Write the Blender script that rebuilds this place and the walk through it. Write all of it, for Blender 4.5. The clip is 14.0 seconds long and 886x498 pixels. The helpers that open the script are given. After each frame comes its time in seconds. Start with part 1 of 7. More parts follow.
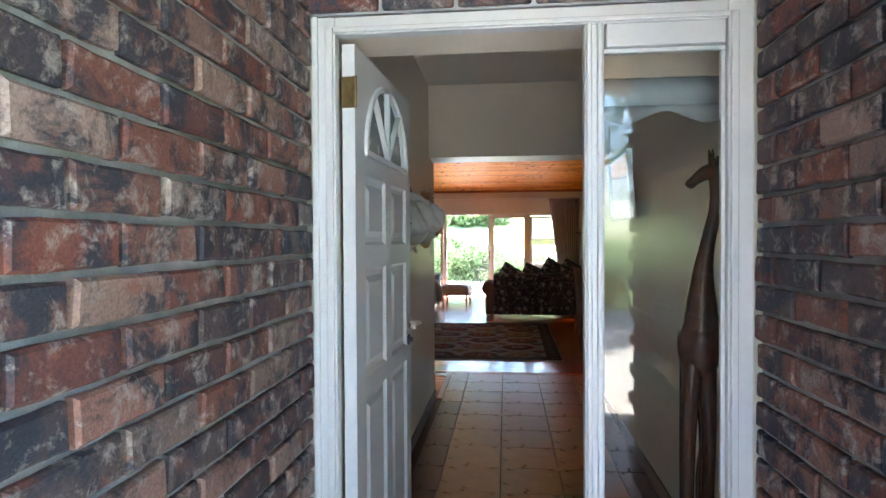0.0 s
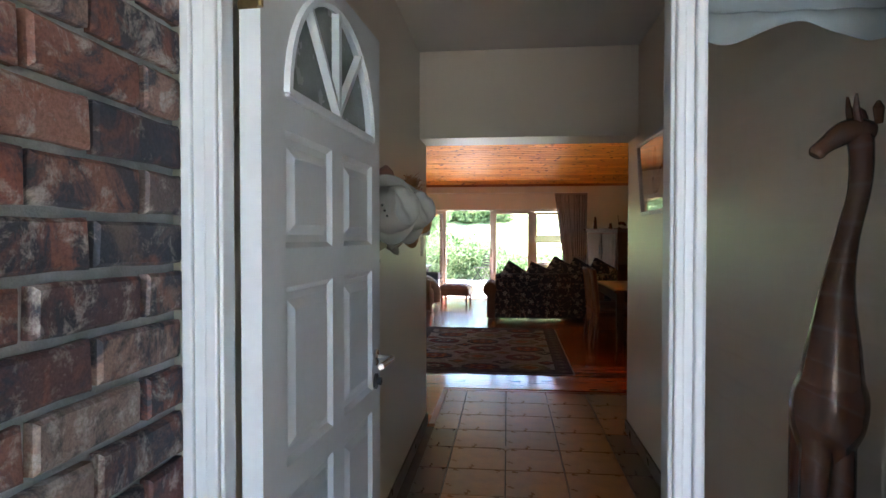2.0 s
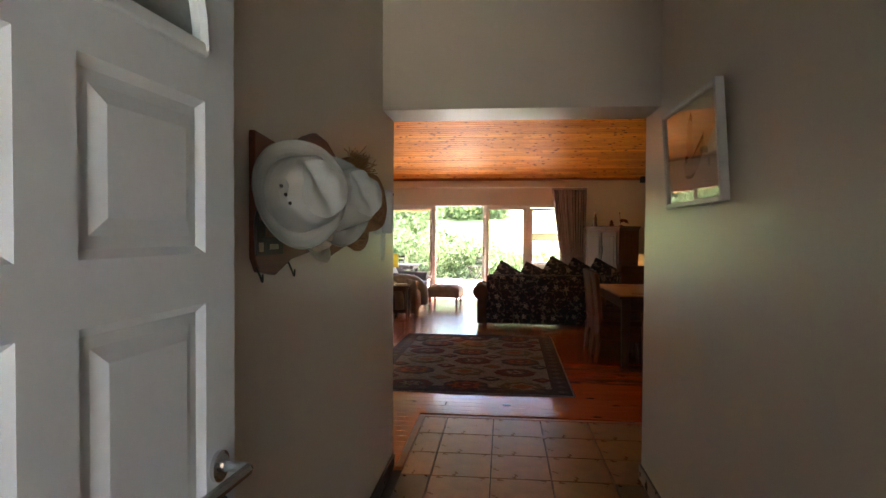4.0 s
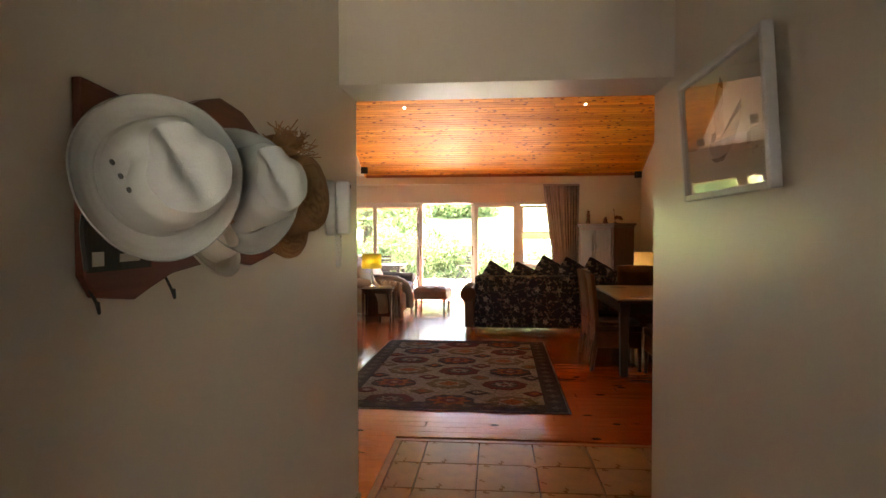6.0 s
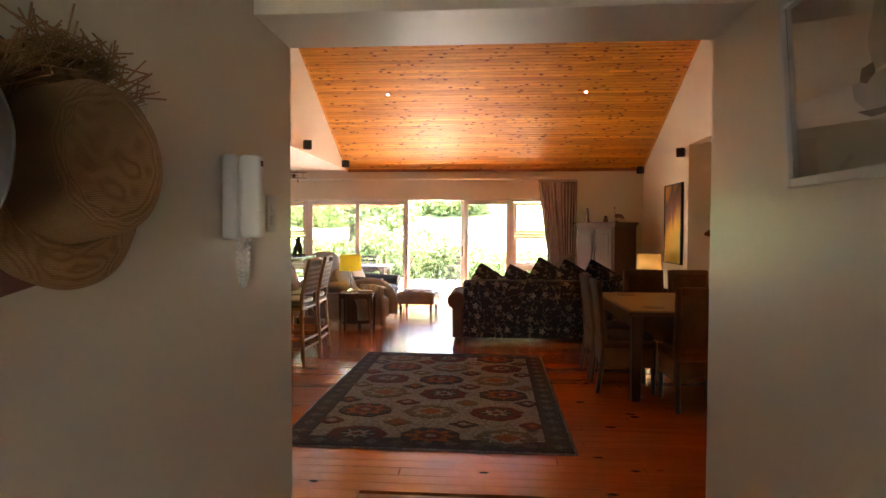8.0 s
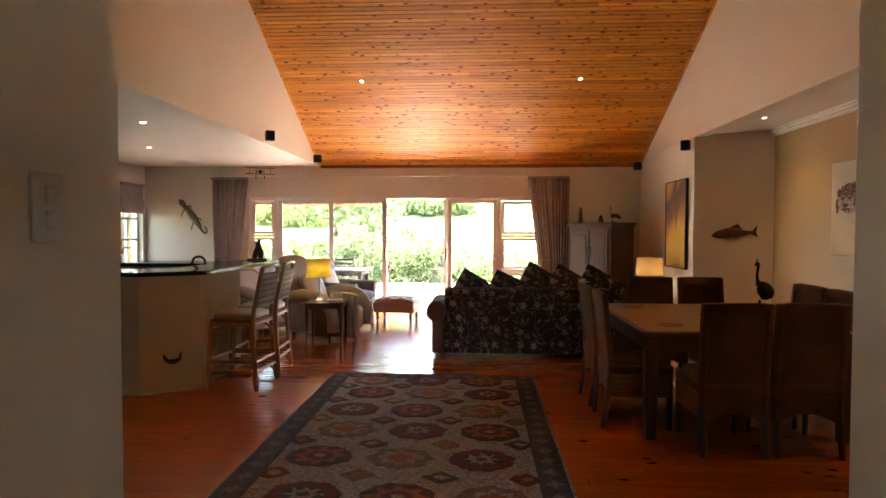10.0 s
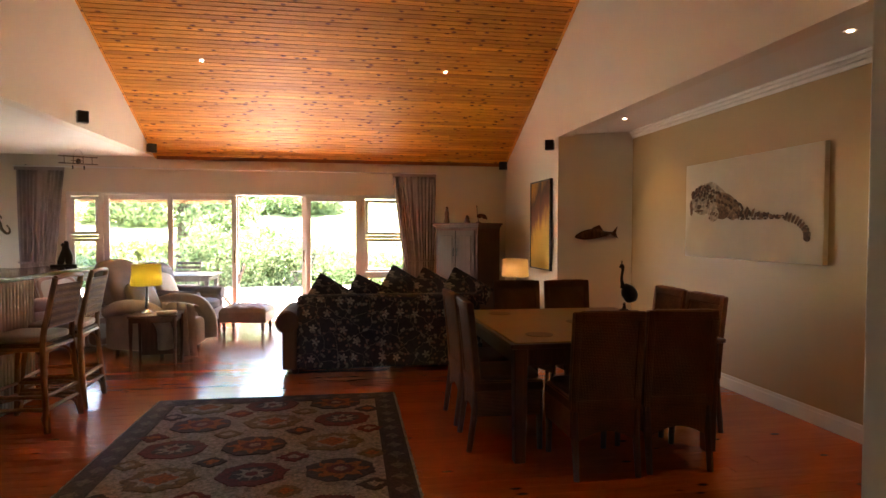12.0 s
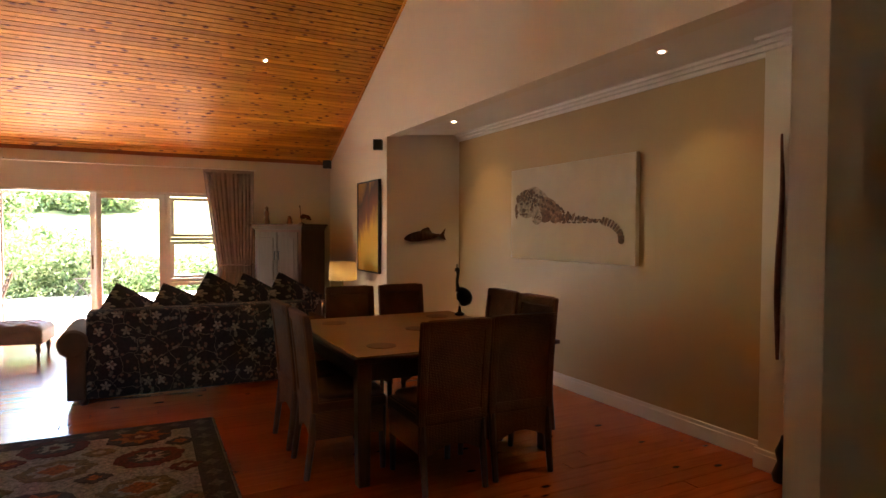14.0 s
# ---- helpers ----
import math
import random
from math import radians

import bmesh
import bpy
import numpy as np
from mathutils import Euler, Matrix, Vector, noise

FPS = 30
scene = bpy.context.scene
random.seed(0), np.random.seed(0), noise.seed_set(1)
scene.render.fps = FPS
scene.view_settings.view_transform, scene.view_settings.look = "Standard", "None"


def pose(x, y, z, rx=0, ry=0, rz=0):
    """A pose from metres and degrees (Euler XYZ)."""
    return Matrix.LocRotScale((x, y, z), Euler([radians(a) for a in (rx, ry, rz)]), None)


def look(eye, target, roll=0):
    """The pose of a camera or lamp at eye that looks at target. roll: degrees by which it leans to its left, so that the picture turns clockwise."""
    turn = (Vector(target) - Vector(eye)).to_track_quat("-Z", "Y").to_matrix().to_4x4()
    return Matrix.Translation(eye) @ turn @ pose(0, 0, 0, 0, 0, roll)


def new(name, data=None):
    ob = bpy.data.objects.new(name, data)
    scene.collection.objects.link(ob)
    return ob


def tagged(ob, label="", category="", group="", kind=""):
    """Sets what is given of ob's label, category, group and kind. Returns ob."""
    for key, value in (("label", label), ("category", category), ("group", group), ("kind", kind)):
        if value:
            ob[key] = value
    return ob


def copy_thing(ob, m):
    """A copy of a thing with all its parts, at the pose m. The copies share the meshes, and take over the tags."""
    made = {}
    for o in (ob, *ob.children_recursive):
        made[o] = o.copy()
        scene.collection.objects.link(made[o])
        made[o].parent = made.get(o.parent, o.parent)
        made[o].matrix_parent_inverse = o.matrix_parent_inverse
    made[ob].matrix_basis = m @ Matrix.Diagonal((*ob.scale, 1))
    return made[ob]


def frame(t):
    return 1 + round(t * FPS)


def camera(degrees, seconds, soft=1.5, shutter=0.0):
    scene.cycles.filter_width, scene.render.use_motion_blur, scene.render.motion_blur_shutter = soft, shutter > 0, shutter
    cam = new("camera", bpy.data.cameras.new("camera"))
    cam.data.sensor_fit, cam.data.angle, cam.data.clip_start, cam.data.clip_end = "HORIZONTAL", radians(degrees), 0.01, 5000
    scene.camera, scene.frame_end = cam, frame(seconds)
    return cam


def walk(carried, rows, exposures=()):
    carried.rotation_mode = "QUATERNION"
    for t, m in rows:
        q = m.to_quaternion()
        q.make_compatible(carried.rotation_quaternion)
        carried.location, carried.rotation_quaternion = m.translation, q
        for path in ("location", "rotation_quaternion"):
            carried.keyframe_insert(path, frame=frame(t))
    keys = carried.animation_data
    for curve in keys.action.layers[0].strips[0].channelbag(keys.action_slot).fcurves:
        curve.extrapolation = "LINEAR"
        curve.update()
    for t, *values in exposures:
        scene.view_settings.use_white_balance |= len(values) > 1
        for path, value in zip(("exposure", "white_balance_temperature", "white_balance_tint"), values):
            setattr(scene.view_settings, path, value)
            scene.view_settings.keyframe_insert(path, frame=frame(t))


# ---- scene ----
cam = camera(73.6, 14.0, soft=1.5)
PATH = [
    (0, (0.062, -0.347, 1.408), (-0.149, 1.642, 1.380), -0.3),
    (0.5, (0.053, -0.191, 1.403), (-0.159, 1.798, 1.372), -0.2),
    (1, (0.073, 0.031, 1.412), (-0.140, 2.019, 1.382), -0.2),
    (1.5, (0.066, 0.224, 1.409), (-0.151, 2.212, 1.374), -0.1),
    (2, (0.034, 0.469, 1.416), (-0.182, 2.457, 1.376), 0.0),
    (2.5, (0.024, 0.687, 1.419), (-0.192, 2.675, 1.377), 0.1),
    (3, (0.045, 0.933, 1.418), (-0.171, 2.921, 1.372), 0.3),
    (5.5, (0.127, 1.785, 1.441), (-0.055, 3.776, 1.387), -0.0),
    (6, (0.132, 1.913, 1.433), (-0.044, 3.905, 1.377), -0.1),
    (6.5, (0.121, 2.119, 1.446), (-0.045, 4.111, 1.387), 0.0),
    (7, (0.127, 2.299, 1.445), (-0.029, 4.292, 1.383), 0.1),
    (9.5, (0.147, 3.543, 1.454), (0.021, 5.538, 1.393), 0.1),
    (10, (0.162, 3.701, 1.461), (0.059, 5.698, 1.400), 0.1),
    (10.5, (0.197, 3.874, 1.473), (0.143, 5.873, 1.411), 0.1),
    (11, (0.199, 4.006, 1.488), (0.259, 6.004, 1.426), 0.1),
    (11.5, (0.229, 4.129, 1.481), (0.421, 6.119, 1.418), 0.1),
    (12, (0.305, 4.301, 1.469), (0.636, 6.273, 1.409), 0.2),
    (12.5, (0.313, 4.383, 1.476), (0.780, 6.327, 1.415), 0.2),
    (13, (0.293, 4.460, 1.491), (0.900, 6.365, 1.429), 0.2),
    (13.5, (0.263, 4.549, 1.495), (1.027, 6.396, 1.437), 0.3),
    (14, (0.248, 4.618, 1.502), (1.160, 6.397, 1.442), 0.2),
]
EXPOSURES = [(0.0, 4.05, 6150, 9), (0.8, 4.0, 6150, 10), (1.5, 3.95, 6200, 11), (3.0, 3.75, 6500, 13), (5.5, 4.68, 8200, 18), (7.0, 4.65, 8300, 18), (9.5, 4.52, 7500, 19), (11.0, 4.47, 7500, 19), (14.0, 4.3, 7600, 19)]
walk(cam, [(t, look(eye, target, roll)) for t, eye, target, roll in PATH], EXPOSURES)

# ---- world and sun ----
SUN_EL, SUN_AZ = 66.0, 62.0          # degrees; azimuth from +y towards +x
world = bpy.data.worlds.new("world")
scene.world = world
world.use_nodes = True
wn = world.node_tree.nodes
sky = wn.new("ShaderNodeTexSky")
sky.sky_type, sky.sun_disc = "NISHITA", False
sky.sun_elevation, sky.sun_rotation = radians(SUN_EL), radians(SUN_AZ)
wn["Background"].inputs["Strength"].default_value = 0.15
world.node_tree.links.new(sky.outputs[0], wn["Background"].inputs["Color"])
sun = new("sun", bpy.data.lights.new("sun", "SUN"))
sun.data.energy, sun.data.angle, sun.data.color = 5.0, radians(0.5), (1.0, 0.95, 0.87)
_e, _a = radians(SUN_EL), radians(SUN_AZ)
sun.matrix_world = look((0, 0, 0), (-math.sin(_a) * math.cos(_e), -math.cos(_a) * math.cos(_e), -math.sin(_e)))


# ---- mesh helpers ----
def part(name, bm, material, parent=None, label="", smooth=False, kind="", at=None):
    """One mesh object from a bmesh, under a thing or a part."""
    me = bpy.data.meshes.new(name)
    bmesh.ops.recalc_face_normals(bm, faces=bm.faces)
    bm.to_mesh(me)
    bm.free()
    if smooth:
        me.shade_smooth()
        me.set_sharp_from_angle(angle=radians(40))
    if material:
        me.materials.append(material)
    ob = new(name, me)
    if at is not None:
        ob.matrix_basis = at
    if parent is not None:
        ob.parent = parent
    return tagged(ob, label=label, kind=kind)


def thing(name, m, label, category, group="", kind=""):
    """An empty at a thing's base, which holds its parts."""
    ob = new(name)
    ob.empty_display_size = 0.1
    ob.matrix_basis = m
    return tagged(ob, label, category, group, kind)


def box(x0, y0, z0, x1, y1, z1, bevel=0.0, seg=2, bm=None):
    made = bmesh.new()
    bmesh.ops.create_cube(made, size=1.0)
    for v in made.verts:
        v.co = Vector(((x0 + x1) / 2 + v.co.x * (x1 - x0), (y0 + y1) / 2 + v.co.y * (y1 - y0), (z0 + z1) / 2 + v.co.z * (z1 - z0)))
    if bevel:
        bmesh.ops.bevel(made, geom=made.edges[:], offset=bevel, segments=seg, profile=0.5, affect="EDGES", clamp_overlap=True)
    return join(bm, made)


def join(bm, made):
    if bm is None:
        return made
    me = bpy.data.meshes.new("tmp")
    made.to_mesh(me)
    made.free()
    bm.from_mesh(me)
    bpy.data.meshes.remove(me)
    return bm


def prism(points, z0, z1, bevel=0.0, bm=None):
    made = bmesh.new()
    lower = [made.verts.new((x, y, z0)) for x, y in points]
    upper = [made.verts.new((x, y, z1)) for x, y in points]
    made.faces.new(lower[::-1])
    made.faces.new(upper)
    for n in range(len(points)):
        m = (n + 1) % len(points)
        made.faces.new((lower[n], lower[m], upper[m], upper[n]))
    if bevel:
        bmesh.ops.bevel(made, geom=made.edges[:], offset=bevel, segments=2, profile=0.5, affect="EDGES", clamp_overlap=True)
    return join(bm, made)


def lathe(profile, sides=24, bm=None, at=(0, 0, 0)):
    """Turned shape: (radius, height) from bottom to top."""
    made = bmesh.new()
    rings = []
    for r, z in profile:
        rings.append([made.verts.new((at[0] + r * math.cos(2 * math.pi * k / sides), at[1] + r * math.sin(2 * math.pi * k / sides), at[2] + z)) for k in range(sides)])
    for a, b in zip(rings, rings[1:]):
        for k in range(sides):
            made.faces.new((a[k], a[(k + 1) % sides], b[(k + 1) % sides], b[k]))
    made.faces.new(rings[0][::-1])
    made.faces.new(rings[-1])
    return join(bm, made)


def tube(points, radius, sides=10, bm=None):
    """A round bar along points; radius one number or one a point."""
    made = bmesh.new()
    pts = [Vector(p) for p in points]
    radii = radius if isinstance(radius, (list, tuple)) else [radius] * len(pts)
    up, rings = None, []
    for n, p in enumerate(pts):
        way = (pts[min(n + 1, len(pts) - 1)] - pts[max(n - 1, 0)]).normalized()
        side = way.orthogonal().normalized() if up is None else (up - way * up.dot(way)).normalized()
        up, other = side, way.cross(side)
        rings.append([made.verts.new(p + radii[n] * (math.cos(2 * math.pi * k / sides) * side + math.sin(2 * math.pi * k / sides) * other)) for k in range(sides)])
    for a, b in zip(rings, rings[1:]):
        for k in range(sides):
            made.faces.new((a[k], a[(k + 1) % sides], b[(k + 1) % sides], b[k]))
    made.faces.new(rings[0][::-1])
    made.faces.new(rings[-1])
    return join(bm, made)


def arc(points, steps=6):
    """A smooth line through points."""
    pts = [Vector(p) for p in points]
    pts = [2 * pts[0] - pts[1]] + pts + [2 * pts[-1] - pts[-2]]
    out = []
    for a, b, c, d in zip(pts, pts[1:], pts[2:], pts[3:]):
        for k in range(steps):
            t = k / steps
            out.append(0.5 * (2 * b + (c - a) * t + (2 * a - 5 * b + 4 * c - d) * t * t + (3 * b - a - 3 * c + d) * t ** 3))
    return out + [pts[-2]]


def cushion(w, d, h, puff=0.5, n=10):
    """A stuffed rounded block round the origin's top: w x d, h high, base at z = 0."""
    made = bmesh.new()
    bmesh.ops.create_cube(made, size=2.0)
    bmesh.ops.subdivide_edges(made, edges=made.edges[:], cuts=n, use_grid_fill=True)
    for v in made.verts:
        x, y, z = v.co
        q = 5.0
        r = (abs(x) ** q + abs(y) ** q + abs(z) ** q) ** (1 / q)
        p = v.co / r
        swell = 1 + puff * 0.25 * (1 - p.x ** 2) * (1 - p.y ** 2)
        v.co = Vector((p.x * w / 2, p.y * d / 2, h / 2 + p.z * h / 2 * swell))
    return made


# ---- materials ----
def material(name, build):
    mt = bpy.data.materials.new(name)
    mt.use_nodes = True
    build(mt.node_tree, mt.node_tree.nodes, mt.node_tree.links, mt.node_tree.nodes["Principled BSDF"])
    return mt


def coords(nt, scale=(1, 1, 1), where="Object"):
    tc = nt.nodes.new("ShaderNodeTexCoord")
    mp = nt.nodes.new("ShaderNodeMapping")
    mp.inputs["Scale"].default_value = scale
    nt.links.new(tc.outputs[where], mp.inputs["Vector"])
    return mp.outputs[0]


def world_coords(nt, scale=(1, 1, 1)):
    g = nt.nodes.new("ShaderNodeNewGeometry")
    mp = nt.nodes.new("ShaderNodeMapping")
    mp.inputs["Scale"].default_value = scale
    nt.links.new(g.outputs["Position"], mp.inputs["Vector"])
    return mp.outputs[0]


def noise_at(nt, vec, scale, detail=4.0, rough=0.55, distort=0.0):
    n = nt.nodes.new("ShaderNodeTexNoise")
    n.inputs["Scale"].default_value, n.inputs["Detail"].default_value = scale, detail
    n.inputs["Roughness"].default_value, n.inputs["Distortion"].default_value = rough, distort
    nt.links.new(vec, n.inputs["Vector"])
    return n.outputs["Fac"]


def ramp(nt, fac, stops):
    r = nt.nodes.new("ShaderNodeValToRGB")
    while len(r.color_ramp.elements) < len(stops):
        r.color_ramp.elements.new(0.5)
    for e, (p, c) in zip(r.color_ramp.elements, stops):
        e.position, e.color = p, (*c, 1) if len(c) == 3 else c
    nt.links.new(fac, r.inputs[0])
    return r.outputs[0]


def mix(nt, a, b, fac, mode="MIX"):
    m = nt.nodes.new("ShaderNodeMix")
    m.data_type, m.blend_type = "RGBA", mode
    for sock, value in ((m.inputs[0], fac), (m.inputs[6], a), (m.inputs[7], b)):
        if isinstance(value, (int, float)):
            sock.default_value = value
        elif isinstance(value, tuple):
            sock.default_value = (*value, 1) if len(value) == 3 else value
        else:
            nt.links.new(value, sock)
    return m.outputs[2]


def calc(nt, op, a, b=0.0):
    m = nt.nodes.new("ShaderNodeMath")
    m.operation = op
    for sock, value in zip(m.inputs, (a, b)):
        if isinstance(value, (int, float)):
            sock.default_value = value
        else:
            nt.links.new(value, sock)
    return m.outputs[0]


def bump(nt, height, strength, distance, bsdf):
    b = nt.nodes.new("ShaderNodeBump")
    b.inputs["Strength"].default_value, b.inputs["Distance"].default_value = strength, distance
    nt.links.new(height, b.inputs["Height"])
    nt.links.new(b.outputs[0], bsdf.inputs["Normal"])


def surface(name, base, rough=0.5, var=0.12, scale=6.0, grain=120.0, relief=0.1, metal=0.0, depth=0.002, stretch=(1, 1, 1), coat=0.0):
    """Paint, cloth, metal, stone: colour varied at two scales, with fine relief."""
    def build(nt, nodes, links, b):
        vec = coords(nt, stretch)
        big, fine = noise_at(nt, vec, scale), noise_at(nt, vec, grain, 3.0)
        dark = tuple(c * (1 - var) for c in base)
        light = tuple(min(1, c * (1 + var)) for c in base)
        c = ramp(nt, big, [(0.3, dark), (0.7, light)])
        c = mix(nt, c, ramp(nt, fine, [(0.3, (1 - var * 0.7,) * 3), (0.7, (1, 1, 1))]), 1.0, "MULTIPLY")
        links.new(c, b.inputs["Base Color"])
        r = calc(nt, "MULTIPLY_ADD", big, 0.2)
        r.node.inputs[2].default_value = rough - 0.1
        links.new(r, b.inputs["Roughness"])
        b.inputs["Metallic"].default_value = metal
        b.inputs["Coat Weight"].default_value = coat
        if relief:
            bump(nt, fine, relief, depth, b)
    return material(name, build)


def wood(name, light, dark, rough=0.35, along=0, scale=1.0, knots=0.0, var=0.25, island=False, coat=0.0, gloss_var=0.1, where="Object"):
    """Boards: grain drawn out along one axis, board to board change, knots."""
    def build(nt, nodes, links, b):
        st = [14.0 * scale] * 3
        st[along] = 0.9 * scale
        base = coords(nt) if where == "Object" else world_coords(nt)
        info = nodes.new("ShaderNodeObjectInfo")
        geo = nodes.new("ShaderNodeNewGeometry")
        rnd = geo.outputs["Random Per Island"] if island else info.outputs["Random"]
        off = nodes.new("ShaderNodeVectorMath")
        off.operation = "ADD"
        links.new(base, off.inputs[0])
        sh = nodes.new("ShaderNodeCombineXYZ")
        links.new(calc(nt, "MULTIPLY", rnd, 37.0), sh.inputs[along])
        links.new(sh.outputs[0], off.inputs[1])
        mp = nodes.new("ShaderNodeMapping")
        mp.inputs["Scale"].default_value = st
        links.new(off.outputs[0], mp.inputs["Vector"])
        grain = noise_at(nt, mp.outputs[0], 1.6, 6.0, 0.6, 0.8)
        fine = noise_at(nt, mp.outputs[0], 9.0, 3.0, 0.6)
        c = ramp(nt, grain, [(0.25, dark), (0.6, light), (0.85, tuple(min(1, v * 1.12) for v in light))])
        c = mix(nt, c, ramp(nt, fine, [(0.3, (0.78, 0.74, 0.7)), (0.6, (1, 1, 1))]), 0.6, "MULTIPLY")
        tone = ramp(nt, rnd, [(0.0, (1 - var, 1 - var * 1.15, 1 - var * 1.3)), (1.0, (1, 1, 1))])
        c = mix(nt, c, tone, 1.0, "MULTIPLY")
        if knots:
            ks = [12.0] * 3
            ks[along] = 6.0
            kp = nodes.new("ShaderNodeMapping")
            kp.inputs["Scale"].default_value = ks
            links.new(off.outputs[0], kp.inputs["Vector"])
            vo = nodes.new("ShaderNodeTexVoronoi")
            vo.inputs["Scale"].default_value = 1.0
            links.new(kp.outputs[0], vo.inputs["Vector"])
            near = ramp(nt, vo.outputs["Distance"], [(0.13, (1, 1, 1)), (0.27, (0, 0, 0))])
            sep = nodes.new("ShaderNodeSeparateColor")
            links.new(vo.outputs["Color"], sep.inputs[0])
            some = calc(nt, "LESS_THAN", sep.outputs[0], knots)
            c = mix(nt, c, (dark[0] * 0.28, dark[1] * 0.2, dark[2] * 0.18), calc(nt, "MULTIPLY", near, some))
        links.new(c, b.inputs["Base Color"])
        r = calc(nt, "MULTIPLY_ADD", grain, gloss_var)
        r.node.inputs[2].default_value = rough - gloss_var / 2
        links.new(r, b.inputs["Roughness"])
        b.inputs["Coat Weight"].default_value = coat
        b.inputs["Coat Roughness"].default_value = 0.12
        bump(nt, fine, 0.12, 0.001, b)
    return material(name, build)


def glass_build(nt, nodes, links, b):
    b.inputs["Base Color"].default_value = (0.97, 0.99, 0.98, 1)
    b.inputs["Roughness"].default_value = 0.0
    b.inputs["IOR"].default_value = 1.45
    b.inputs["Transmission Weight"].default_value = 1.0


def leaf_build(colours):
    def build(nt, nodes, links, b):
        geo = nodes.new("ShaderNodeNewGeometry")
        vec = world_coords(nt)
        c = ramp(nt, geo.outputs["Random Per Island"], [(n / (len(colours) - 1), c) for n, c in enumerate(colours)])
        c = mix(nt, c, ramp(nt, noise_at(nt, vec, 0.9), [(0.35, (0.6, 0.66, 0.6)), (0.65, (1, 1, 1))]), 1.0, "MULTIPLY")
        links.new(c, b.inputs["Base Color"])
        b.inputs["Roughness"].default_value = 0.45
        tr = nodes.new("ShaderNodeBsdfTranslucent")
        links.new(c, tr.inputs["Color"])
        ms = nodes.new("ShaderNodeMixShader")
        ms.inputs[0].default_value = 0.35
        links.new(b.outputs[0], ms.inputs[1])
        links.new(tr.outputs[0], ms.inputs[2])
        links.new(ms.outputs[0], nodes["Material Output"].inputs["Surface"])
    return build


def brick_build(nt, nodes, links, b):
    info = nodes.new("ShaderNodeObjectInfo")
    geo = nodes.new("ShaderNodeNewGeometry")
    vec = world_coords(nt)
    rnd = info.outputs["Random"]
    shift = nodes.new("ShaderNodeVectorMath")
    shift.operation = "ADD"
    links.new(vec, shift.inputs[0])
    sh = nodes.new("ShaderNodeCombineXYZ")
    for k in range(3):
        links.new(calc(nt, "MULTIPLY", rnd, 50.0 + 13 * k), sh.inputs[k])
    links.new(sh.outputs[0], shift.inputs[1])
    v = shift.outputs[0]
    body = ramp(nt, rnd, [(0.0, (0.20, 0.075, 0.06)), (0.13, (0.34, 0.19, 0.155)), (0.26, (0.075, 0.065, 0.075)), (0.40, (0.40, 0.31, 0.27)), (0.52, (0.24, 0.09, 0.07)), (0.64, (0.055, 0.065, 0.085)), (0.76, (0.36, 0.24, 0.20)), (0.88, (0.16, 0.06, 0.052)), (1.0, (0.30, 0.15, 0.12))])
    blot = noise_at(nt, v, 7.0, 6.0, 0.72, 0.5)
    c = mix(nt, body, (0.04, 0.052, 0.075), ramp(nt, blot, [(0.47, (0, 0, 0)), (0.57, (0.95, 0.95, 0.95))]))
    warm = noise_at(nt, v, 12.0, 4.0, 0.6, 0.5)
    c = mix(nt, c, (0.30, 0.13, 0.10), ramp(nt, warm, [(0.56, (0, 0, 0)), (0.68, (0.7, 0.7, 0.7))]))
    pale = noise_at(nt, v, 15.0, 8.0, 0.75, 0.4)
    c = mix(nt, c, (0.52, 0.49, 0.46), ramp(nt, pale, [(0.52, (0, 0, 0)), (0.64, (0.85, 0.85, 0.85))]))
    fine = noise_at(nt, v, 170.0, 3.0, 0.7)
    c = mix(nt, c, ramp(nt, fine, [(0.3, (0.5, 0.5, 0.5)), (0.6, (1, 1, 1))]), 0.8, "MULTIPLY")
    links.new(c, b.inputs["Base Color"])
    b.inputs["Roughness"].default_value = 0.72
    bump(nt, calc(nt, "ADD", calc(nt, "MULTIPLY", pale, 2.0), fine), 0.5, 0.003, b)


def cells_build(stops, scale, rough, size_bump=0.4):
    def build(nt, nodes, links, b):
        vec = coords(nt)
        n = noise_at(nt, vec, scale, 6.0, 0.65)
        links.new(ramp(nt, n, stops), b.inputs["Base Color"])
        b.inputs["Roughness"].default_value = rough
        bump(nt, noise_at(nt, vec, scale * 12), size_bump, 0.004, b)
    return build


M_WALL = surface("cream_wall_paint", (0.72, 0.66, 0.56), 0.37, 0.03, 1.2, 90, 0.12)
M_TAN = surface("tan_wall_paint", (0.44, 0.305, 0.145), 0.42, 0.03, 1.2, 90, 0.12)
M_WHITE = surface("white_gloss_paint", (0.66, 0.70, 0.73), 0.32, 0.05, 4, 60, 0.06)
M_CEIL = surface("white_ceiling_paint", (0.78, 0.76, 0.71), 0.7, 0.03, 1.5, 80, 0.08)
M_FRAME = surface("white_window_frame", (0.74, 0.74, 0.72), 0.35, 0.05, 5, 70, 0.05)
M_GLASS = material("clear_glass", glass_build)
M_PINE = wood("varnished_knotty_pine", (0.90, 0.41, 0.045), (0.60, 0.21, 0.022), 0.46, 0, 1.0, 0.85, 0.34, island=True, coat=0.05)
M_PINE.node_tree.nodes["Principled BSDF"].inputs["Specular IOR Level"].default_value = 0.5
M_FLOOR = wood("orange_pine_floorboards", (0.56, 0.122, 0.022), (0.46, 0.083, 0.014), 0.25, 0, 1.0, 0.12, 0.14, coat=0.5, where="World")
M_DARKWOOD = wood("dark_stained_wood", (0.11, 0.042, 0.022), (0.05, 0.018, 0.01), 0.32, 2, 1.2, coat=0.2)
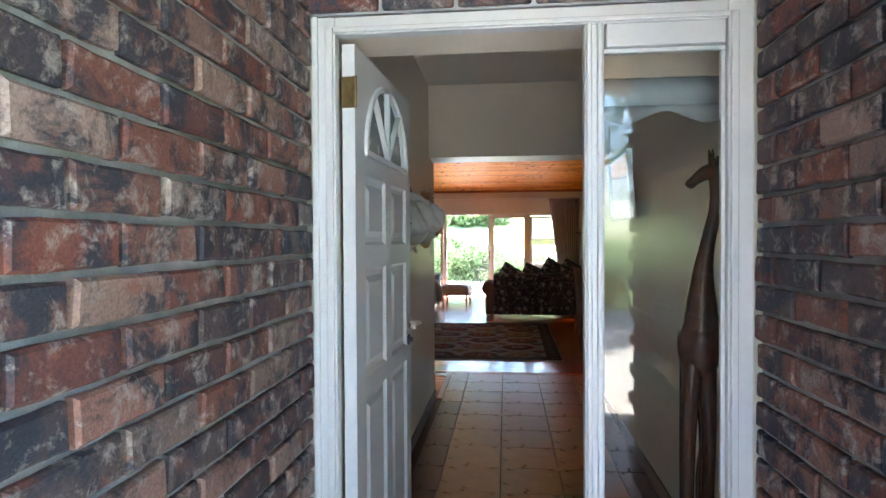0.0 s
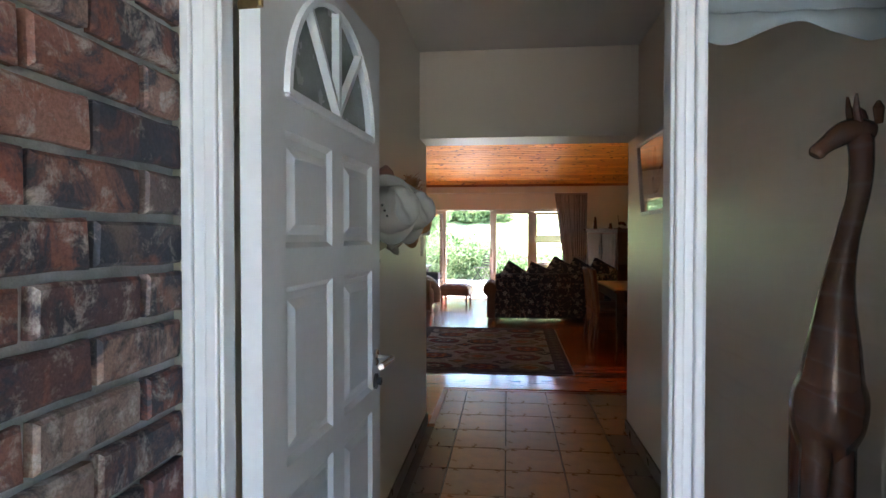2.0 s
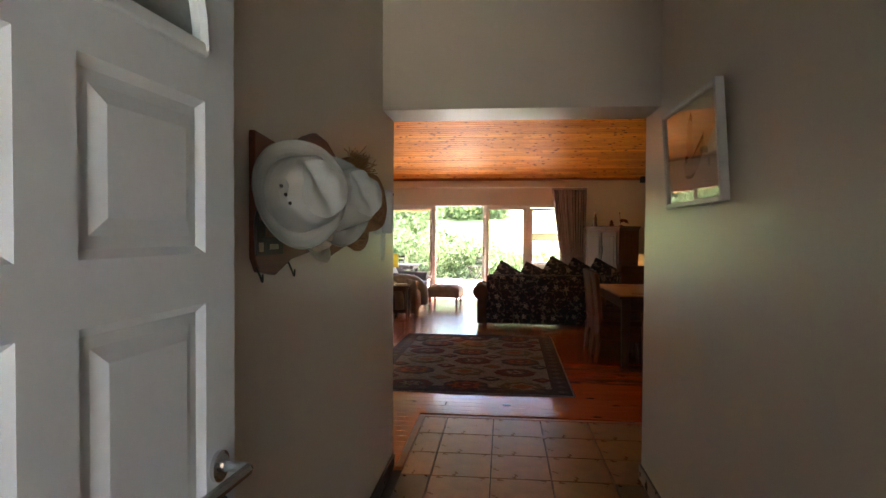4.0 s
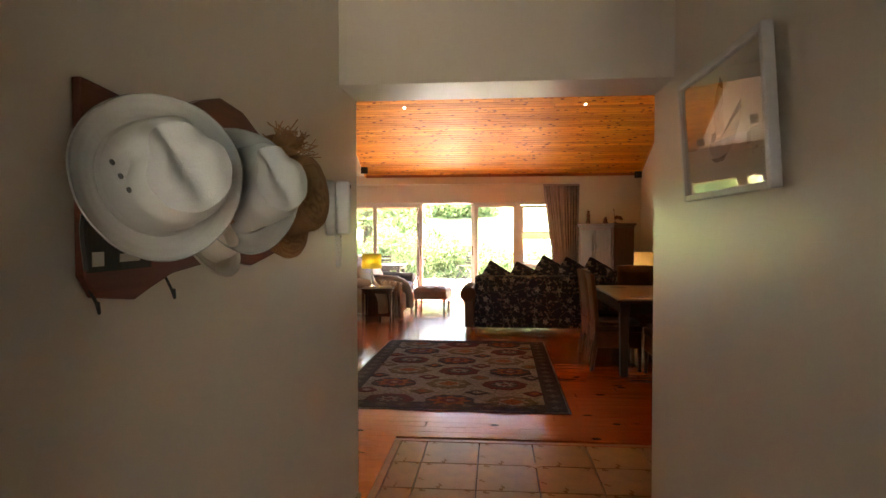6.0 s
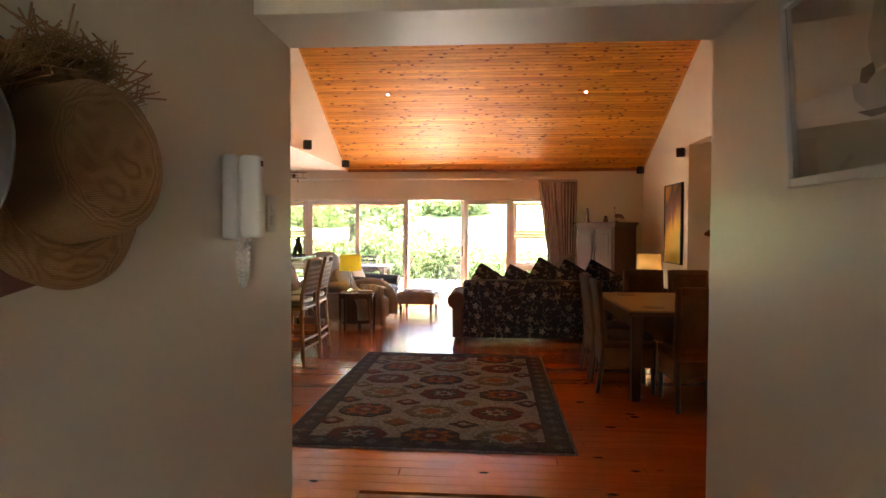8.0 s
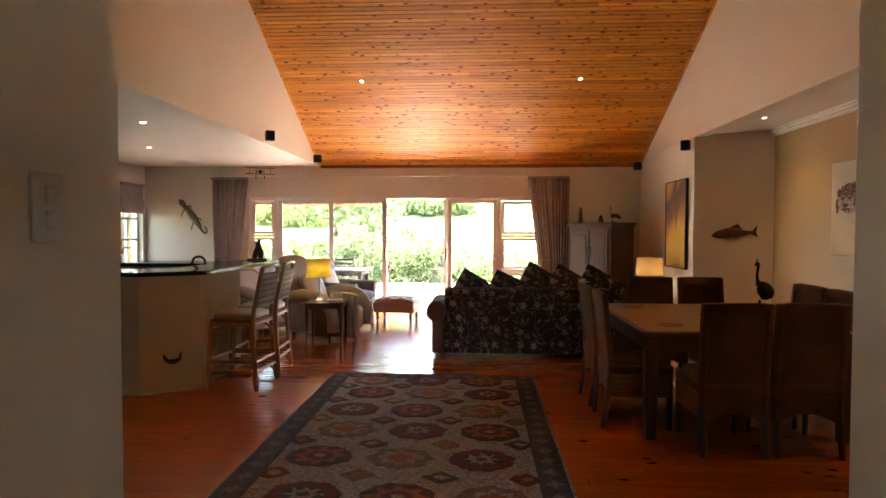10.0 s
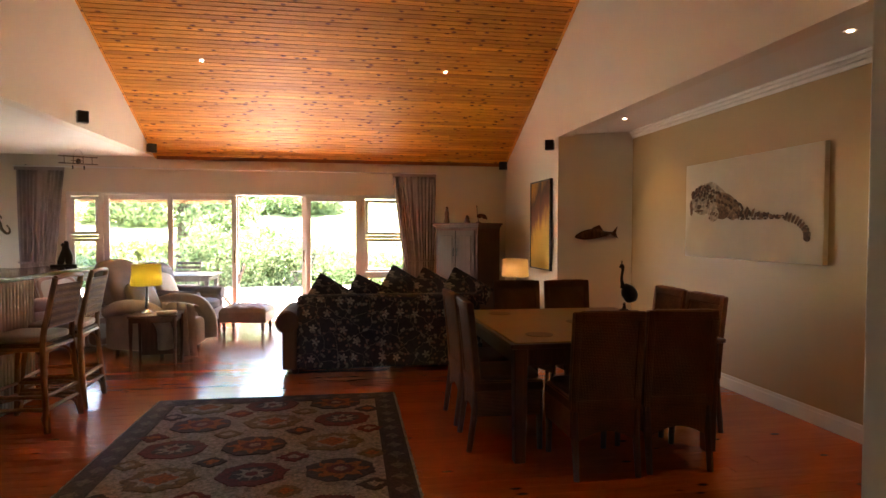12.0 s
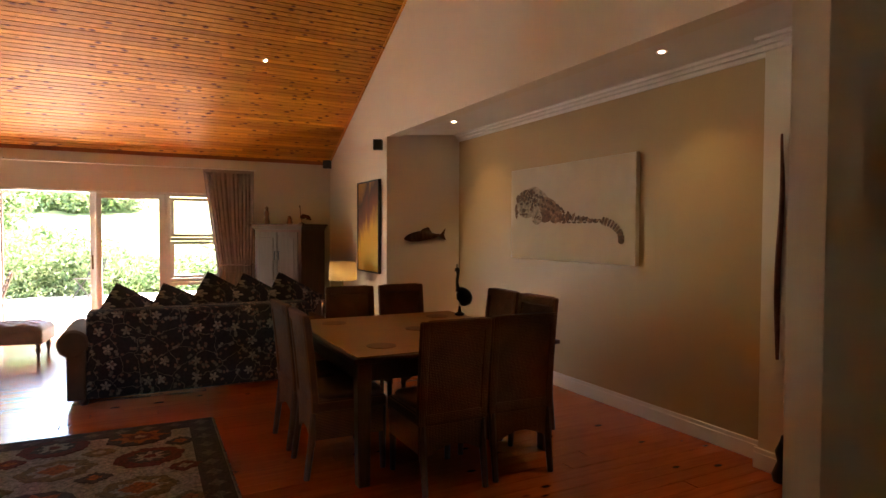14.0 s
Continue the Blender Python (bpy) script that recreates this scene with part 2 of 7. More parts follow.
M_TRIM = wood("red_brown_timber_trim", (0.48, 0.16, 0.045), (0.33, 0.10, 0.028), 0.35, 0, 1.0, coat=0.2)
M_MIDWOOD = wood("brown_wood", (0.30, 0.14, 0.06), (0.17, 0.07, 0.03), 0.35, 2, 1.2, coat=0.2)
M_PALEWOOD = wood("pale_limed_wood", (0.085, 0.056, 0.036), (0.06, 0.038, 0.023), 0.4, 2, 1.2)
M_TILE = surface("tan_ceramic_tile", (0.34, 0.18, 0.075), 0.3, 0.2, 9, 80, 0.12)
M_GROUT = surface("dark_grout", (0.10, 0.07, 0.045), 0.8, 0.2, 12, 150, 0.3)
M_SKIRT = surface("dark_brown_skirting_tile", (0.075, 0.045, 0.032), 0.3, 0.2, 9, 80, 0.1)
M_BRICK = material("tumbled_clinker_brick", brick_build)
M_MORTAR = surface("grey_mortar", (0.46, 0.49, 0.52), 0.9, 0.2, 14, 200, 0.7, depth=0.004)
M_BRASS = surface("aged_brass", (0.24, 0.17, 0.08), 0.4, 0.25, 20, 150, 0.15, metal=1.0)
M_CHROME = surface("brushed_chrome", (0.72, 0.72, 0.72), 0.2, 0.06, 20, 200, 0.05, metal=1.0)
M_BLACK = surface("black_plastic", (0.025, 0.025, 0.027), 0.4, 0.1, 10, 120, 0.1)
M_GREY_CURTAIN = surface("lilac_grey_curtain_cloth", (0.36, 0.31, 0.31), 0.85, 0.1, 5, 260, 0.3)
M_GRANITE = surface("black_granite", (0.012, 0.012, 0.014), 0.14, 0.5, 60, 300, 0.02)
M_GROUND = material("pale_paving_ground", cells_build([(0.3, (0.5, 0.47, 0.42)), (0.7, (0.62, 0.58, 0.52))], 2.0, 0.85))
M_GRASS = material("sunlit_lawn", cells_build([(0.3, (0.07, 0.11, 0.025)), (0.7, (0.14, 0.18, 0.05))], 3.0, 0.9))
M_DRYGRASS = material("pale_dry_grass", cells_build([(0.3, (0.20, 0.26, 0.09)), (0.7, (0.32, 0.36, 0.17))], 3.0, 0.9))
M_LEAF = material("bright_green_leaves", leaf_build([(0.06, 0.13, 0.04), (0.13, 0.21, 0.08), (0.24, 0.31, 0.15), (0.36, 0.42, 0.25)]))
M_LEAF_PALE = material("pale_green_leaves", leaf_build([(0.20, 0.27, 0.09), (0.30, 0.37, 0.15), (0.40, 0.45, 0.22)]))
M_LEAF_DARK = material("dark_green_leaves", leaf_build([(0.02, 0.05, 0.015), (0.04, 0.08, 0.025), (0.06, 0.11, 0.04)]))
M_FROST = surface("grey_obscured_glass", (0.22, 0.24, 0.23), 0.25, 0.15, 12, 90, 0.5)
M_BARK = surface("grey_brown_bark", (0.12, 0.085, 0.06), 0.9, 0.3, 12, 60, 0.8, depth=0.01)

# ---- plan, in metres ----
LX, RX = -0.575, 0.905         # passage walls
FRONT, INNER = 1.46, 1.77      # front wall, outside and inside
ROOM0, ROOM1 = 4.90, 14.2      # living room, near and far wall
GX0, GX1 = -2.595, 3.06        # gable walls on which the timber ceiling ends
KX, NX = -5.8, 3.87            # kitchen wall, dining niche wall
LOW, HALL = 2.615, 2.7         # flat ceilings
NICHE1, NICHE2 = 11.68, 11.24  # the niche's slanted far return, at the gable wall and at the niche wall
RIDGE = 9.6
SLOPE = 0.505
PEAK = LOW + SLOPE * (ROOM1 - RIDGE)


def wall(name, bm, mt=None, label="cream painted plaster wall"):
    return tagged(part(name, bm, mt or M_WALL), label, "wall", kind="structure")


# ---- floor ----
sub = tagged(part("floor", box(KX - 0.2, INNER - 0.6, -0.2, NX + 0.3, ROOM1 + 0.25, -0.022), M_GROUT), "orange pine board floor with a tiled entrance strip", "floor", kind="structure")

# ---- walls ----
wall("wall_passage_left", box(LX - 0.14, INNER, -0.022, LX, ROOM0, HALL + 0.3))
wall("wall_passage_right", box(RX, INNER, -0.022, RX + 0.16, ROOM0, HALL + 0.3, 0.004))
wall("wall_header", box(LX, 4.565, 2.10, RX, ROOM0 - 0.001, HALL + 0.3, 0.004))
wall("wall_entry_left", box(KX - 0.2, ROOM0 - 0.15, -0.022, LX - 0.14, ROOM0, 2.9))
wall("wall_entry_right", box(2.40, 5.86, -0.022, NX - 0.001, 6.0, 3.1, 0.004))
wall("wall_entry_recess", box(RX + 0.16, ROOM0 - 0.15, -0.022, NX + 0.2, ROOM0, 2.9))
wall("wall_entry_gable", box(GX0 - 0.2, ROOM0 - 0.15, 3.0, GX1 + 0.2, ROOM0, PEAK + 0.3))
wall("wall_entry_over", box(KX - 0.2, ROOM0 - 0.15, 2.9, NX + 0.2, ROOM0, 3.0))
wall("wall_kitchen", box(KX - 0.2, ROOM0, -0.022, KX, 13.45, 2.9))
wall("wall_kitchen_end", box(KX - 0.2, 14.1, -0.022, KX, ROOM1, 2.9))
wall("wall_kitchen_under", box(KX - 0.2, 13.45, -0.022, KX, 14.1, 0.85))
wall("wall_kitchen_over", box(KX - 0.2, 13.45, 2.2, KX, 14.1, 2.9))
wall("wall_right", prism([(GX1, NICHE1), (NX, NICHE2), (NX + 0.2, NICHE2), (NX + 0.2, ROOM1), (GX1, ROOM1)], -0.022, 2.9))
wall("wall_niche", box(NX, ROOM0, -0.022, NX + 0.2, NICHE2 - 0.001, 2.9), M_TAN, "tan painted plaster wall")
wall("wall_nib", box(NX - 0.12, 6.70, -0.022, NX, 7.03, 2.72))
DX0, DX1, DTOP = -3.9, 1.42, 2.06
wall("wall_far_left", box(KX - 0.2, ROOM1, -0.022, DX0, ROOM1 + 0.25, 2.9))
wall("wall_far_right", box(DX1, ROOM1, -0.022, NX + 0.2, ROOM1 + 0.25, 2.9))
wall("wall_far_over", box(DX0, ROOM1, DTOP, DX1, ROOM1 + 0.25, 2.9))


def gable(name, x0, x1, low, y0, y1):
    """The wall above a flat ceiling, up to the slopes."""
    bm = bmesh.new()
    prof = [(y0, low), (y1, low), (y1, LOW + SLOPE * (ROOM1 - y1) + 0.1), (RIDGE, PEAK + 0.1), (y0, LOW + SLOPE * (y0 - ROOM0) + 0.1)]
    a = [bm.verts.new((x0, y, z)) for y, z in prof]
    b = [bm.verts.new((x1, y, z)) for y, z in prof]
    bm.faces.new(a), bm.faces.new(b[::-1])
    for n in range(5):
        m = (n + 1) % 5
        bm.faces.new((a[n], b[n], b[m], a[m]))
    return wall(name, bm)


gable("wall_gable_left", GX0 - 0.15, GX0, LOW, ROOM0, ROOM1)
gable("wall_gable_right", GX1 - 0.004, GX1 + 0.15, 2.70, ROOM0, ROOM1)

# ---- ceilings ----
tagged(part("ceiling_kitchen", box(KX, ROOM0, LOW, GX0 - 0.15, ROOM1, LOW + 0.1), M_CEIL), "flat white painted ceiling", "ceiling", kind="structure")
tagged(part("ceiling_niche", prism([(GX1 + 0.15, ROOM0), (NX, ROOM0), (NX, NICHE2), (GX1 + 0.15, NICHE1)], 2.72, 2.82), M_CEIL), "flat white painted ceiling of the dining niche", "ceiling", kind="structure")
tagged(part("ceiling_passage", box(LX, INNER, HALL, RX, 4.565, HALL + 0.1), M_CEIL), "flat white painted ceiling", "ceiling", kind="structure")


def board_ceiling():
    bm = bmesh.new()
    pitch, ang = 0.066, math.atan(SLOPE)
    run = (ROOM1 - RIDGE) / math.cos(ang)
    for side in (1, -1):
        for n in range(int(run / pitch) + 1):
            x = GX0
            while x < GX1 - 0.02:
                x2 = min(GX1, x + random.uniform(2.2, 4.8))
                if GX1 - x2 < 0.5:
                    x2 = GX1
                made = box(x + 0.001, n * pitch, 0, x2 - 0.001, (n + 1) * pitch - 0.011, 0.02)
                for v in made.verts:
                    s, t = v.co.y, v.co.z
                    low = ROOM1 if side > 0 else ROOM0
                    v.co.y = low - side * (s * math.cos(ang) - t * math.sin(ang))
                    v.co.z = LOW + s * math.sin(ang) + t * math.cos(ang)
                join(bm, made)
                x = x2
    backing = 0.022
    for side, low in ((1, ROOM1), (-1, ROOM0)):
        vs = [bm.verts.new(c) for c in ((GX0, low, LOW + backing), (GX1, low, LOW + backing), (GX1, RIDGE, PEAK + backing), (GX0, RIDGE, PEAK + backing))]
        bm.faces.new(vs)
    return tagged(part("ceiling", bm, M_PINE), "sloping varnished knotty pine board ceiling", "ceiling", kind="structure")


board_ceiling()
for nm, x in (("trim_left", GX0), ("trim_right", GX1 - 0.03)):
    bm = bmesh.new()
    for y0, z0, y1, z1 in ((ROOM1, LOW, RIDGE, PEAK), (ROOM0, LOW, RIDGE, PEAK)):
        vs = [bm.verts.new((x + dx, y, z + dz)) for y, z in ((y0, z0), (y1, z1)) for dx in (0.0, 0.026) for dz in (-0.026, -0.003)]
        for f in ((0, 1, 3, 2), (4, 6, 7, 5), (0, 4, 5, 1), (2, 3, 7, 6), (0, 2, 6, 4), (1, 5, 7, 3)):
            bm.faces.new([vs[k] for k in f])
    tagged(part(nm, bm, M_PINE), "narrow varnished timber bead", "trim", kind="structure")
tagged(part("trim_far", box(GX0 + 0.03, ROOM1 - 0.03, LOW - 0.04, GX1 - 0.035, ROOM1 - 0.001, LOW + 0.035, 0.004), M_TRIM), "red-brown timber moulding under the ceiling", "trim", kind="structure")
# roof over everything, seen from outside only
bm = bmesh.new()
for low, s in ((ROOM1 + 0.3, -1), (INNER - 2.75, 1)):
    vs = [bm.verts.new(c) for c in ((KX - 0.5, low, 2.78 if s > 0 else 2.45), (NX + 0.6, low, 2.78 if s > 0 else 2.45), (NX + 0.6, RIDGE, PEAK + 0.55), (KX - 0.5, RIDGE, PEAK + 0.55))]
    up = [bm.verts.new(v.co + Vector((0, 0, 0.14))) for v in vs]
    bm.faces.new(vs), bm.faces.new(up[::-1])
    for k in range(4):
        bm.faces.new((vs[k], up[k], up[(k + 1) % 4], vs[(k + 1) % 4]))
tagged(part("roof", bm, M_SKIRT), "dark tiled pitched roof", "roof", kind="structure")
for sgn, x in ((1, KX - 0.2), (-1, NX + 0.2)):
    bm = bmesh.new()
    prof = [(ROOM0 - 0.15, 2.9), (ROOM1 + 0.25, 2.9), (ROOM1 + 0.25, 2.85), (RIDGE, PEAK + 0.5), (ROOM0 - 0.15, 3.4)]
    a = [bm.verts.new((x, y, z)) for y, z in prof]
    b = [bm.verts.new((x + sgn * 0.15, y, z)) for y, z in prof]
    bm.faces.new(a), bm.faces.new(b[::-1])
    for n in range(5):
        m = (n + 1) % 5
        bm.faces.new((a[n], b[n], b[m], a[m]))
    wall("wall_roof_end", bm)

# ---- ground and garden ----
def bank(x, y):
    """Height of the garden bank, which climbs away from the patio."""
    if y < 23:
        return -0.245
    return -0.245 + 4.4 * (1 - math.cos(min(1, (y - 23.0) / 24) * math.pi)) / 2 + 0.25 * noise.noise((x * 0.2, y * 0.2, 0)) * min(1, (y - 23.0) / 3)


tagged(part("ground", box(-400, -400, -0.3, 400, 400, -0.24), M_GRASS), "sunlit green lawn around the house", "ground", kind="structure")
bm = bmesh.new()
gr = [[bm.verts.new((x, y, bank(x, y))) for y in [23 + 1.5 * k for k in range(24)]] for x in [-54 + 3 * k for k in range(37)]]
for a, c in zip(gr, gr[1:]):
    for k in range(23):
        bm.faces.new((a[k], c[k], c[k + 1], a[k + 1]))
tagged(part("ground_slope", bm, M_DRYGRASS, smooth=True), "pale sunlit grass bank behind the garden", "grass", kind="structure")
tagged(part("pavement", box(-7, ROOM1 + 0.25, -0.239, 7, 21.0, -0.05, 0.01), M_GROUND), "pale sunlit stone patio", "patio", kind="structure")
tagged(part("pavement", box(-2.5, -9, -0.239, 3.0, INNER - 0.31, -0.02, 0.01), M_GROUND), "pale paved front path", "path", kind="structure")


def leaves(centres, per, size, spread, seed):
    """Clumps of small bent leaves round centres (x, y, z, r)."""
    rng = np.random.default_rng(seed)
    verts, faces = [], []
    for cx, cy, cz, r in centres:
        for _ in range(per):
            d = rng.normal(size=3)
            d /= np.linalg.norm(d)
            p = np.array([cx, cy, cz]) + d * r * rng.uniform(0.55, 1.08) ** spread * np.array([1, 1, 0.85])
            a = rng.normal(size=3)
            a /= np.linalg.norm(a)
            b = np.cross(a, rng.normal(size=3))
            b /= np.linalg.norm(b)
            s = size * rng.uniform(0.6, 1.4)
            n = len(verts)
            verts += [tuple(p - a * s), tuple(p + b * s * 0.45), tuple(p + a * s), tuple(p - b * s * 0.45)]
            faces.append((n, n + 1, n + 2, n + 3))
    me = bpy.data.meshes.new("leaves")
    me.from_pydata(verts, [], faces)
    return me


def shrub(x, y, w, h, seed, mt, label, per=210, size=0.052, name="shrub"):
    rng = random.Random(seed)
    ob = thing(name, pose(x, y, bank(x, y) - 0.03), label, "shrub", "garden shrubs")
    centres = []
    for _ in range(int(10 * w)):
        cx, cy = rng.uniform(-w / 2, w / 2), rng.uniform(-0.6, 0.6)
        top = h * (0.6 + 0.4 * math.cos(1.3 * cx / w * 2)) * rng.uniform(0.75, 1.05)
        z = 0.2
        while z < top:
            r = rng.uniform(0.28, 0.5)
            centres.append((cx + rng.uniform(-0.2, 0.2), cy + rng.uniform(-0.2, 0.2), z, r))
            z += r * 1.2
    crown = new("crown", leaves(centres, per, size, 0.6, seed))
    crown.data.materials.append(mt)
    crown.parent = ob
    for k in range(5):
        dx = rng.uniform(-w / 3, w / 3)
        part("stem", tube(arc([(dx * 0.3, 0, 0), (dx * 0.6, 0.05, h * 0.3), (dx, 0.1, h * 0.7)], 4), [0.04] * 4 + [0.03] * 4 + [0.015], 7), M_BARK, ob)
    return ob


def tree(x, y, h, r, seed, mt, label):
    rng = random.Random(seed)
    ob = thing("tree", pose(x, y, bank(x, y) - 0.03), label, "tree", "garden trees")
    part("trunk", tube(arc([(0, 0, 0), (0.1, 0.05, h * 0.3), (0.05, 0.1, h * 0.6), (0.2, 0, h * 0.85)], 4), [0.28 - 0.019 * k for k in range(13)], 10), M_BARK, ob)
    centres = []
    for k in range(9):
        a, z = rng.uniform(0, 6.28), h * rng.uniform(0.35, 0.75)
        tip = (math.cos(a) * r * 0.7, math.sin(a) * r * 0.7, z + h * 0.18)
        part("limb", tube(arc([(0.08, 0.05, z), (tip[0] * 0.5, tip[1] * 0.5, z + h * 0.12), tip], 3), [0.1, 0.09, 0.08, 0.06, 0.05, 0.035, 0.02], 7), M_BARK, ob)
        for _ in range(7):
            centres.append((tip[0] + rng.gauss(0, r * 0.28), tip[1] + rng.gauss(0, r * 0.28), tip[2] + rng.gauss(0, h * 0.09), rng.uniform(0.5, 0.95)))
    crown = new("crown", leaves(centres, 260, 0.085, 0.6, seed))
    crown.data.materials.append(mt)
    crown.parent = ob
    return ob


for k, (x, y, w, h) in enumerate(((-8.5, 22.8, 4, 1.1), (-5.4, 22.5, 3.4, 0.8), (-3.1, 21.8, 2.0, 1.9), (-1.2, 21.5, 2.2, 1.6), (0.6, 22.4, 1.8, 0.8), (2.5, 22.6, 2.4, 0.9), (5.2, 22.5, 4, 1.5), (8.6, 23, 4, 1.6))):
    shrub(x, y, w, h, 20 + k, M_LEAF, "bright green flowering garden shrub in full sun")
for k, (x, y, h, r) in enumerate(((-4.9, 24.5, 4.4, 2.0), (-14, 27, 6, 3), (7.5, 27, 5, 2.4), (10, 27, 6, 3))):
    tree(x, y, h, r, 40 + k, M_LEAF, "leafy green garden tree in full sun")
for k, (x, y, h, r) in enumerate(((-3.4, 49, 4.6, 2.2), (-17, 49, 5, 2.6), (2.9, 49, 3.6, 2.4), (12, 48, 6, 4), (-25, 48, 6, 4))):
    tree(x, y, h, r, 60 + k, M_LEAF_DARK, "tall dark green tree behind the garden")
bank_rng = random.Random(17)
for k in range(30):
    y = 25.5 + 21 * (k / 29) ** 1.1
    x = (bank_rng.uniform(-1, 1)) * (4 + 0.42 * y) - 0.12 * y
    shrub(x, y, bank_rng.uniform(3.2, 5.0), bank_rng.uniform(0.7, 1.5), 100 + k, M_LEAF_PALE if k % 4 else M_LEAF, "pale sunlit bush on the garden bank", 55, 0.10)
for k, (x, y, w, h) in enumerate(((-5, -10, 5, 2.6), (0.5, -12, 5, 2.4), (4.5, -7.5, 4, 2.8), (8, -5, 4, 2.8))):
    shrub(x, y, w, h, 80 + k, M_LEAF, "green hedge shrub beside the front path")
# Trees behind the camera, sized and placed to dim light into the porch.
for k, (x, y, h, r) in enumerate(((4.2, -5.8, 5.0, 2.6), (-3.4, -6.8, 5.2, 2.7))):
    tree(x, y, h, r, 90 + k, M_LEAF, "leafy tree shading the front path")

# ---- window wall to the patio ----
FY = ROOM1 + 0.09


def framed(owner, x0, x1, z0, z1, y, d, w, name="window_frame", mt=None):
    """Four mitred members round an opening."""
    for a in ((x0, z0, x0 + w, z1), (x1 - w, z0, x1, z1), (x0 + w, z0, x1 - w, z0 + w), (x0 + w, z1 - w, x1 - w, z1)):
        part(name, box(a[0], y - d / 2, a[1], a[2], y + d / 2, a[3], 0.004, 1), mt or M_FRAME, owner)


def pane(owner, x0, z0, x1, z1, y):
    p = part("pane", box(x0, y - 0.003, z0, x1, y + 0.003, z1), M_GLASS, owner)
    p.visible_shadow = False
    return p


def side_window(name, x0, x1):
    w = thing(name, pose(0, 0, 0), "white framed side window with stacked panes", "window", kind="structure")
    framed(w, x0, x1, 0.0, DTOP, FY, 0.07, 0.06)
    cuts = [0.05, 0.76, 1.37, DTOP - 0.045]
    for a, b in zip(cuts, cuts[1:]):
        if a > 0.1:
            part("transom", box(x0 + 0.06, FY - 0.035, a - 0.025, x1 - 0.06, FY + 0.035, a + 0.025, 0.004, 1), M_FRAME, w)
        framed(w, x0 + 0.062, x1 - 0.062, a + 0.03, b - 0.03, FY - 0.01, 0.05, 0.048, "sash")
        pane(w, x0 + 0.11, a + 0.078, x1 - 0.11, b - 0.078, FY)
    return w


def slider(name, x0, x1, y, handle):
    w = thing(name, pose(0, 0, 0), "white framed sliding glass patio door", "door", kind="structure")
    framed(w, x0, x1, 0.02, DTOP - 0.03, y, 0.04, 0.075, "door_frame")
    pane(w, x0 + 0.075, 0.095, x1 - 0.075, DTOP - 0.105, y)
    if handle:
        part("handle", box(handle - 0.012, y - 0.06, 0.95, handle + 0.012, y - 0.02, 1.15, 0.006), M_BRASS, w)
    return w


side_window("window_1", DX0, -3.38)
side_window("window_2", 0.60, DX1)
slider("door_1", -3.38, -2.37, FY + 0.02, None)
slider("door_2", -2.43, -1.39, FY - 0.03, -1.42)
slider("door_3", -0.37, 0.60, FY + 0.02, -0.34)
slider("door_4", -0.30, 0.58, FY - 0.03, None)
trk = thing("window_frame", pose(0, 0, 0), "white track of the sliding patio doors", "window frame", kind="structure")
part("head", box(-3.38, FY - 0.07, DTOP - 0.028, 0.60, FY + 0.06, DTOP - 0.002, 0.003), M_FRAME, trk)
part("track", box(-3.38, FY - 0.07, -0.02, 0.60, FY + 0.06, 0.012, 0.003), M_FRAME, trk)
part("sill", box(DX0, ROOM1 + 0.16, -0.05, DX1, ROOM1 + 0.27, -0.01, 0.004), M_GROUND, trk)
kw = thing("window_3", pose(0, 0, 0), "white framed kitchen window", "window", kind="structure")
for a in ((13.45, 0.85, 13.5, 2.2), (14.05, 0.85, 14.1, 2.2), (13.5, 0.85, 14.05, 0.9), (13.5, 2.15, 14.05, 2.2), (13.5, 1.28, 14.05, 1.32), (13.5, 1.65, 14.05, 1.69), (13.76, 0.9, 13.79, 2.15)):
    part("frame", box(KX - 0.14, a[0], a[1], KX - 0.08, a[2], a[3], 0.003, 1), M_FRAME, kw)
p = part("pane", box(KX - 0.115, 13.5, 0.9, KX - 0.109, 14.05, 2.15), M_GLASS, kw)
p.visible_shadow = False

# ---- entrance: frame, door, side light ----
F0, F1 = FRONT, FRONT + 0.06


def moulded(x0, z0, x1, z1):
    bm = box(x0, F0 + 0.012, z0, x1, F1, z1, 0.004)
    return bm


fr = thing("door_frame", pose(0, 0, 0), "white painted timber door frame with a side light", "door frame", kind="structure")
TOPZ, HEADZ = 2.11, 2.055
XO, XI, MU0, MU1, SR, XR = -0.541, -0.468, 0.298, 0.357, 0.712, 0.786
for nm, a in (("jamb", (XO, 0, XI, TOPZ)), ("mullion", (MU0, 0, MU1, HEADZ)), ("jamb", (SR, 0, XR, TOPZ)), ("head", (XI, HEADZ, SR, TOPZ)), ("transom_panel", (MU1 + 0.006, 1.985, SR - 0.006, HEADZ)), ("bottom_rail", (MU1, 0.0, SR, 0.12))):
    part(nm, moulded(*a), M_WHITE, fr)
for nm, a in (("bead", (XI - 0.03, 0, XI - 0.006, HEADZ + 0.02)), ("bead", (MU0 + 0.006, 0, MU0 + 0.022, HEADZ)), ("bead", (MU1 - 0.022, 0, MU1 - 0.006, HEADZ)), ("bead", (SR + 0.006, 0, SR + 0.028, HEADZ + 0.02)), ("bead", (XO, 0, XO + 0.02, TOPZ))):
    part(nm, box(a[0], F0, a[1], a[2], F0 + 0.014, a[3], 0.004), M_WHITE, fr)
part("bead", box(XI - 0.004, F0, HEADZ + 0.004, SR + 0.004, F0 + 0.014, HEADZ + 0.02, 0.004), M_WHITE, fr)
part("glazing_bead", box(MU1 + 0.001, F0 + 0.03, 1.97, SR - 0.001, F0 + 0.05, 1.984, 0.003), M_WHITE, fr)
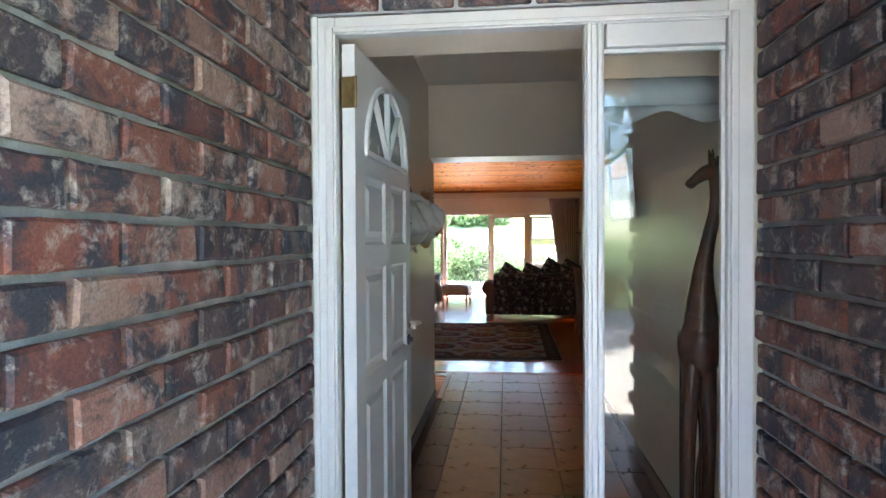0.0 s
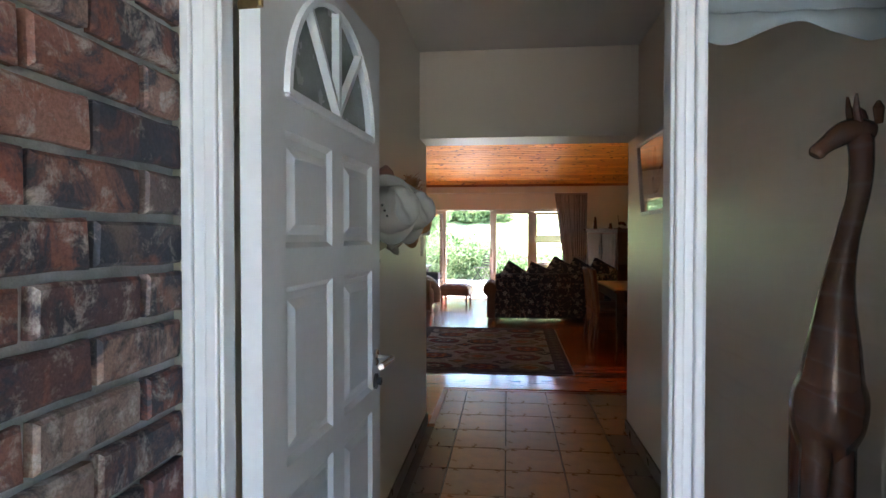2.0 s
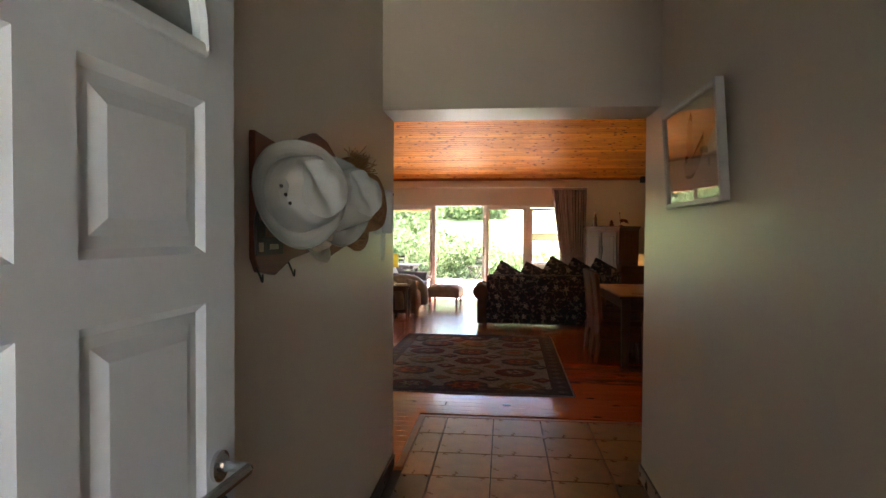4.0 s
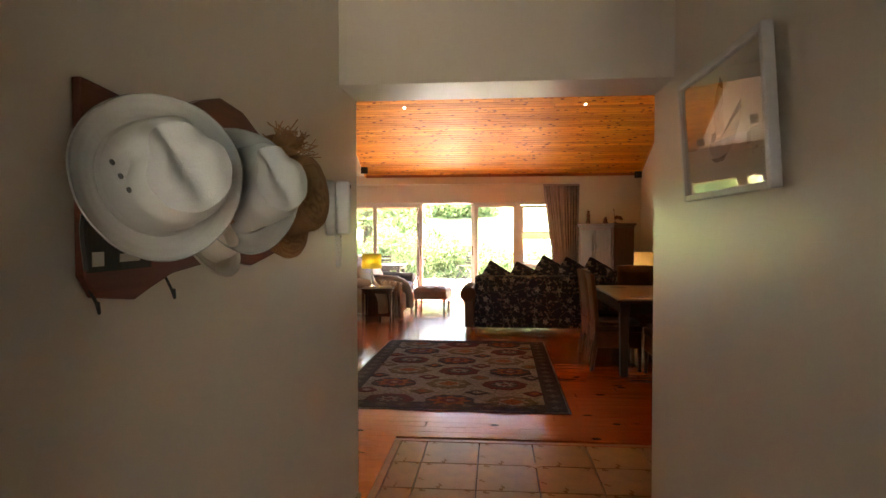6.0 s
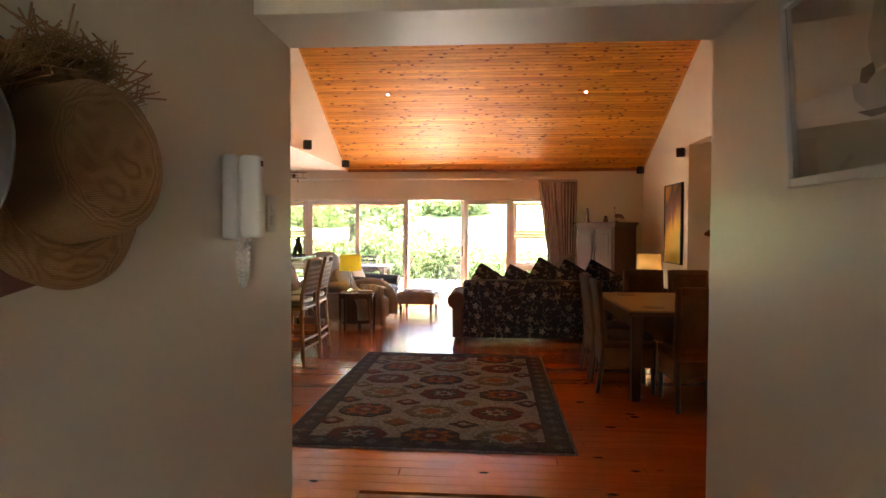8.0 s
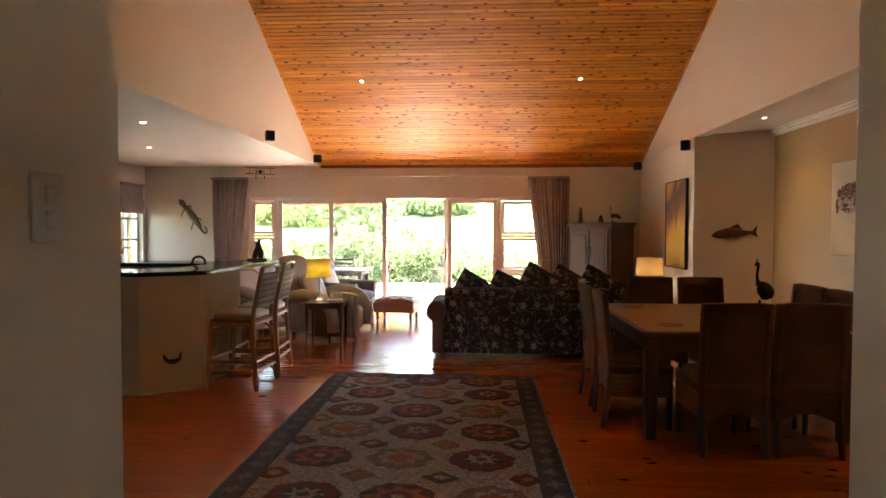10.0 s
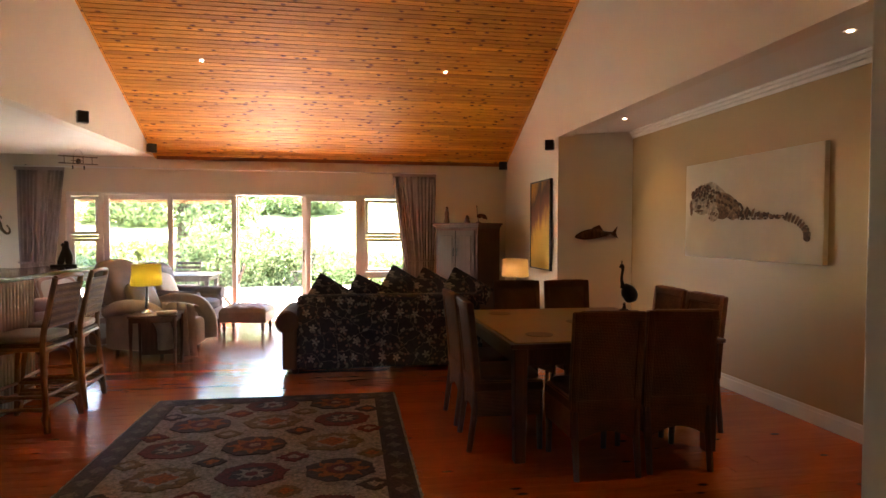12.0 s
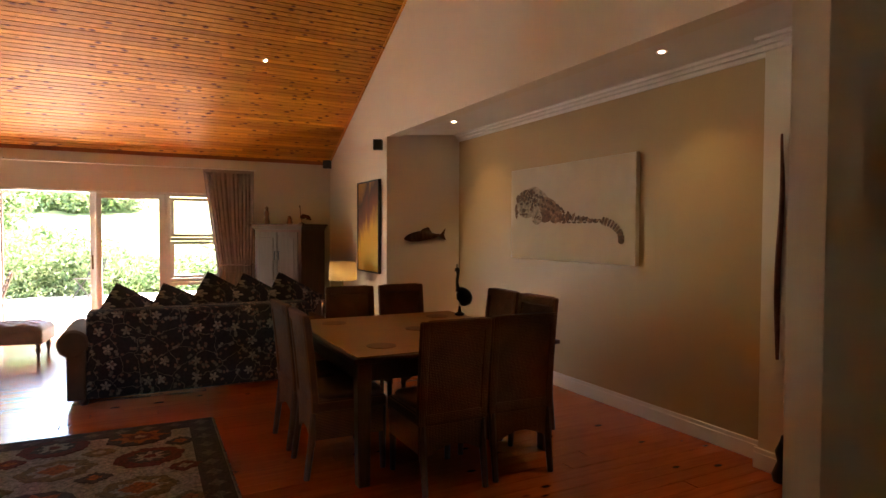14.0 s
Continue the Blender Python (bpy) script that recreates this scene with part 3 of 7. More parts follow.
part("glazing_bead", box(SR - 0.014, F0 + 0.03, 0.12, SR - 0.001, F0 + 0.05, 1.969, 0.003), M_WHITE, fr)
sl = part("side_light_pane", box(MU1 + 0.001, F0 + 0.05, 0.12, SR - 0.001, F0 + 0.056, 1.984), M_GLASS, fr)
sl.visible_shadow = False
# front wall inner leaf round the frame
wall("wall_front_left", box(LX - 0.3, F1 + 0.005, -0.022, XO + 0.02, INNER - 0.002, 2.9))
wall("wall_front_right", box(0.80, F1 + 0.005, -0.022, 1.2, INNER - 0.002, 2.9))
wall("wall_front_over", box(XO + 0.02, F1 + 0.005, 2.075, 0.80, INNER - 0.002, 2.9))


def panel_face(x0, z0, x1, z1, y, sign):
    """A raised field in a sunk frame, on a door face at y."""
    bm = bmesh.new()
    steps = ((0.0, 0.0), (0.012, -0.010), (0.028, -0.010), (0.05, -0.001))
    loops = []
    for inset, lift in steps:
        loops.append([bm.verts.new((x, y + sign * lift, z)) for x, z in ((x0 + inset, z0 + inset), (x1 - inset, z0 + inset), (x1 - inset, z1 - inset), (x0 + inset, z1 - inset))])
    for a, b in zip(loops, loops[1:]):
        for k in range(4):
            bm.faces.new((a[k], a[(k + 1) % 4], b[(k + 1) % 4], b[k]))
    bm.faces.new(loops[-1])
    return bm


def front_door():
    """Leaf: x from the hinge 0 to 0.80, thickness in y, face at y = 0 towards the passage."""
    W, H, T = 0.82, 2.035, 0.042
    ob = thing("front_door", pose(-0.42, 1.527, 0.008, 0, 0, 86.9) @ Matrix.Diagonal((1, -1, 1, 1)), "white painted six-panel front door standing open with a sunburst fanlight", "door", kind="structure")
    xs = [0.0, 0.105, 0.38, 0.465, 0.73, W]
    zs = [0.0, 0.20, 0.87, 0.935, 1.305, 1.385, 1.625, H]
    cells = {(1, 1), (3, 1), (1, 3), (3, 3), (1, 5), (3, 5)}
    body = bmesh.new()
    for i in range(5):
        for j in range(6):
            if (i, j) not in cells:
                box(xs[i], -T, zs[j], xs[i + 1], 0, zs[j + 1], bm=body)
            else:
                box(xs[i], -T + 0.012, zs[j], xs[i + 1], -0.012, zs[j + 1], bm=body)
    # upper part with a half-round opening
    cx, cz, R = 0.4175, 1.70, 0.31
    box(0, -T, 1.625, W, 0, cz, bm=body)
    n = 24
    pts = [(cx + R * math.cos(math.pi * k / n), cz + R * 0.92 * math.sin(math.pi * k / n)) for k in range(n + 1)]
    for face in (0.0, -T):
        inner = [body.verts.new((x, face, z)) for x, z in pts]
        outer = []
        for x, z in pts:
            k = (x - cx) / R
            outer.append(body.verts.new((cx + k * (W / 2), face, H) if abs(k) < 0.999 else ((W if k > 0 else 0), face, cz)))
        for a, b, c, d in zip(inner, inner[1:], outer[1:], outer):
            body.faces.new((a, b, c, d))
        corner = [body.verts.new((W, face, H)), body.verts.new((0, face, H))]
        body.faces.new((outer[0], outer[1], corner[0]))
        body.faces.new((outer[-1], outer[-2], corner[1]))
        body.verts.ensure_lookup_table()
        if face == 0.0:
            keep = inner
        else:
            for a, b, c, d in zip(keep, keep[1:], inner[1:], inner):
                body.faces.new((a, b, c, d))
    box(0, -T, H - 0.0005, W, 0, H, bm=body)
    box(0, -T, cz, 0.0005, 0, H, bm=body)
    box(W - 0.0005, -T, cz, W, 0, H, bm=body)
    part("leaf", body, M_WHITE, ob)
    for i, j in cells:
        for y, s in ((0.0, 1), (-T, -1)):
            part("panel", panel_face(xs[i], zs[j], xs[i + 1], zs[j + 1], y - s * 0.0005, s), M_WHITE, ob)
    gl = part("fanlight_pane", box(cx - R, -0.024, cz, cx + R, -0.018, cz + R * 0.92), M_FROST, ob, "grey obscured glass")
    for ang in (90, 52, 128):
        a = radians(ang)
        bmb = tube([(cx, 0.0, cz + 0.02), (cx + 0.97 * R * math.cos(a), 0.0, cz + 0.97 * R * 0.92 * math.sin(a))], 0.014, 4)
        part("glazing_bar", bmb, M_WHITE, ob)
    rim = [(cx + (R - 0.004) * math.cos(math.pi * k / 20), 0.002, cz + (R - 0.004) * 0.92 * math.sin(math.pi * k / 20)) for k in range(21)]
    part("rim_moulding", tube(rim, 0.012, 6), M_WHITE, ob)
    part("rim_moulding", box(cx - R, -0.008, cz - 0.008, cx + R, 0.010, cz + 0.014, 0.004), M_WHITE, ob)
    for hx in (1.83, 0.25):
        hg = part("hinge", box(-0.004, -T - 0.001, hx, -0.001, 0.0, hx + 0.1), M_BRASS, ob, "aged brass butt hinge")
        part("knuckle", tube([(-0.008, 0.004, hx), (-0.008, 0.004, hx + 0.1)], 0.006, 8), M_BRASS, hg)
    hd = part("handle", tube(arc([(0.765, 0.0, 1.03), (0.765, 0.05, 1.03), (0.735, 0.056, 1.03), (0.63, 0.056, 1.032)], 4), 0.0095, 8), M_CHROME, ob, "satin chrome lever handle")
    part("rose", lathe([(0.026, 0), (0.026, 0.007), (0.02, 0.009)], 20), M_CHROME, hd, at=pose(0.765, 0, 1.03, -90))
    kh = part("keyhole_plate", lathe([(0.024, 0), (0.024, 0.006), (0.012, 0.008), (0.012, 0.02), (0.009, 0.02)], 18), M_BLACK, ob, at=pose(0.765, 0, 0.955, -90))
    return ob


front_door()

# ---- more materials ----
def flower_build(base, petals, s1=6.5):
    """Dark cloth with scattered pale five-petalled flowers and small leaves."""
    def build(nt, nodes, links, b):
        vec = coords(nt)
        c = ramp(nt, noise_at(nt, vec, 40.0), [(0.3, tuple(v * 0.7 for v in base)), (0.7, tuple(v * 1.3 for v in base))])
        for scale, size, lobes, col in ((s1, 0.28, 5.0, petals), (s1 * 1.7, 0.30, 2.0, tuple(v * 0.6 for v in petals)), (s1 * 2.6, 0.30, 1.0, (petals[0] * 0.6, petals[1] * 0.42, petals[2] * 0.4))):
            sp = nodes.new("ShaderNodeSeparateXYZ")
            links.new(vec, sp.inputs[0])
            flat = nodes.new("ShaderNodeCombineXYZ")
            links.new(calc(nt, "ADD", sp.outputs[0], calc(nt, "MULTIPLY", sp.outputs[1], 0.9)), flat.inputs[0])
            links.new(calc(nt, "ADD", sp.outputs[2], calc(nt, "MULTIPLY", sp.outputs[1], 0.7)), flat.inputs[1])
            vo = nodes.new("ShaderNodeTexVoronoi")
            vo.voronoi_dimensions = "2D"
            vo.inputs["Scale"].default_value, vo.inputs["Randomness"].default_value = scale, 0.75
            links.new(flat.outputs[0], vo.inputs["Vector"])
            d = nodes.new("ShaderNodeVectorMath")
            d.operation = "SUBTRACT"
            links.new(flat.outputs[0], d.inputs[0])
            links.new(vo.outputs["Position"], d.inputs[1])
            ds = nodes.new("ShaderNodeSeparateXYZ")
            links.new(d.outputs[0], ds.inputs[0])
            hue = nodes.new("ShaderNodeSeparateColor")
            links.new(vo.outputs["Color"], hue.inputs[0])
            ang = calc(nt, "ADD", calc(nt, "ARCTAN2", ds.outputs[1], ds.outputs[0]), calc(nt, "MULTIPLY", hue.outputs[0], 6.28))
            lobe = calc(nt, "ABSOLUTE", calc(nt, "COSINE", calc(nt, "MULTIPLY", ang, lobes / 2)))
            limit = calc(nt, "MULTIPLY", calc(nt, "ADD", calc(nt, "MULTIPLY", lobe, 0.75), 0.25), size)
            inside = calc(nt, "LESS_THAN", vo.outputs["Distance"], limit)
            vein = calc(nt, "GREATER_THAN", lobe, 0.25)
            some = calc(nt, "LESS_THAN", hue.outputs[1], 0.42)
            tint = mix(nt, tuple(v * 0.55 for v in col), col, hue.outputs[2])
            c = mix(nt, c, tint, calc(nt, "MULTIPLY", calc(nt, "MULTIPLY", inside, vein), some))
        wob = nodes.new("ShaderNodeTexNoise")
        wob.inputs["Scale"].default_value = 9.0
        links.new(vec, wob.inputs["Vector"])
        bent = nodes.new("ShaderNodeVectorMath")
        bent.operation = "MULTIPLY_ADD"
        links.new(wob.outputs["Color"], bent.inputs[0])
        bent.inputs[1].default_value = (0.14, 0.14, 0.14)
        links.new(flat.outputs[0], bent.inputs[2])
        ve = nodes.new("ShaderNodeTexVoronoi")
        ve.voronoi_dimensions, ve.feature = "2D", "DISTANCE_TO_EDGE"
        ve.inputs["Scale"].default_value = 6.0
        links.new(bent.outputs[0], ve.inputs["Vector"])
        c = mix(nt, c, tuple(v * 0.6 for v in petals), calc(nt, "MULTIPLY", calc(nt, "LESS_THAN", ve.outputs["Distance"], 0.016), 0.75))
        links.new(c, b.inputs["Base Color"])
        b.inputs["Roughness"].default_value = 0.9
        bump(nt, noise_at(nt, vec, 350.0, 2.0), 0.3, 0.001, b)
    return build


def weave_build(light, dark, freq=70.0):
    def build(nt, nodes, links, b):
        vec = coords(nt)
        waves = []
        for axis in ("X", "Z"):
            w = nodes.new("ShaderNodeTexWave")
            w.bands_direction = axis
            w.inputs["Scale"].default_value, w.inputs["Distortion"].default_value, w.inputs["Detail Scale"].default_value = freq / 6.28, 1.2, 3.0
            links.new(vec, w.inputs["Vector"])
            waves.append(w.outputs["Fac"])
        h = calc(nt, "MULTIPLY", waves[0], waves[1])
        c = mix(nt, ramp(nt, h, [(0.0, dark), (0.7, light)]), ramp(nt, noise_at(nt, vec, 5.0), [(0.3, (0.6, 0.6, 0.6)), (0.7, (1, 1, 1))]), 1.0, "MULTIPLY")
        links.new(c, b.inputs["Base Color"])
        b.inputs["Roughness"].default_value = 0.65
        b.inputs["Specular IOR Level"].default_value = 0.25
        bump(nt, h, 0.8, 0.004, b)
    return build


def shade_build(colour, glow):
    def build(nt, nodes, links, b):
        b.inputs["Base Color"].default_value = (*colour, 1)
        b.inputs["Roughness"].default_value = 0.8
        tr = nodes.new("ShaderNodeBsdfTranslucent")
        tr.inputs["Color"].default_value = (*colour, 1)
        ms = nodes.new("ShaderNodeMixShader")
        ms.inputs[0].default_value = 0.5
        links.new(b.outputs[0], ms.inputs[1])
        links.new(tr.outputs[0], ms.inputs[2])
        links.new(ms.outputs[0], nodes["Material Output"].inputs["Surface"])
        bump(nt, noise_at(nt, coords(nt), 300.0), 0.2, 0.001, b)
    return build


def stripe_build(a, c2, freq, axis="X"):
    def build(nt, nodes, links, b):
        vec = coords(nt)
        w = nodes.new("ShaderNodeTexWave")
        w.bands_direction = axis
        w.inputs["Scale"].default_value, w.inputs["Distortion"].default_value = freq / 6.28 * 1.0, 0.3
        links.new(vec, w.inputs["Vector"])
        links.new(ramp(nt, w.outputs["Fac"], [(0.45, a), (0.55, c2)]), b.inputs["Base Color"])
        b.inputs["Roughness"].default_value = 0.85
        bump(nt, noise_at(nt, vec, 250.0), 0.2, 0.001, b)
    return build


M_FLORAL = material("dark_floral_upholstery", flower_build((0.028, 0.023, 0.029), (0.40, 0.33, 0.29), 6.6))
M_WICKER = material("dark_brown_wicker", weave_build((0.36, 0.15, 0.065), (0.14, 0.05, 0.022), 210))
M_RATTAN = wood("honey_rattan", (0.46, 0.22, 0.075), (0.30, 0.12, 0.04), 0.35, 2, 1.0)
M_RATTAN_WEAVE = material("woven_rattan", weave_build((0.42, 0.25, 0.11), (0.14, 0.07, 0.03), 190))
M_TABLETOP = wood("tan_tabletop", (0.56, 0.33, 0.13), (0.47, 0.26, 0.095), 0.38, 0, 0.7)
M_LEATHER = surface("beige_worn_leather", (0.33, 0.25, 0.185), 0.45, 0.18, 6, 130, 0.35)
M_GREYCLOTH = surface("slate_grey_cloth", (0.14, 0.135, 0.15), 0.8, 0.15, 8, 260, 0.3)
M_OTTOMAN = surface("brown_beige_leather", (0.30, 0.19, 0.13), 0.5, 0.15, 8, 130, 0.3)
M_SHADE_Y = material("yellow_lampshade_cloth", shade_build((0.80, 0.74, 0.26), 0))
M_SHADE_C = material("cream_lampshade_cloth", shade_build((0.85, 0.72, 0.48), 0))
M_BAR = surface("cream_painted_bar_panel", (0.60, 0.50, 0.36), 0.5, 0.05, 3, 90, 0.15)
M_BLUE = surface("cornflower_blue_cabinet_paint", (0.15, 0.24, 0.66), 0.4, 0.08, 4, 80, 0.1)
M_KTILE = surface("dull_red_kitchen_tile", (0.13, 0.075, 0.06), 0.4, 0.2, 6, 90, 0.1)
M_STRIPE = material("striped_cushion_cloth", stripe_build((0.55, 0.49, 0.42), (0.34, 0.20, 0.15), 110))
M_CREAMCLOTH = surface("cream_cloth", (0.62, 0.56, 0.47), 0.85, 0.1, 8, 240, 0.3)
M_RUGS = {k: surface(k, c, 0.95, 0.55, 48, 170, 1.0, depth=0.015) for k, c in (("rug_beige_wool", (0.39, 0.315, 0.28)), ("rug_dark_wool", (0.075, 0.05, 0.055)), ("rug_maroon_wool", (0.17, 0.035, 0.035)), ("rug_rust_wool", (0.38, 0.12, 0.045)), ("rug_olive_wool", (0.22, 0.14, 0.08)), ("rug_pink_wool", (0.42, 0.25, 0.20)), ("rug_border_wool", (0.17, 0.135, 0.12)))}

# ---- rug ----
def rug():
    x0, x1, y0, y1 = -1.265, 0.735, 6.62, 9.64
    w, l = x1 - x0, y1 - y0
    ob = thing("rug", pose((x0 + x1) / 2, (y0 + y1) / 2, 0, 0, 0, -0.6), "beige and maroon medallion rug with a dark border", "rug")
    bm = bmesh.new()
    nx, ny = 40, 60
    grid = [[bm.verts.new((w * (i / nx - 0.5) + 0.012 * noise.noise((0, j * 0.3, 5)) * (abs(i / nx - 0.5) * 2) ** 4, l * (j / ny - 0.5) + 0.012 * noise.noise((i * 0.3, 0, 9)) * (abs(j / ny - 0.5) * 2) ** 4, 0.010 + 0.004 * noise.noise((i * 0.35, j * 0.35, 0)))) for j in range(ny + 1)] for i in range(nx + 1)]
    for i in range(nx):
        for j in range(ny):
            bm.faces.new((grid[i][j], grid[i + 1][j], grid[i + 1][j + 1], grid[i][j + 1]))
    r = bmesh.ops.extrude_face_region(bm, geom=bm.faces[:])
    for v in r["geom"]:
        if isinstance(v, bmesh.types.BMVert):
            v.co.z = 0.001
    part("field", bm, M_RUGS["rug_beige_wool"], ob, smooth=True)

    def flat(name, shapes, mt, z):
        b2 = bmesh.new()
        for pts in shapes:
            prism(pts, 0.010, z, bm=b2)
        return part(name, b2, M_RUGS[mt], ob)

    rng = random.Random(4)

    def ring(cx, cy, rx, ry, n, star=0.0, rot=0.0):
        base = [(cx + rx * (1 - star * (k % 2)) * math.cos(2 * math.pi * k / n + rot), cy + ry * (1 - star * (k % 2)) * math.sin(2 * math.pi * k / n + rot)) for k in range(n)]
        out = []
        for (ax, ay), (bx, by) in zip(base, base[1:] + base[:1]):
            for u in (0.0, 0.2, 0.4, 0.6, 0.8):
                out.append((ax + (bx - ax) * u + rng.uniform(-0.010, 0.010), ay + (by - ay) * u + rng.uniform(-0.010, 0.010)))
        return out

    def rect(a, b, c, d):
        return [(a, b), (c, b), (c, d), (a, d)]

    hw, hl, bw = w / 2 - 0.01, l / 2 - 0.01, 0.17
    flat("border", [rect(-hw, -hl, hw, -hl + bw), rect(-hw, hl - bw, hw, hl), rect(-hw, -hl + bw, -hw + bw, hl - bw), rect(hw - bw, -hl + bw, hw, hl - bw)], "rug_dark_wool", 0.0156)
    for k in range(17):
        y = -hl + 0.09 + k * (2 * hl - 0.18) / 16
        for x in (-hw + 0.085, hw - 0.085):
            flat("border_motif", [ring(x, y, 0.052, 0.06, 8, 0.4)], "rug_border_wool", 0.0164)
    for k in range(1, 10):
        x = -hw + 0.09 + k * (2 * hw - 0.18) / 10
        for y in (-hl + 0.085, hl - 0.085):
            flat("border_motif", [ring(x, y, 0.06, 0.052, 8, 0.4)], "rug_border_wool", 0.0164)
    rows, cols = (-1.27, -0.71, -0.19, 0.30, 0.80, 1.24), (-0.52, 0.0, 0.52)
    for j, cy in enumerate(reversed(rows)):
        for i, gx in enumerate(cols):
            cx, kind = gx + (0.03 if j % 2 else -0.03), (i - j - 1) % 3
            if kind == 0:
                flat("medallion", [ring(cx, cy, 0.215, 0.175, 16, 0.08, 0.2)], "rug_maroon_wool", 0.0156)
                flat("medallion_ring", [ring(cx, cy, 0.135, 0.11, 8, 0.0, 0.39)], "rug_dark_wool", 0.0164)
                flat("medallion_star", [ring(cx, cy, 0.12, 0.10, 16, 0.55)], "rug_beige_wool", 0.0171)
                flat("medallion_heart", [ring(cx, cy, 0.04, 0.034, 8)], "rug_maroon_wool", 0.0178)
            elif kind == 1:
                flat("medallion", [ring(cx, cy, 0.22, 0.18, 8, 0.0, 0.39)], "rug_dark_wool", 0.0156)
                flat("medallion_star", [ring(cx, cy, 0.19, 0.155, 16, 0.40)], "rug_rust_wool", 0.0164)
                flat("medallion_ring", [ring(cx, cy, 0.09, 0.075, 8, 0.0)], "rug_maroon_wool", 0.0171)
                flat("medallion_heart", [ring(cx, cy, 0.04, 0.032, 8)], "rug_pink_wool", 0.0178)
            else:
                flat("medallion", [ring(cx, cy, 0.22, 0.18, 16, 0.14)], "rug_olive_wool", 0.0156)
                flat("medallion_ring", [ring(cx, cy, 0.16, 0.13, 16, 0.34)], "rug_beige_wool", 0.0164)
                flat("medallion_star", [ring(cx, cy, 0.11, 0.09, 8, 0.3)], "rug_rust_wool", 0.0171)
    for j in range(5):
        for i in range(4):
            cx, cy = (i - 1.5) * 0.5, (rows[j] + rows[j + 1]) / 2 + rng.uniform(-0.02, 0.02)
            flat("diamond", [ring(cx, cy, 0.105, 0.085, 8, 0.25)], ("rug_maroon_wool", "rug_olive_wool", "rug_dark_wool")[(i + 2 * j) % 3], 0.0156)
            flat("diamond_heart", [ring(cx, cy, 0.05, 0.04, 4)], "rug_rust_wool" if (i + j) % 2 else "rug_beige_wool", 0.0164)
    b2 = bmesh.new()
    for k in range(230):
        for s in (-1, 1):
            x = -w / 2 + w * (k + rng.random()) / 230
            y = s * (l / 2 - 0.005)
            tube([(x, y, 0.008), (x + rng.uniform(-0.015, 0.015), y + s * rng.uniform(0.015, 0.03), 0.004)], 0.003, 4, bm=b2)
    for k in range(300):
        for s in (-1, 1):
            y = -l / 2 + l * (k + rng.random()) / 300
            tube([(s * (w / 2 - 0.006), y, 0.009), (s * (w / 2 + rng.uniform(0.004, 0.014)), y + rng.uniform(-0.01, 0.01), 0.004)], 0.003, 4, bm=b2)
    part("fringe", b2, M_RUGS["rug_beige_wool"], ob, "short beige wool fringe", kind="stuff")


rug()


# ---- sofa ----
def sofa():
    ob = thing("sofa", pose(-0.39, 10.42, 0), "dark floral upholstered sofa with plain brown rolled arms", "sofa")
    W, D = 2.36, 0.95
    back = box(0.225, 0.0, 0.055, W - 0.225, 0.24, 0.80, 0.035, 3)
    for v in back.verts:
        v.co.y += 0.10 * max(0, v.co.z - 0.3) * (1 if v.co.y > 0.12 else 0.35)
    part("backrest", back, M_FLORAL, ob, smooth=True)
    part("base", box(0.14, 0.05, 0.055, W - 0.14, D, 0.33, 0.03, 3), M_FLORAL, ob, smooth=True)
    for x in (0.08, W - 0.20):
        arm = box(x + 0.0, 0.012, 0.055, x + 0.14, D, 0.50, 0.02)
        part("arm", arm, M_SOFAARM, ob, "plain brown rolled arm")
        roll = bmesh.new()
        tube([(x + 0.05, 0.0, 0.54), (x + 0.05, 0.02, 0.54), (x + 0.05, D, 0.52), (x + 0.05, D + 0.02, 0.52)], [0.10, 0.12, 0.12, 0.10], 20, bm=roll)
        part("arm_roll", roll, M_SOFAARM, ob, smooth=True)
    for k in range(3):
        part("seat_cushion", cushion(0.66, 0.66, 0.17), M_FLORAL, ob, smooth=True, at=pose(0.52 + 0.665 * k, 0.62, 0.33))
    for x in (0.2, W - 0.22):
        for y in (0.1, D - 0.1):
            part("foot", lathe([(0.028, 0), (0.04, 0.03), (0.032, 0.06)], 14, at=(x, y, 0)), M_DARKWOOD, ob)
    rng = random.Random(2)
    for k, (x, z) in enumerate(((0.67, 0.96), (1.09, 0.955), (1.46, 1.045), (1.80, 1.02), (2.16, 1.02))):
        c = bmesh.new()
        n = 14
        s = 0.265
        for side in (1, -1):
            g = [[c.verts.new((s * (2 * i / n - 1), side * 0.085 * max(0.0, (1 - abs(2 * i / n - 1) ** 2) * (1 - abs(2 * j / n - 1) ** 2)) ** 0.75, s * (2 * j / n - 1))) for j in range(n + 1)] for i in range(n + 1)]
            for i in range(n):
                for j in range(n):
                    f = (g[i][j], g[i + 1][j], g[i + 1][j + 1], g[i][j + 1])
                    c.faces.new(f if side > 0 else f[::-1])
        bmesh.ops.remove_doubles(c, verts=c.verts, dist=0.0005)
        cu = tagged(part("cushion", c, M_FLORAL, None, smooth=True, at=pose(-0.39 + x - 0.13, 10.80, z - 0.30, -14, 29 + rng.uniform(-4, 4), rng.uniform(-8, 8))), "dark floral scatter cushion propped on the sofa", "cushion", "sofa cushions")


M_SOFAARM = surface("brown_sofa_cloth", (0.15, 0.07, 0.042), 0.85, 0.15, 8, 260, 0.3)
sofa()


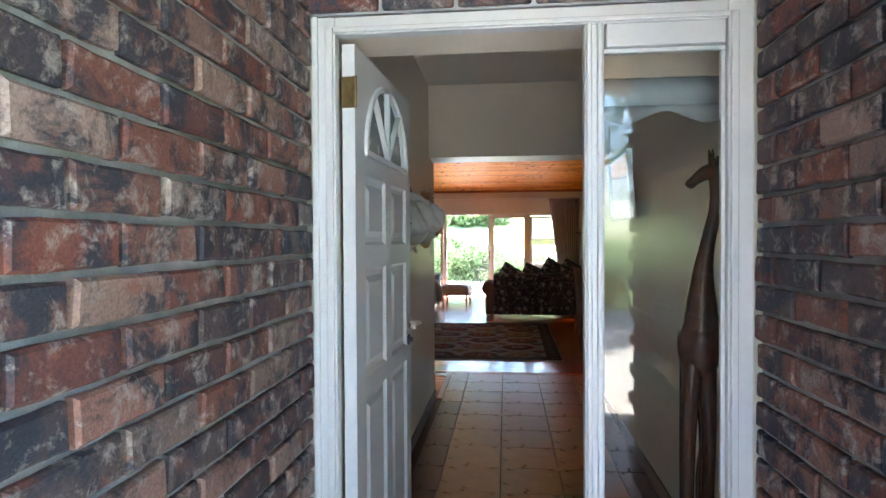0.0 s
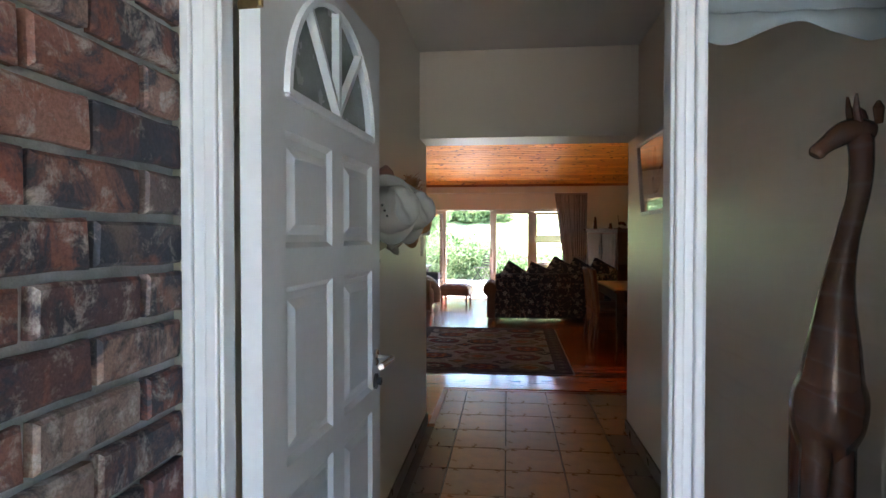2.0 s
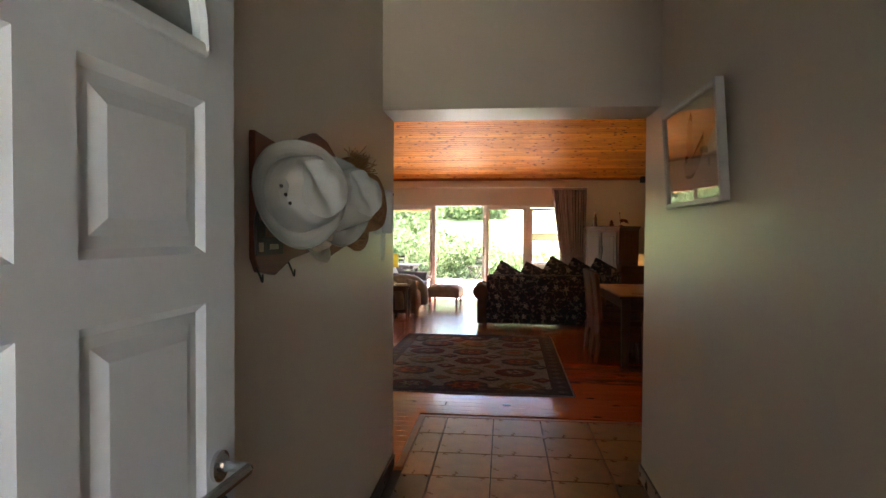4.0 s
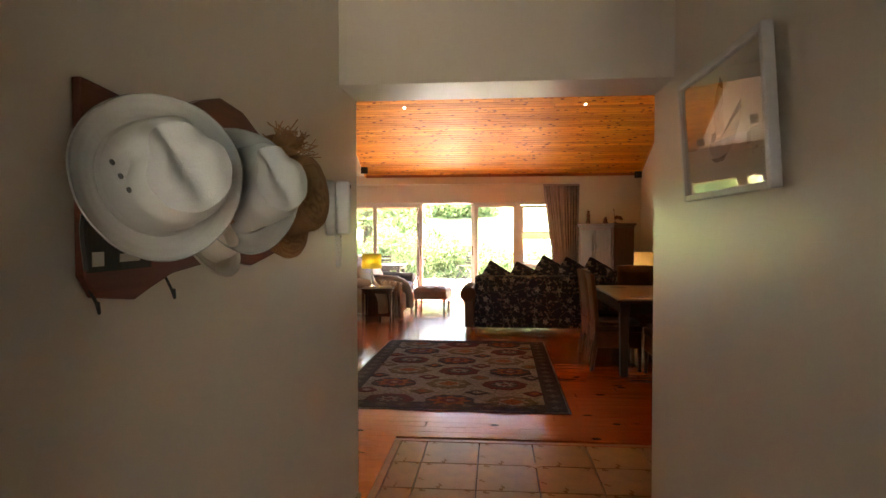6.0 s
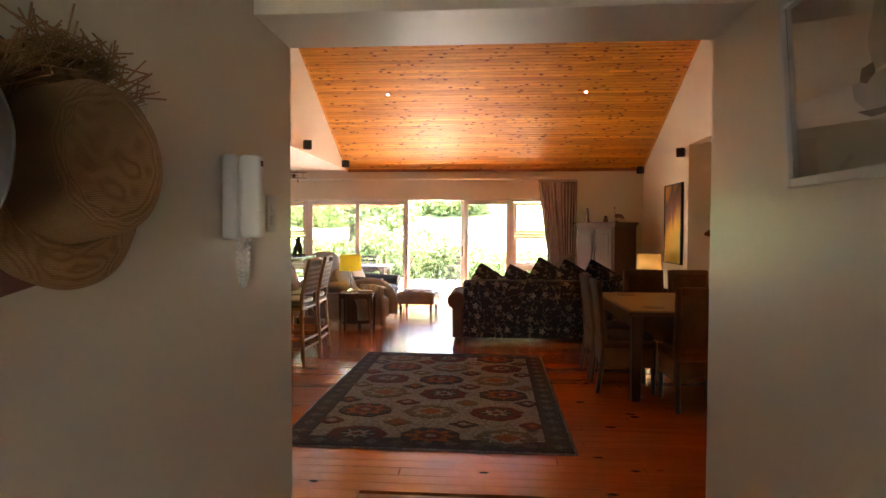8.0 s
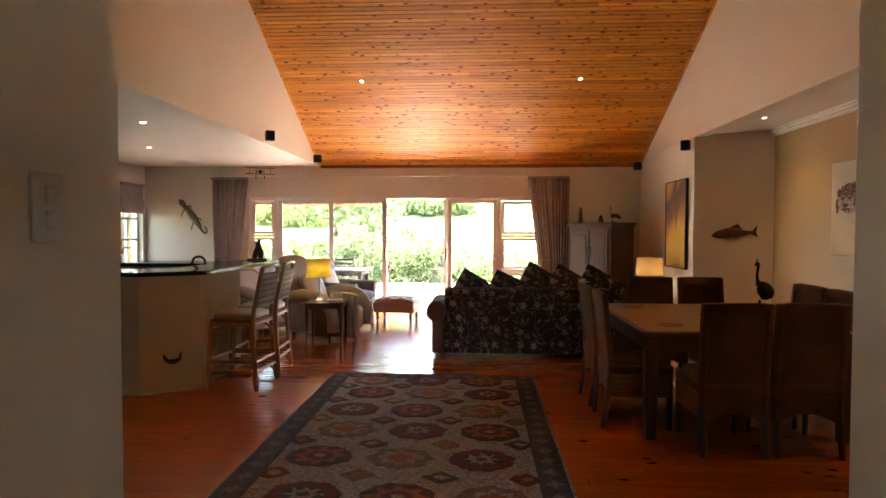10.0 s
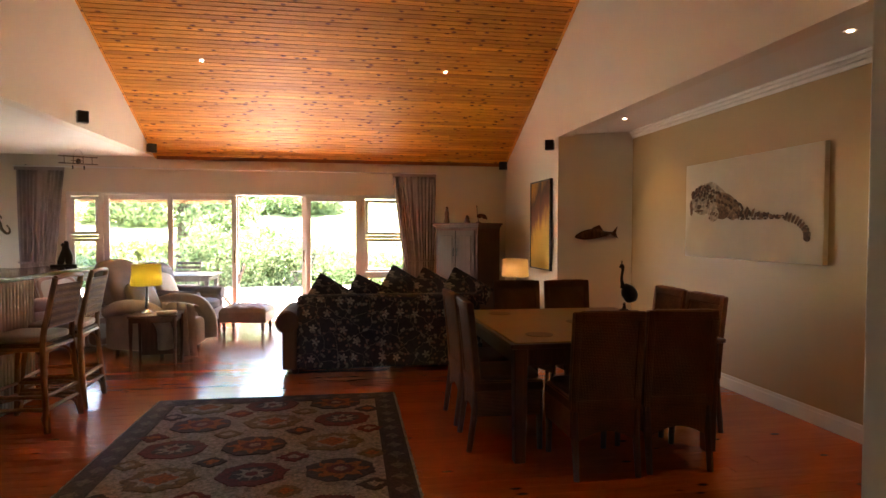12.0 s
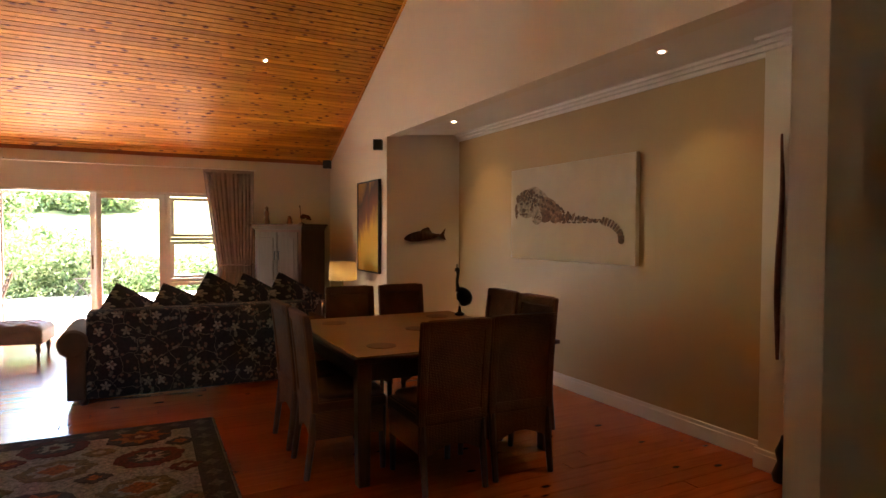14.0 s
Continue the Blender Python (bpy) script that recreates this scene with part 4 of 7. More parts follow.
# ---- dining table and chairs ----
TX0, TX1, TY0, TY1 = 1.33, 2.80, 7.83, 9.46
def dining_table():
    ob = thing("dining_table", pose(0, 0, 0), "square dark wooden dining table with a tan inlaid top", "table")
    part("tabletop", box(TX0, TY0, 0.735, TX1, TY1, 0.765, 0.008), M_DARKWOOD, ob)
    part("top_panel", box(TX0 + 0.03, TY0 + 0.03, 0.76, TX1 - 0.03, TY1 - 0.03, 0.772, 0.003), M_TABLETOP, ob, "tan matt panel")
    for a in ((TX0 + 0.08, TY0 + 0.05, TX1 - 0.08, TY0 + 0.08), (TX0 + 0.08, TY1 - 0.08, TX1 - 0.08, TY1 - 0.05), (TX0 + 0.05, TY0 + 0.08, TX0 + 0.08, TY1 - 0.08), (TX1 - 0.08, TY0 + 0.08, TX1 - 0.05, TY1 - 0.08)):
        part("apron", box(a[0], a[1], 0.62, a[2], a[3], 0.735, 0.003), M_DARKWOOD, ob)
    for x in (TX0 + 0.03, TX1 - 0.12):
        for y in (TY0 + 0.03, TY1 - 0.12):
            leg = box(x, y, 0, x + 0.09, y + 0.09, 0.735, 0.008)
            for v in leg.verts:
                if v.co.z < 0.1:
                    v.co.x = x + 0.045 + (v.co.x - x - 0.045) * 0.8
                    v.co.y = y + 0.045 + (v.co.y - y - 0.045) * 0.8
            part("leg", leg, M_DARKWOOD, ob)
    for x, y in ((TX0 + 0.28, TY0 + 0.30), (TX0 + 0.28, TY1 - 0.30), (TX1 - 0.28, TY0 + 0.30), (TX1 - 0.28, TY1 - 0.30), (2.10, 8.64)):
        part("inlay", lathe([(0.095, 0.771), (0.095, 0.7745), (0.09, 0.7748)], 28, at=(x, y, 0)), M_MIDWOOD, ob, "round brown inlaid disc")


dining_table()


def dining_chair():
    """Faces +y, back at y = 0."""
    ob = thing("dining_chair", pose(0, 0, 0), "high-backed dark wicker dining chair drawn up to the table", "chair", "chairs round the table")
    W = 0.45
    part("seat", box(-W / 2, 0.02, 0.40, W / 2, 0.50, 0.475, 0.02, 3), M_WICKER, ob, smooth=True)
    part("seat_pad", cushion(W - 0.04, 0.42, 0.045), M_SOFAARM, ob, smooth=True, at=pose(0, 0.28, 0.47))

    def lean(bm):
        for v in bm.verts:
            if v.co.z > 0.45:
                v.co.y -= 0.10 * (v.co.z - 0.45) + 0.05 * (v.co.z - 0.45) ** 2
                v.co.y += 0.03 * (v.co.x / (W / 2)) ** 2 * (v.co.z - 0.45)
        return bm
    bp = box(-W / 2 + 0.04, 0.03, 0.40, W / 2 - 0.04, 0.055, 0.95)
    bmesh.ops.subdivide_edges(bp, edges=bp.edges[:], cuts=5, use_grid_fill=True)
    part("backrest", lean(bp), M_WICKER, ob, smooth=True)
    for x in (-W / 2, W / 2 - 0.05):
        st = box(x, 0.02, 0.40, x + 0.05, 0.07, 1.0, 0.012)
        bmesh.ops.subdivide_edges(st, edges=[e for e in st.edges if e.calc_length() > 0.4], cuts=5)
        part("back_post", lean(st), M_WICKER, ob, smooth=True)
    tr = box(-W / 2 + 0.04, 0.018, 0.93, W / 2 - 0.04, 0.072, 1.005, 0.015)
    part("top_rail", lean(tr), M_WICKER, ob)
    for a in ((-W / 2 + 0.01, 0.025, W / 2 - 0.01, 0.045), (-W / 2 + 0.01, 0.475, W / 2 - 0.01, 0.495)):
        sk = bmesh.new()
        n = 12
        for k in range(n):
            xa, xb = a[0] + (a[2] - a[0]) * k / n, a[0] + (a[2] - a[0]) * (k + 1) / n
            drop = lambda x: 0.20 + 0.08 * math.cos((x / (W / 2)) * math.pi / 2) ** 1.2 if abs(x) < W / 2 else 0.20
            vs = [sk.verts.new(c) for c in ((xa, a[1], drop(xa)), (xb, a[1], drop(xb)), (xb, a[1], 0.405), (xa, a[1], 0.405), (xa, a[3], drop(xa)), (xb, a[3], drop(xb)), (xb, a[3], 0.405), (xa, a[3], 0.405))]
            for f in ((0, 1, 2, 3), (7, 6, 5, 4), (0, 4, 5, 1)):
                sk.faces.new([vs[i] for i in f])
        bmesh.ops.remove_doubles(sk, verts=sk.verts, dist=0.0005)
        part("skirt", sk, M_WICKER, ob)
    for x in (-W / 2 + 0.005, W / 2 - 0.02):
        part("side_skirt", box(x, 0.045, 0.24, x + 0.015, 0.475, 0.405, 0.004), M_WICKER, ob)
    for x in (-W / 2 + 0.03, W / 2 - 0.03):
        for y, dy in ((0.045, -0.05), (0.47, 0.01)):
            part("leg", tube([(x, y + dy, 0.0), (x, y + dy * 0.4, 0.22), (x, y, 0.40)], [0.019, 0.023, 0.024], 8), M_DARKWOOD, ob)
    return ob


first = dining_chair()
spots = [(1.85, 7.57, 0), (2.33, 7.59, -3), (1.14, 8.32, -92), (1.14, 8.86, -88), (1.93, 9.74, 180), (2.43, 9.74, 182), (3.02, 8.40, 92), (3.02, 8.90, 90)]
first.matrix_basis = pose(spots[0][0], spots[0][1], 0, 0, 0, spots[0][2])
for x, y, a in spots[1:]:
    copy_thing(first, pose(x, y, 0, 0, 0, a))


# ---- kitchen bar ----
def bar():
    ob = thing("kitchen_bar", pose(0, 0, 0), "cream breakfast bar with angled panels and a ribbed side", "bar counter")
    foot = [(-3.17, 8.84), (-2.78, 8.75), (-2.35, 9.03), (-2.35, 9.95), (-2.67, 9.95), (-2.67, 9.22), (-2.82, 9.1), (-3.17, 9.18)]
    part("body", prism(foot, 0, 1.05), M_BAR, ob)
    sk = [(-3.18, 8.825), (-2.778, 8.732), (-2.778, 8.755), (-3.175, 8.845)]
    part("skirting", prism(sk, 0.0, 0.12, 0.004), M_BAR, ob)
    part("skirting", prism([(-2.775, 8.732), (-2.335, 9.02), (-2.35, 9.035), (-2.78, 8.755)], 0.0, 0.028, 0.003), M_BAR, ob)
    for k in range(18):
        y = 9.075 + k * 0.05
        part("rib", tube([(-2.352, y, 0.02), (-2.352, y, 1.045)], 0.013, 8), M_CREAMRIB, ob)
    top = thing("counter_top", pose(0, 0, 0), "polished black granite worktop on the breakfast bar", "worktop")
    part("slab", prism([(-3.42, 8.92), (-2.79, 8.71), (-2.30, 9.03), (-2.30, 11.10), (-2.80, 11.10), (-2.80, 9.26), (-3.42, 9.28)], 1.051, 1.09, 0.005), M_GRANITE, top)
    top2 = thing("counter_top", pose(0, 0, 0), "polished black granite worktop over the blue cabinets", "worktop")
    part("slab", box(-5.76, 10.21, 1.051, -2.82, 10.78, 1.09, 0.005), M_GRANITE, top2)


M_CREAMRIB = surface("ribbed_cream_cladding", (0.58, 0.52, 0.42), 0.5, 0.05, 5, 90, 0.1)
bar()


def blue_cabinet():
    ob = thing("kitchen_cabinet", pose(0, 0, 0), "cornflower blue painted kitchen cabinet with panelled doors", "cabinet", "blue kitchen cabinets")
    part("body", box(0, 0.02, 0.10, 0.60, 0.55, 1.049), M_BLUE, ob)
    part("plinth", box(0, 0.04, 0, 0.60, 0.53, 0.10), M_BAR, ob, "white plinth")
    dr = part("drawer", box(0.01, 0.0, 0.88, 0.59, 0.019, 1.03, 0.004), M_BLUE, ob)
    part("knob", lathe([(0.006, 0), (0.006, 0.012), (0.016, 0.018), (0.014, 0.028), (0.004, 0.032)], 14), M_BLACK, dr, at=pose(0.3, 0, 0.955, 90))
    for x in (0.01, 0.305):
        d = part("door", box(x, 0.004, 0.12, x + 0.285, 0.019, 0.865, 0.003), M_BLUE, ob)
        for a in ((x, 0.12, x + 0.05, 0.865), (x + 0.235, 0.12, x + 0.285, 0.865), (x + 0.05, 0.12, x + 0.235, 0.175), (x + 0.05, 0.81, x + 0.235, 0.865)):
            part("door_rail", box(a[0], -0.006, a[1], a[2], 0.0045, a[3], 0.003), M_BLUE, d)
    return ob


bc = blue_cabinet()
bc.matrix_basis = pose(-3.45, 10.23, 0)
for k in range(1, 4):
    copy_thing(bc, pose(-3.45 - 0.575 * k, 10.23, 0))


def bar_stool():
    """Faces -x towards the bar; back at +x."""
    ob = thing("bar_stool", pose(0, 0, 0), "honey rattan bar stool with a pale seat pad at the bar", "stool", "stools at the bar")
    S = 0.20
    for sx in (-1, 1):
        for sy in (-1, 1):
            top = 1.08 if sx > 0 else 0.64
            pts = [(sx * (S + 0.04), sy * (S + 0.035), 0), (sx * S, sy * S, 0.62)] + ([(S + 0.03, sy * (S - 0.01), 0.85), (S + 0.085, sy * (S - 0.02), 1.12)] if sx > 0 else [])
            part("leg", tube(arc(pts, 4), 0.021, 10), M_RATTAN, ob)
    for z, r in ((0.17, 0.015), (0.26, 0.015), (0.60, 0.017)):
        s = S + 0.04 * (1 - z / 0.62)
        for a, b in (((-s, -s), (s, -s)), ((s, -s), (s, s)), ((s, s), (-s, s)), ((-s, s), (-s, -s))):
            part("stretcher", tube([(*a, z), (*b, z)], r, 8), M_RATTAN, ob)
    for a, b in (((-1, -1), (1, -1)), ((1, -1), (1, 1)), ((1, 1), (-1, 1)), ((-1, 1), (-1, -1))):
        p = arc([(a[0] * 0.23, a[1] * 0.23, 0.02), (a[0] * 0.20, a[1] * 0.20, 0.13), ((a[0] + b[0]) * 0.11, (a[1] + b[1]) * 0.11, 0.165)], 4)
        part("bend", tube(p, 0.012, 7), M_RATTAN, ob)
        p = arc([(a[0] * 0.205, a[1] * 0.205, 0.40), (a[0] * 0.18, a[1] * 0.18, 0.54), ((a[0] + b[0]) * 0.1, (a[1] + b[1]) * 0.1, 0.59)], 4)
        part("bend", tube(p, 0.012, 7), M_RATTAN, ob)
    part("seat", box(-S - 0.015, -S - 0.01, 0.605, S + 0.01, S + 0.01, 0.645, 0.015), M_RATTAN_WEAVE, ob)
    part("seat_pad", cushion(0.42, 0.42, 0.065), M_LEATHER, ob, smooth=True, at=pose(0, 0, 0.64))
    bk = box(S + 0.035, -S + 0.02, 0.76, S + 0.05, S - 0.02, 1.07)
    for v in bk.verts:
        v.co.x += 0.19 * (v.co.z - 0.85)
    part("backrest", bk, M_RATTAN_WEAVE, ob)
    part("top_rail", tube(arc([(S + 0.085, -S + 0.02, 1.12), (S + 0.10, 0, 1.135), (S + 0.085, S - 0.02, 1.12)], 5), 0.018, 8), M_RATTAN, ob)
    part("back_rail", tube([(S + 0.02, -S + 0.01, 0.76), (S + 0.02, S - 0.01, 0.76)], 0.012, 8), M_RATTAN, ob)
    return ob


st = bar_stool()
st.matrix_basis = pose(-2.03, 9.20, 0, 0, 0, -4)
copy_thing(st, pose(-2.05, 9.78, 0, 0, 0, 3))


# ---- armoire ----
def armoire():
    """Front along x, facing -y."""
    W, D, H = 0.80, 0.66, 1.60
    ob = thing("armoire", pose(2.275, 13.64, 0, 0, 0, -47), "dark wooden corner armoire with pale panelled doors and a moulded crown", "cupboard")
    part("body", box(-W / 2, -D / 2 + 0.02, 0.06, W / 2, D / 2, H - 0.08, 0.004), M_DARKWOOD, ob)
    part("plinth", box(-W / 2 - 0.015, -D / 2 + 0.005, 0, W / 2 + 0.015, D / 2, 0.09, 0.008), M_DARKWOOD, ob)
    for k, (o, z0, z1) in enumerate(((0.012, H - 0.085, H - 0.06), (0.03, H - 0.06, H - 0.03), (0.055, H - 0.03, H))):
        part("crown", box(-W / 2 - o, -D / 2 - o + 0.02, z0, W / 2 + o, D / 2, z1, 0.006), M_PALEWOOD if k < 2 else M_DARKWOOD, ob)
    for x0, x1 in ((-W / 2 + 0.05, -0.004), (0.004, W / 2 - 0.05)):
        d = part("door", box(x0, -D / 2, 0.14, x1, -D / 2 + 0.022, H - 0.12, 0.003), M_PALEWOOD, ob, "pale door")
        part("field", box(x0 + 0.06, -D / 2 - 0.006, 0.22, x1 - 0.06, -D / 2 + 0.004, H - 0.20, 0.005), M_PALEWOOD, d)
        hx = x1 - 0.03 if x0 < -0.1 else x0 + 0.03
        part("handle", tube([(hx, -D / 2 - 0.022, 1.08), (hx, -D / 2 - 0.022, 1.20)], 0.008, 8), M_BLACK, d)
        for z in (1.085, 1.195):
            part("handle_post", tube([(hx, -D / 2 - 0.022, z), (hx, -D / 2 + 0.002, z)], 0.006, 6), M_BLACK, d)


armoire()


# ---- curtains ----
def curtain(name, x0, x1, tie, seed):
    rng = random.Random(seed)
    ob = thing(name, pose(0, 0, 0), "lilac-grey pleated curtain tied back beside the patio doors", "curtain", "patio door curtains")
    bm = bmesh.new()
    nx, nz = 120, 34
    gr = []
    for j in range(nz + 1):
        z = 0.03 + 2.38 * j / nz
        k = (z - 0.98) / 1.43
        # gathered at the tie, hanging straight below
        s = (0.70 + 0.30 * min(1, abs(k)) ** 0.9) if k > 0 else 0.70 + 0.10 * min(1, -k * 1.5)
        row = []
        for i in range(nx + 1):
            u = i / nx
            x = tie + (x0 + (x1 - x0) * u - tie) * s
            y = ROOM1 - 0.10 + (0.014 + 0.012 * s) * (0.65 + 0.5 * math.sin(u * 7 + seed)) * math.sin(u * 2 * math.pi * 12 + 0.8 * math.sin(z * 2.2 + seed + 5 * u)) + 0.012 * math.sin(u * 2 * math.pi * 4.3 + 0.7 * z) + 0.006 * math.sin(u * 53 + z)
            row.append(bm.verts.new((x, y, z)))
        gr.append(row)
    for j in range(nz):
        for i in range(nx):
            bm.faces.new((gr[j][i], gr[j][i + 1], gr[j + 1][i + 1], gr[j + 1][i]))
    c = part("cloth", bm, M_GREY_CURTAIN, ob, smooth=True)
    m = c.modifiers.new("thickness", "SOLIDIFY")
    m.thickness = 0.004
    hw = (x1 - x0) * 0.36
    mid = tie + ((x0 + x1) / 2 - tie) * 0.70
    part("tieback", tube([(mid + hw * math.cos(a), ROOM1 - 0.1 + 0.075 * math.sin(a), 0.98) for a in [k * 2 * math.pi / 24 for k in range(25)]], 0.014, 6), M_GREY_CURTAIN, ob)
    part("heading", box(x0, ROOM1 - 0.15, 2.36, x1, ROOM1 - 0.145, 2.41), M_GREY_CURTAIN, ob)


curtain("curtain", -4.52, -3.84, -4.42, 1)
curtain("curtain", 1.10, 1.82, 1.72, 2)
rail = thing("curtain_rail", pose(0, 0, 0), "white curtain rail above the patio doors", "curtain rail")
part("rail", box(-4.55, ROOM1 - 0.13, 2.415, 1.85, ROOM1 - 0.07, 2.435, 0.004), M_FRAME, rail)
for x in (-4.4, -2.9, -1.33, 0.3, 1.7):
    part("bracket", box(x - 0.012, ROOM1 - 0.12, 2.43, x + 0.012, ROOM1 - 0.001, 2.45, 0.003), M_FRAME, rail)

# ---- sitting corner ----
def recliner(m, mt, label, back_h, name="armchair"):
    """Faces +x."""
    ob = thing(name, m, label, "armchair", "seats by the patio doors")
    part("base", box(-0.38, -0.40, 0.06, 0.40, 0.40, 0.30, 0.05, 3), mt, ob, smooth=True)
    part("seat_cushion", cushion(0.64, 0.56, 0.20), mt, ob, smooth=True, at=pose(0.10, 0, 0.28))
    part("footrest", cushion(0.10, 0.56, 0.34), mt, ob, smooth=True, at=pose(0.42, 0, 0.07))
    b = cushion(0.22, 0.60, back_h)
    part("backrest", b, mt, ob, smooth=True, at=pose(-0.28, 0, 0.32, 0, -27))
    part("head_pillow", cushion(0.20, 0.56, 0.26, 1.0), mt, ob, smooth=True, at=pose(-0.28 - 0.34 * back_h, 0, 0.32 + back_h * 0.62, 0, -27))
    for s in (-1, 1):
        am = bmesh.new()
        tube(arc([(-0.36, s * 0.40, 0.50), (-0.1, s * 0.41, 0.58), (0.25, s * 0.41, 0.55), (0.42, s * 0.41, 0.38), (0.44, s * 0.40, 0.12)], 5), 0.085, 12, bm=am)
        part("arm", am, mt, ob, smooth=True)
        part("arm_side", box(-0.36, s * 0.40 - 0.05, 0.08, 0.40, s * 0.40 + 0.05, 0.50, 0.04, 3), mt, ob, smooth=True)
    for x in (-0.3, 0.32):
        for y in (-0.32, 0.32):
            part("foot", lathe([(0.02, 0), (0.03, 0.065)], 10, at=(x, y, 0)), M_BLACK, ob)
    return ob


def wing_chair(m):
    ob = thing("armchair", m, "slate grey upholstered armchair with a pale cushion", "armchair", "seats by the patio doors")
    part("base", box(-0.36, -0.36, 0.17, 0.40, 0.36, 0.36, 0.04, 3), M_GREYCLOTH, ob, smooth=True)
    part("seat_cushion", cushion(0.66, 0.54, 0.15), M_GREYCLOTH, ob, smooth=True, at=pose(0.09, 0, 0.34))
    part("backrest", cushion(0.20, 0.66, 0.62), M_GREYCLOTH, ob, smooth=True, at=pose(-0.32, 0, 0.36, 0, -14))
    for s in (-1, 1):
        part("arm", box(-0.34, s * 0.36 - 0.07, 0.2, 0.36, s * 0.36 + 0.07, 0.56, 0.05, 3), M_GREYCLOTH, ob, smooth=True)
        part("arm_roll", tube([(-0.34, s * 0.375, 0.57), (0.37, s * 0.375, 0.55)], 0.082, 16), M_GREYCLOTH, ob, smooth=True)
    for x in (-0.3, 0.34):
        for y in (-0.3, 0.3):
            part("leg", lathe([(0.018, 0), (0.03, 0.06), (0.026, 0.10), (0.034, 0.175)], 12, at=(x, y, 0)), M_DARKWOOD, ob)
    return ob


recliner(pose(-1.93, 11.98, 0, 0, 0, -24), M_LEATHER, "worn beige leather recliner facing the sofa", 0.82)
wing_chair(pose(-1.92, 13.25, 0, 0, 0, -14))
recliner(pose(-2.95, 12.35, 0, 0, 0, -30), M_STRIPE, "striped upholstered armchair beside the bar", 0.60)
for x, y, z, mt, lab, rot in ((-2.12, 13.25, 0.50, M_CREAMCLOTH, "plump cream scatter cushion on the grey armchair", -14), (-2.06, 12.04, 0.48, M_LEATHER, "beige leather lumbar cushion on the recliner", -24)):
    c = cushion(0.12, 0.42, 0.36, 1.0)
    tagged(part("cushion", c, mt, None, smooth=True, at=pose(x, y, z, 0, -26, rot)), lab, "cushion")


def ottoman():
    ob = thing("ottoman", pose(-1.06, 13.15, 0, 0, 0, -8), "buttoned brown-beige leather ottoman on turned legs", "ottoman")
    W, D = 0.66, 0.52
    bm = bmesh.new()
    n = 26
    g = []
    for i in range(n + 1):
        row = []
        for j in range(n + 1):
            u, v = 2 * i / n - 1, 2 * j / n - 1
            e = (1 - abs(u) ** 6) * (1 - abs(v) ** 6)
            tuft = abs(math.sin(math.pi * 2.0 * (u + v) * 0.75)) * abs(math.sin(math.pi * 2.0 * (u - v) * 0.75))
            row.append(bm.verts.new((u * W / 2, v * D / 2, 0.33 + 0.06 * max(0, e) ** 0.5 + 0.035 * e * tuft ** 0.5)))
        g.append(row)
    for i in range(n):
        for j in range(n):
            bm.faces.new((g[i][j], g[i + 1][j], g[i + 1][j + 1], g[i][j + 1]))
    part("tufted_top", bm, M_OTTOMAN, ob, smooth=True)
    part("base", box(-W / 2, -D / 2, 0.17, W / 2, D / 2, 0.335, 0.018), M_OTTOMAN, ob)
    for x in (-1, 1):
        for y in (-1, 1):
            part("leg", lathe([(0.012, 0), (0.022, 0.02), (0.014, 0.045), (0.03, 0.09), (0.02, 0.13), (0.032, 0.17)], 12, at=(x * 0.27, y * 0.2, 0)), M_DARKWOOD, ob)


ottoman()


def nest_table(m, label):
    ob = thing("side_table", m, label, "side table")
    part("top", box(-0.25, -0.22, 0.525, 0.25, 0.22, 0.55, 0.008), M_DARKWOOD, ob)
    for a in ((-0.22, -0.20, 0.22, -0.18), (-0.22, 0.18, 0.22, 0.20), (-0.22, -0.18, -0.20, 0.18), (0.20, -0.18, 0.22, 0.18)):
        part("apron", box(a[0], a[1], 0.47, a[2], a[3], 0.525, 0.002), M_DARKWOOD, ob)
    for x in (-0.22, 0.22):
        for y in (-0.19, 0.19):
            part("leg", lathe([(0.012, 0), (0.02, 0.05), (0.014, 0.1), (0.018, 0.3), (0.022, 0.40), (0.02, 0.525)], 10, at=(x, y, 0)), M_DARKWOOD, ob)
    part("inner_panel", box(-0.19, 0.14, 0.06, 0.19, 0.16, 0.47, 0.003), M_DARKWOOD, ob)
    return ob


nest_table(pose(-1.74, 11.28, 0, 0, 0, 4), "dark wooden nest of side tables beside the recliner")


def table_lamp(x, y, z, shade, r, h, rise, label, lit, stem_mt):
    ob = thing("table_lamp", pose(x, y, z), label, "lamp")
    part("base", lathe([(0.065, 0), (0.065, 0.012), (0.03, 0.03), (0.016, 0.05), (0.024, 0.09), (0.013, 0.12), (0.02, 0.16), (0.012, 0.2), (0.012, rise)], 18), stem_mt, ob, smooth=True)
    sh = lathe([(r, rise), (r * 0.93, rise + h)], 32)
    for f in [f for f in sh.faces if len(f.verts) > 4]:
        bmesh.ops.delete(sh, geom=[f], context="FACES_ONLY")
    s = part("shade", sh, shade, ob, smooth=True)
    mo = s.modifiers.new("thickness", "SOLIDIFY")
    mo.thickness = 0.003
    if lit:
        bl = part("bulb", lathe([(0.012, rise + 0.02), (0.03, rise + 0.08), (0.02, rise + 0.115), (0.004, rise + 0.12)], 14), M_BULB, ob)


def glow_build(colour, strength):
    def build(nt, nodes, links, b):
        b.inputs["Emission Color"].default_value = (*colour, 1)
        b.inputs["Emission Strength"].default_value = strength
    return build


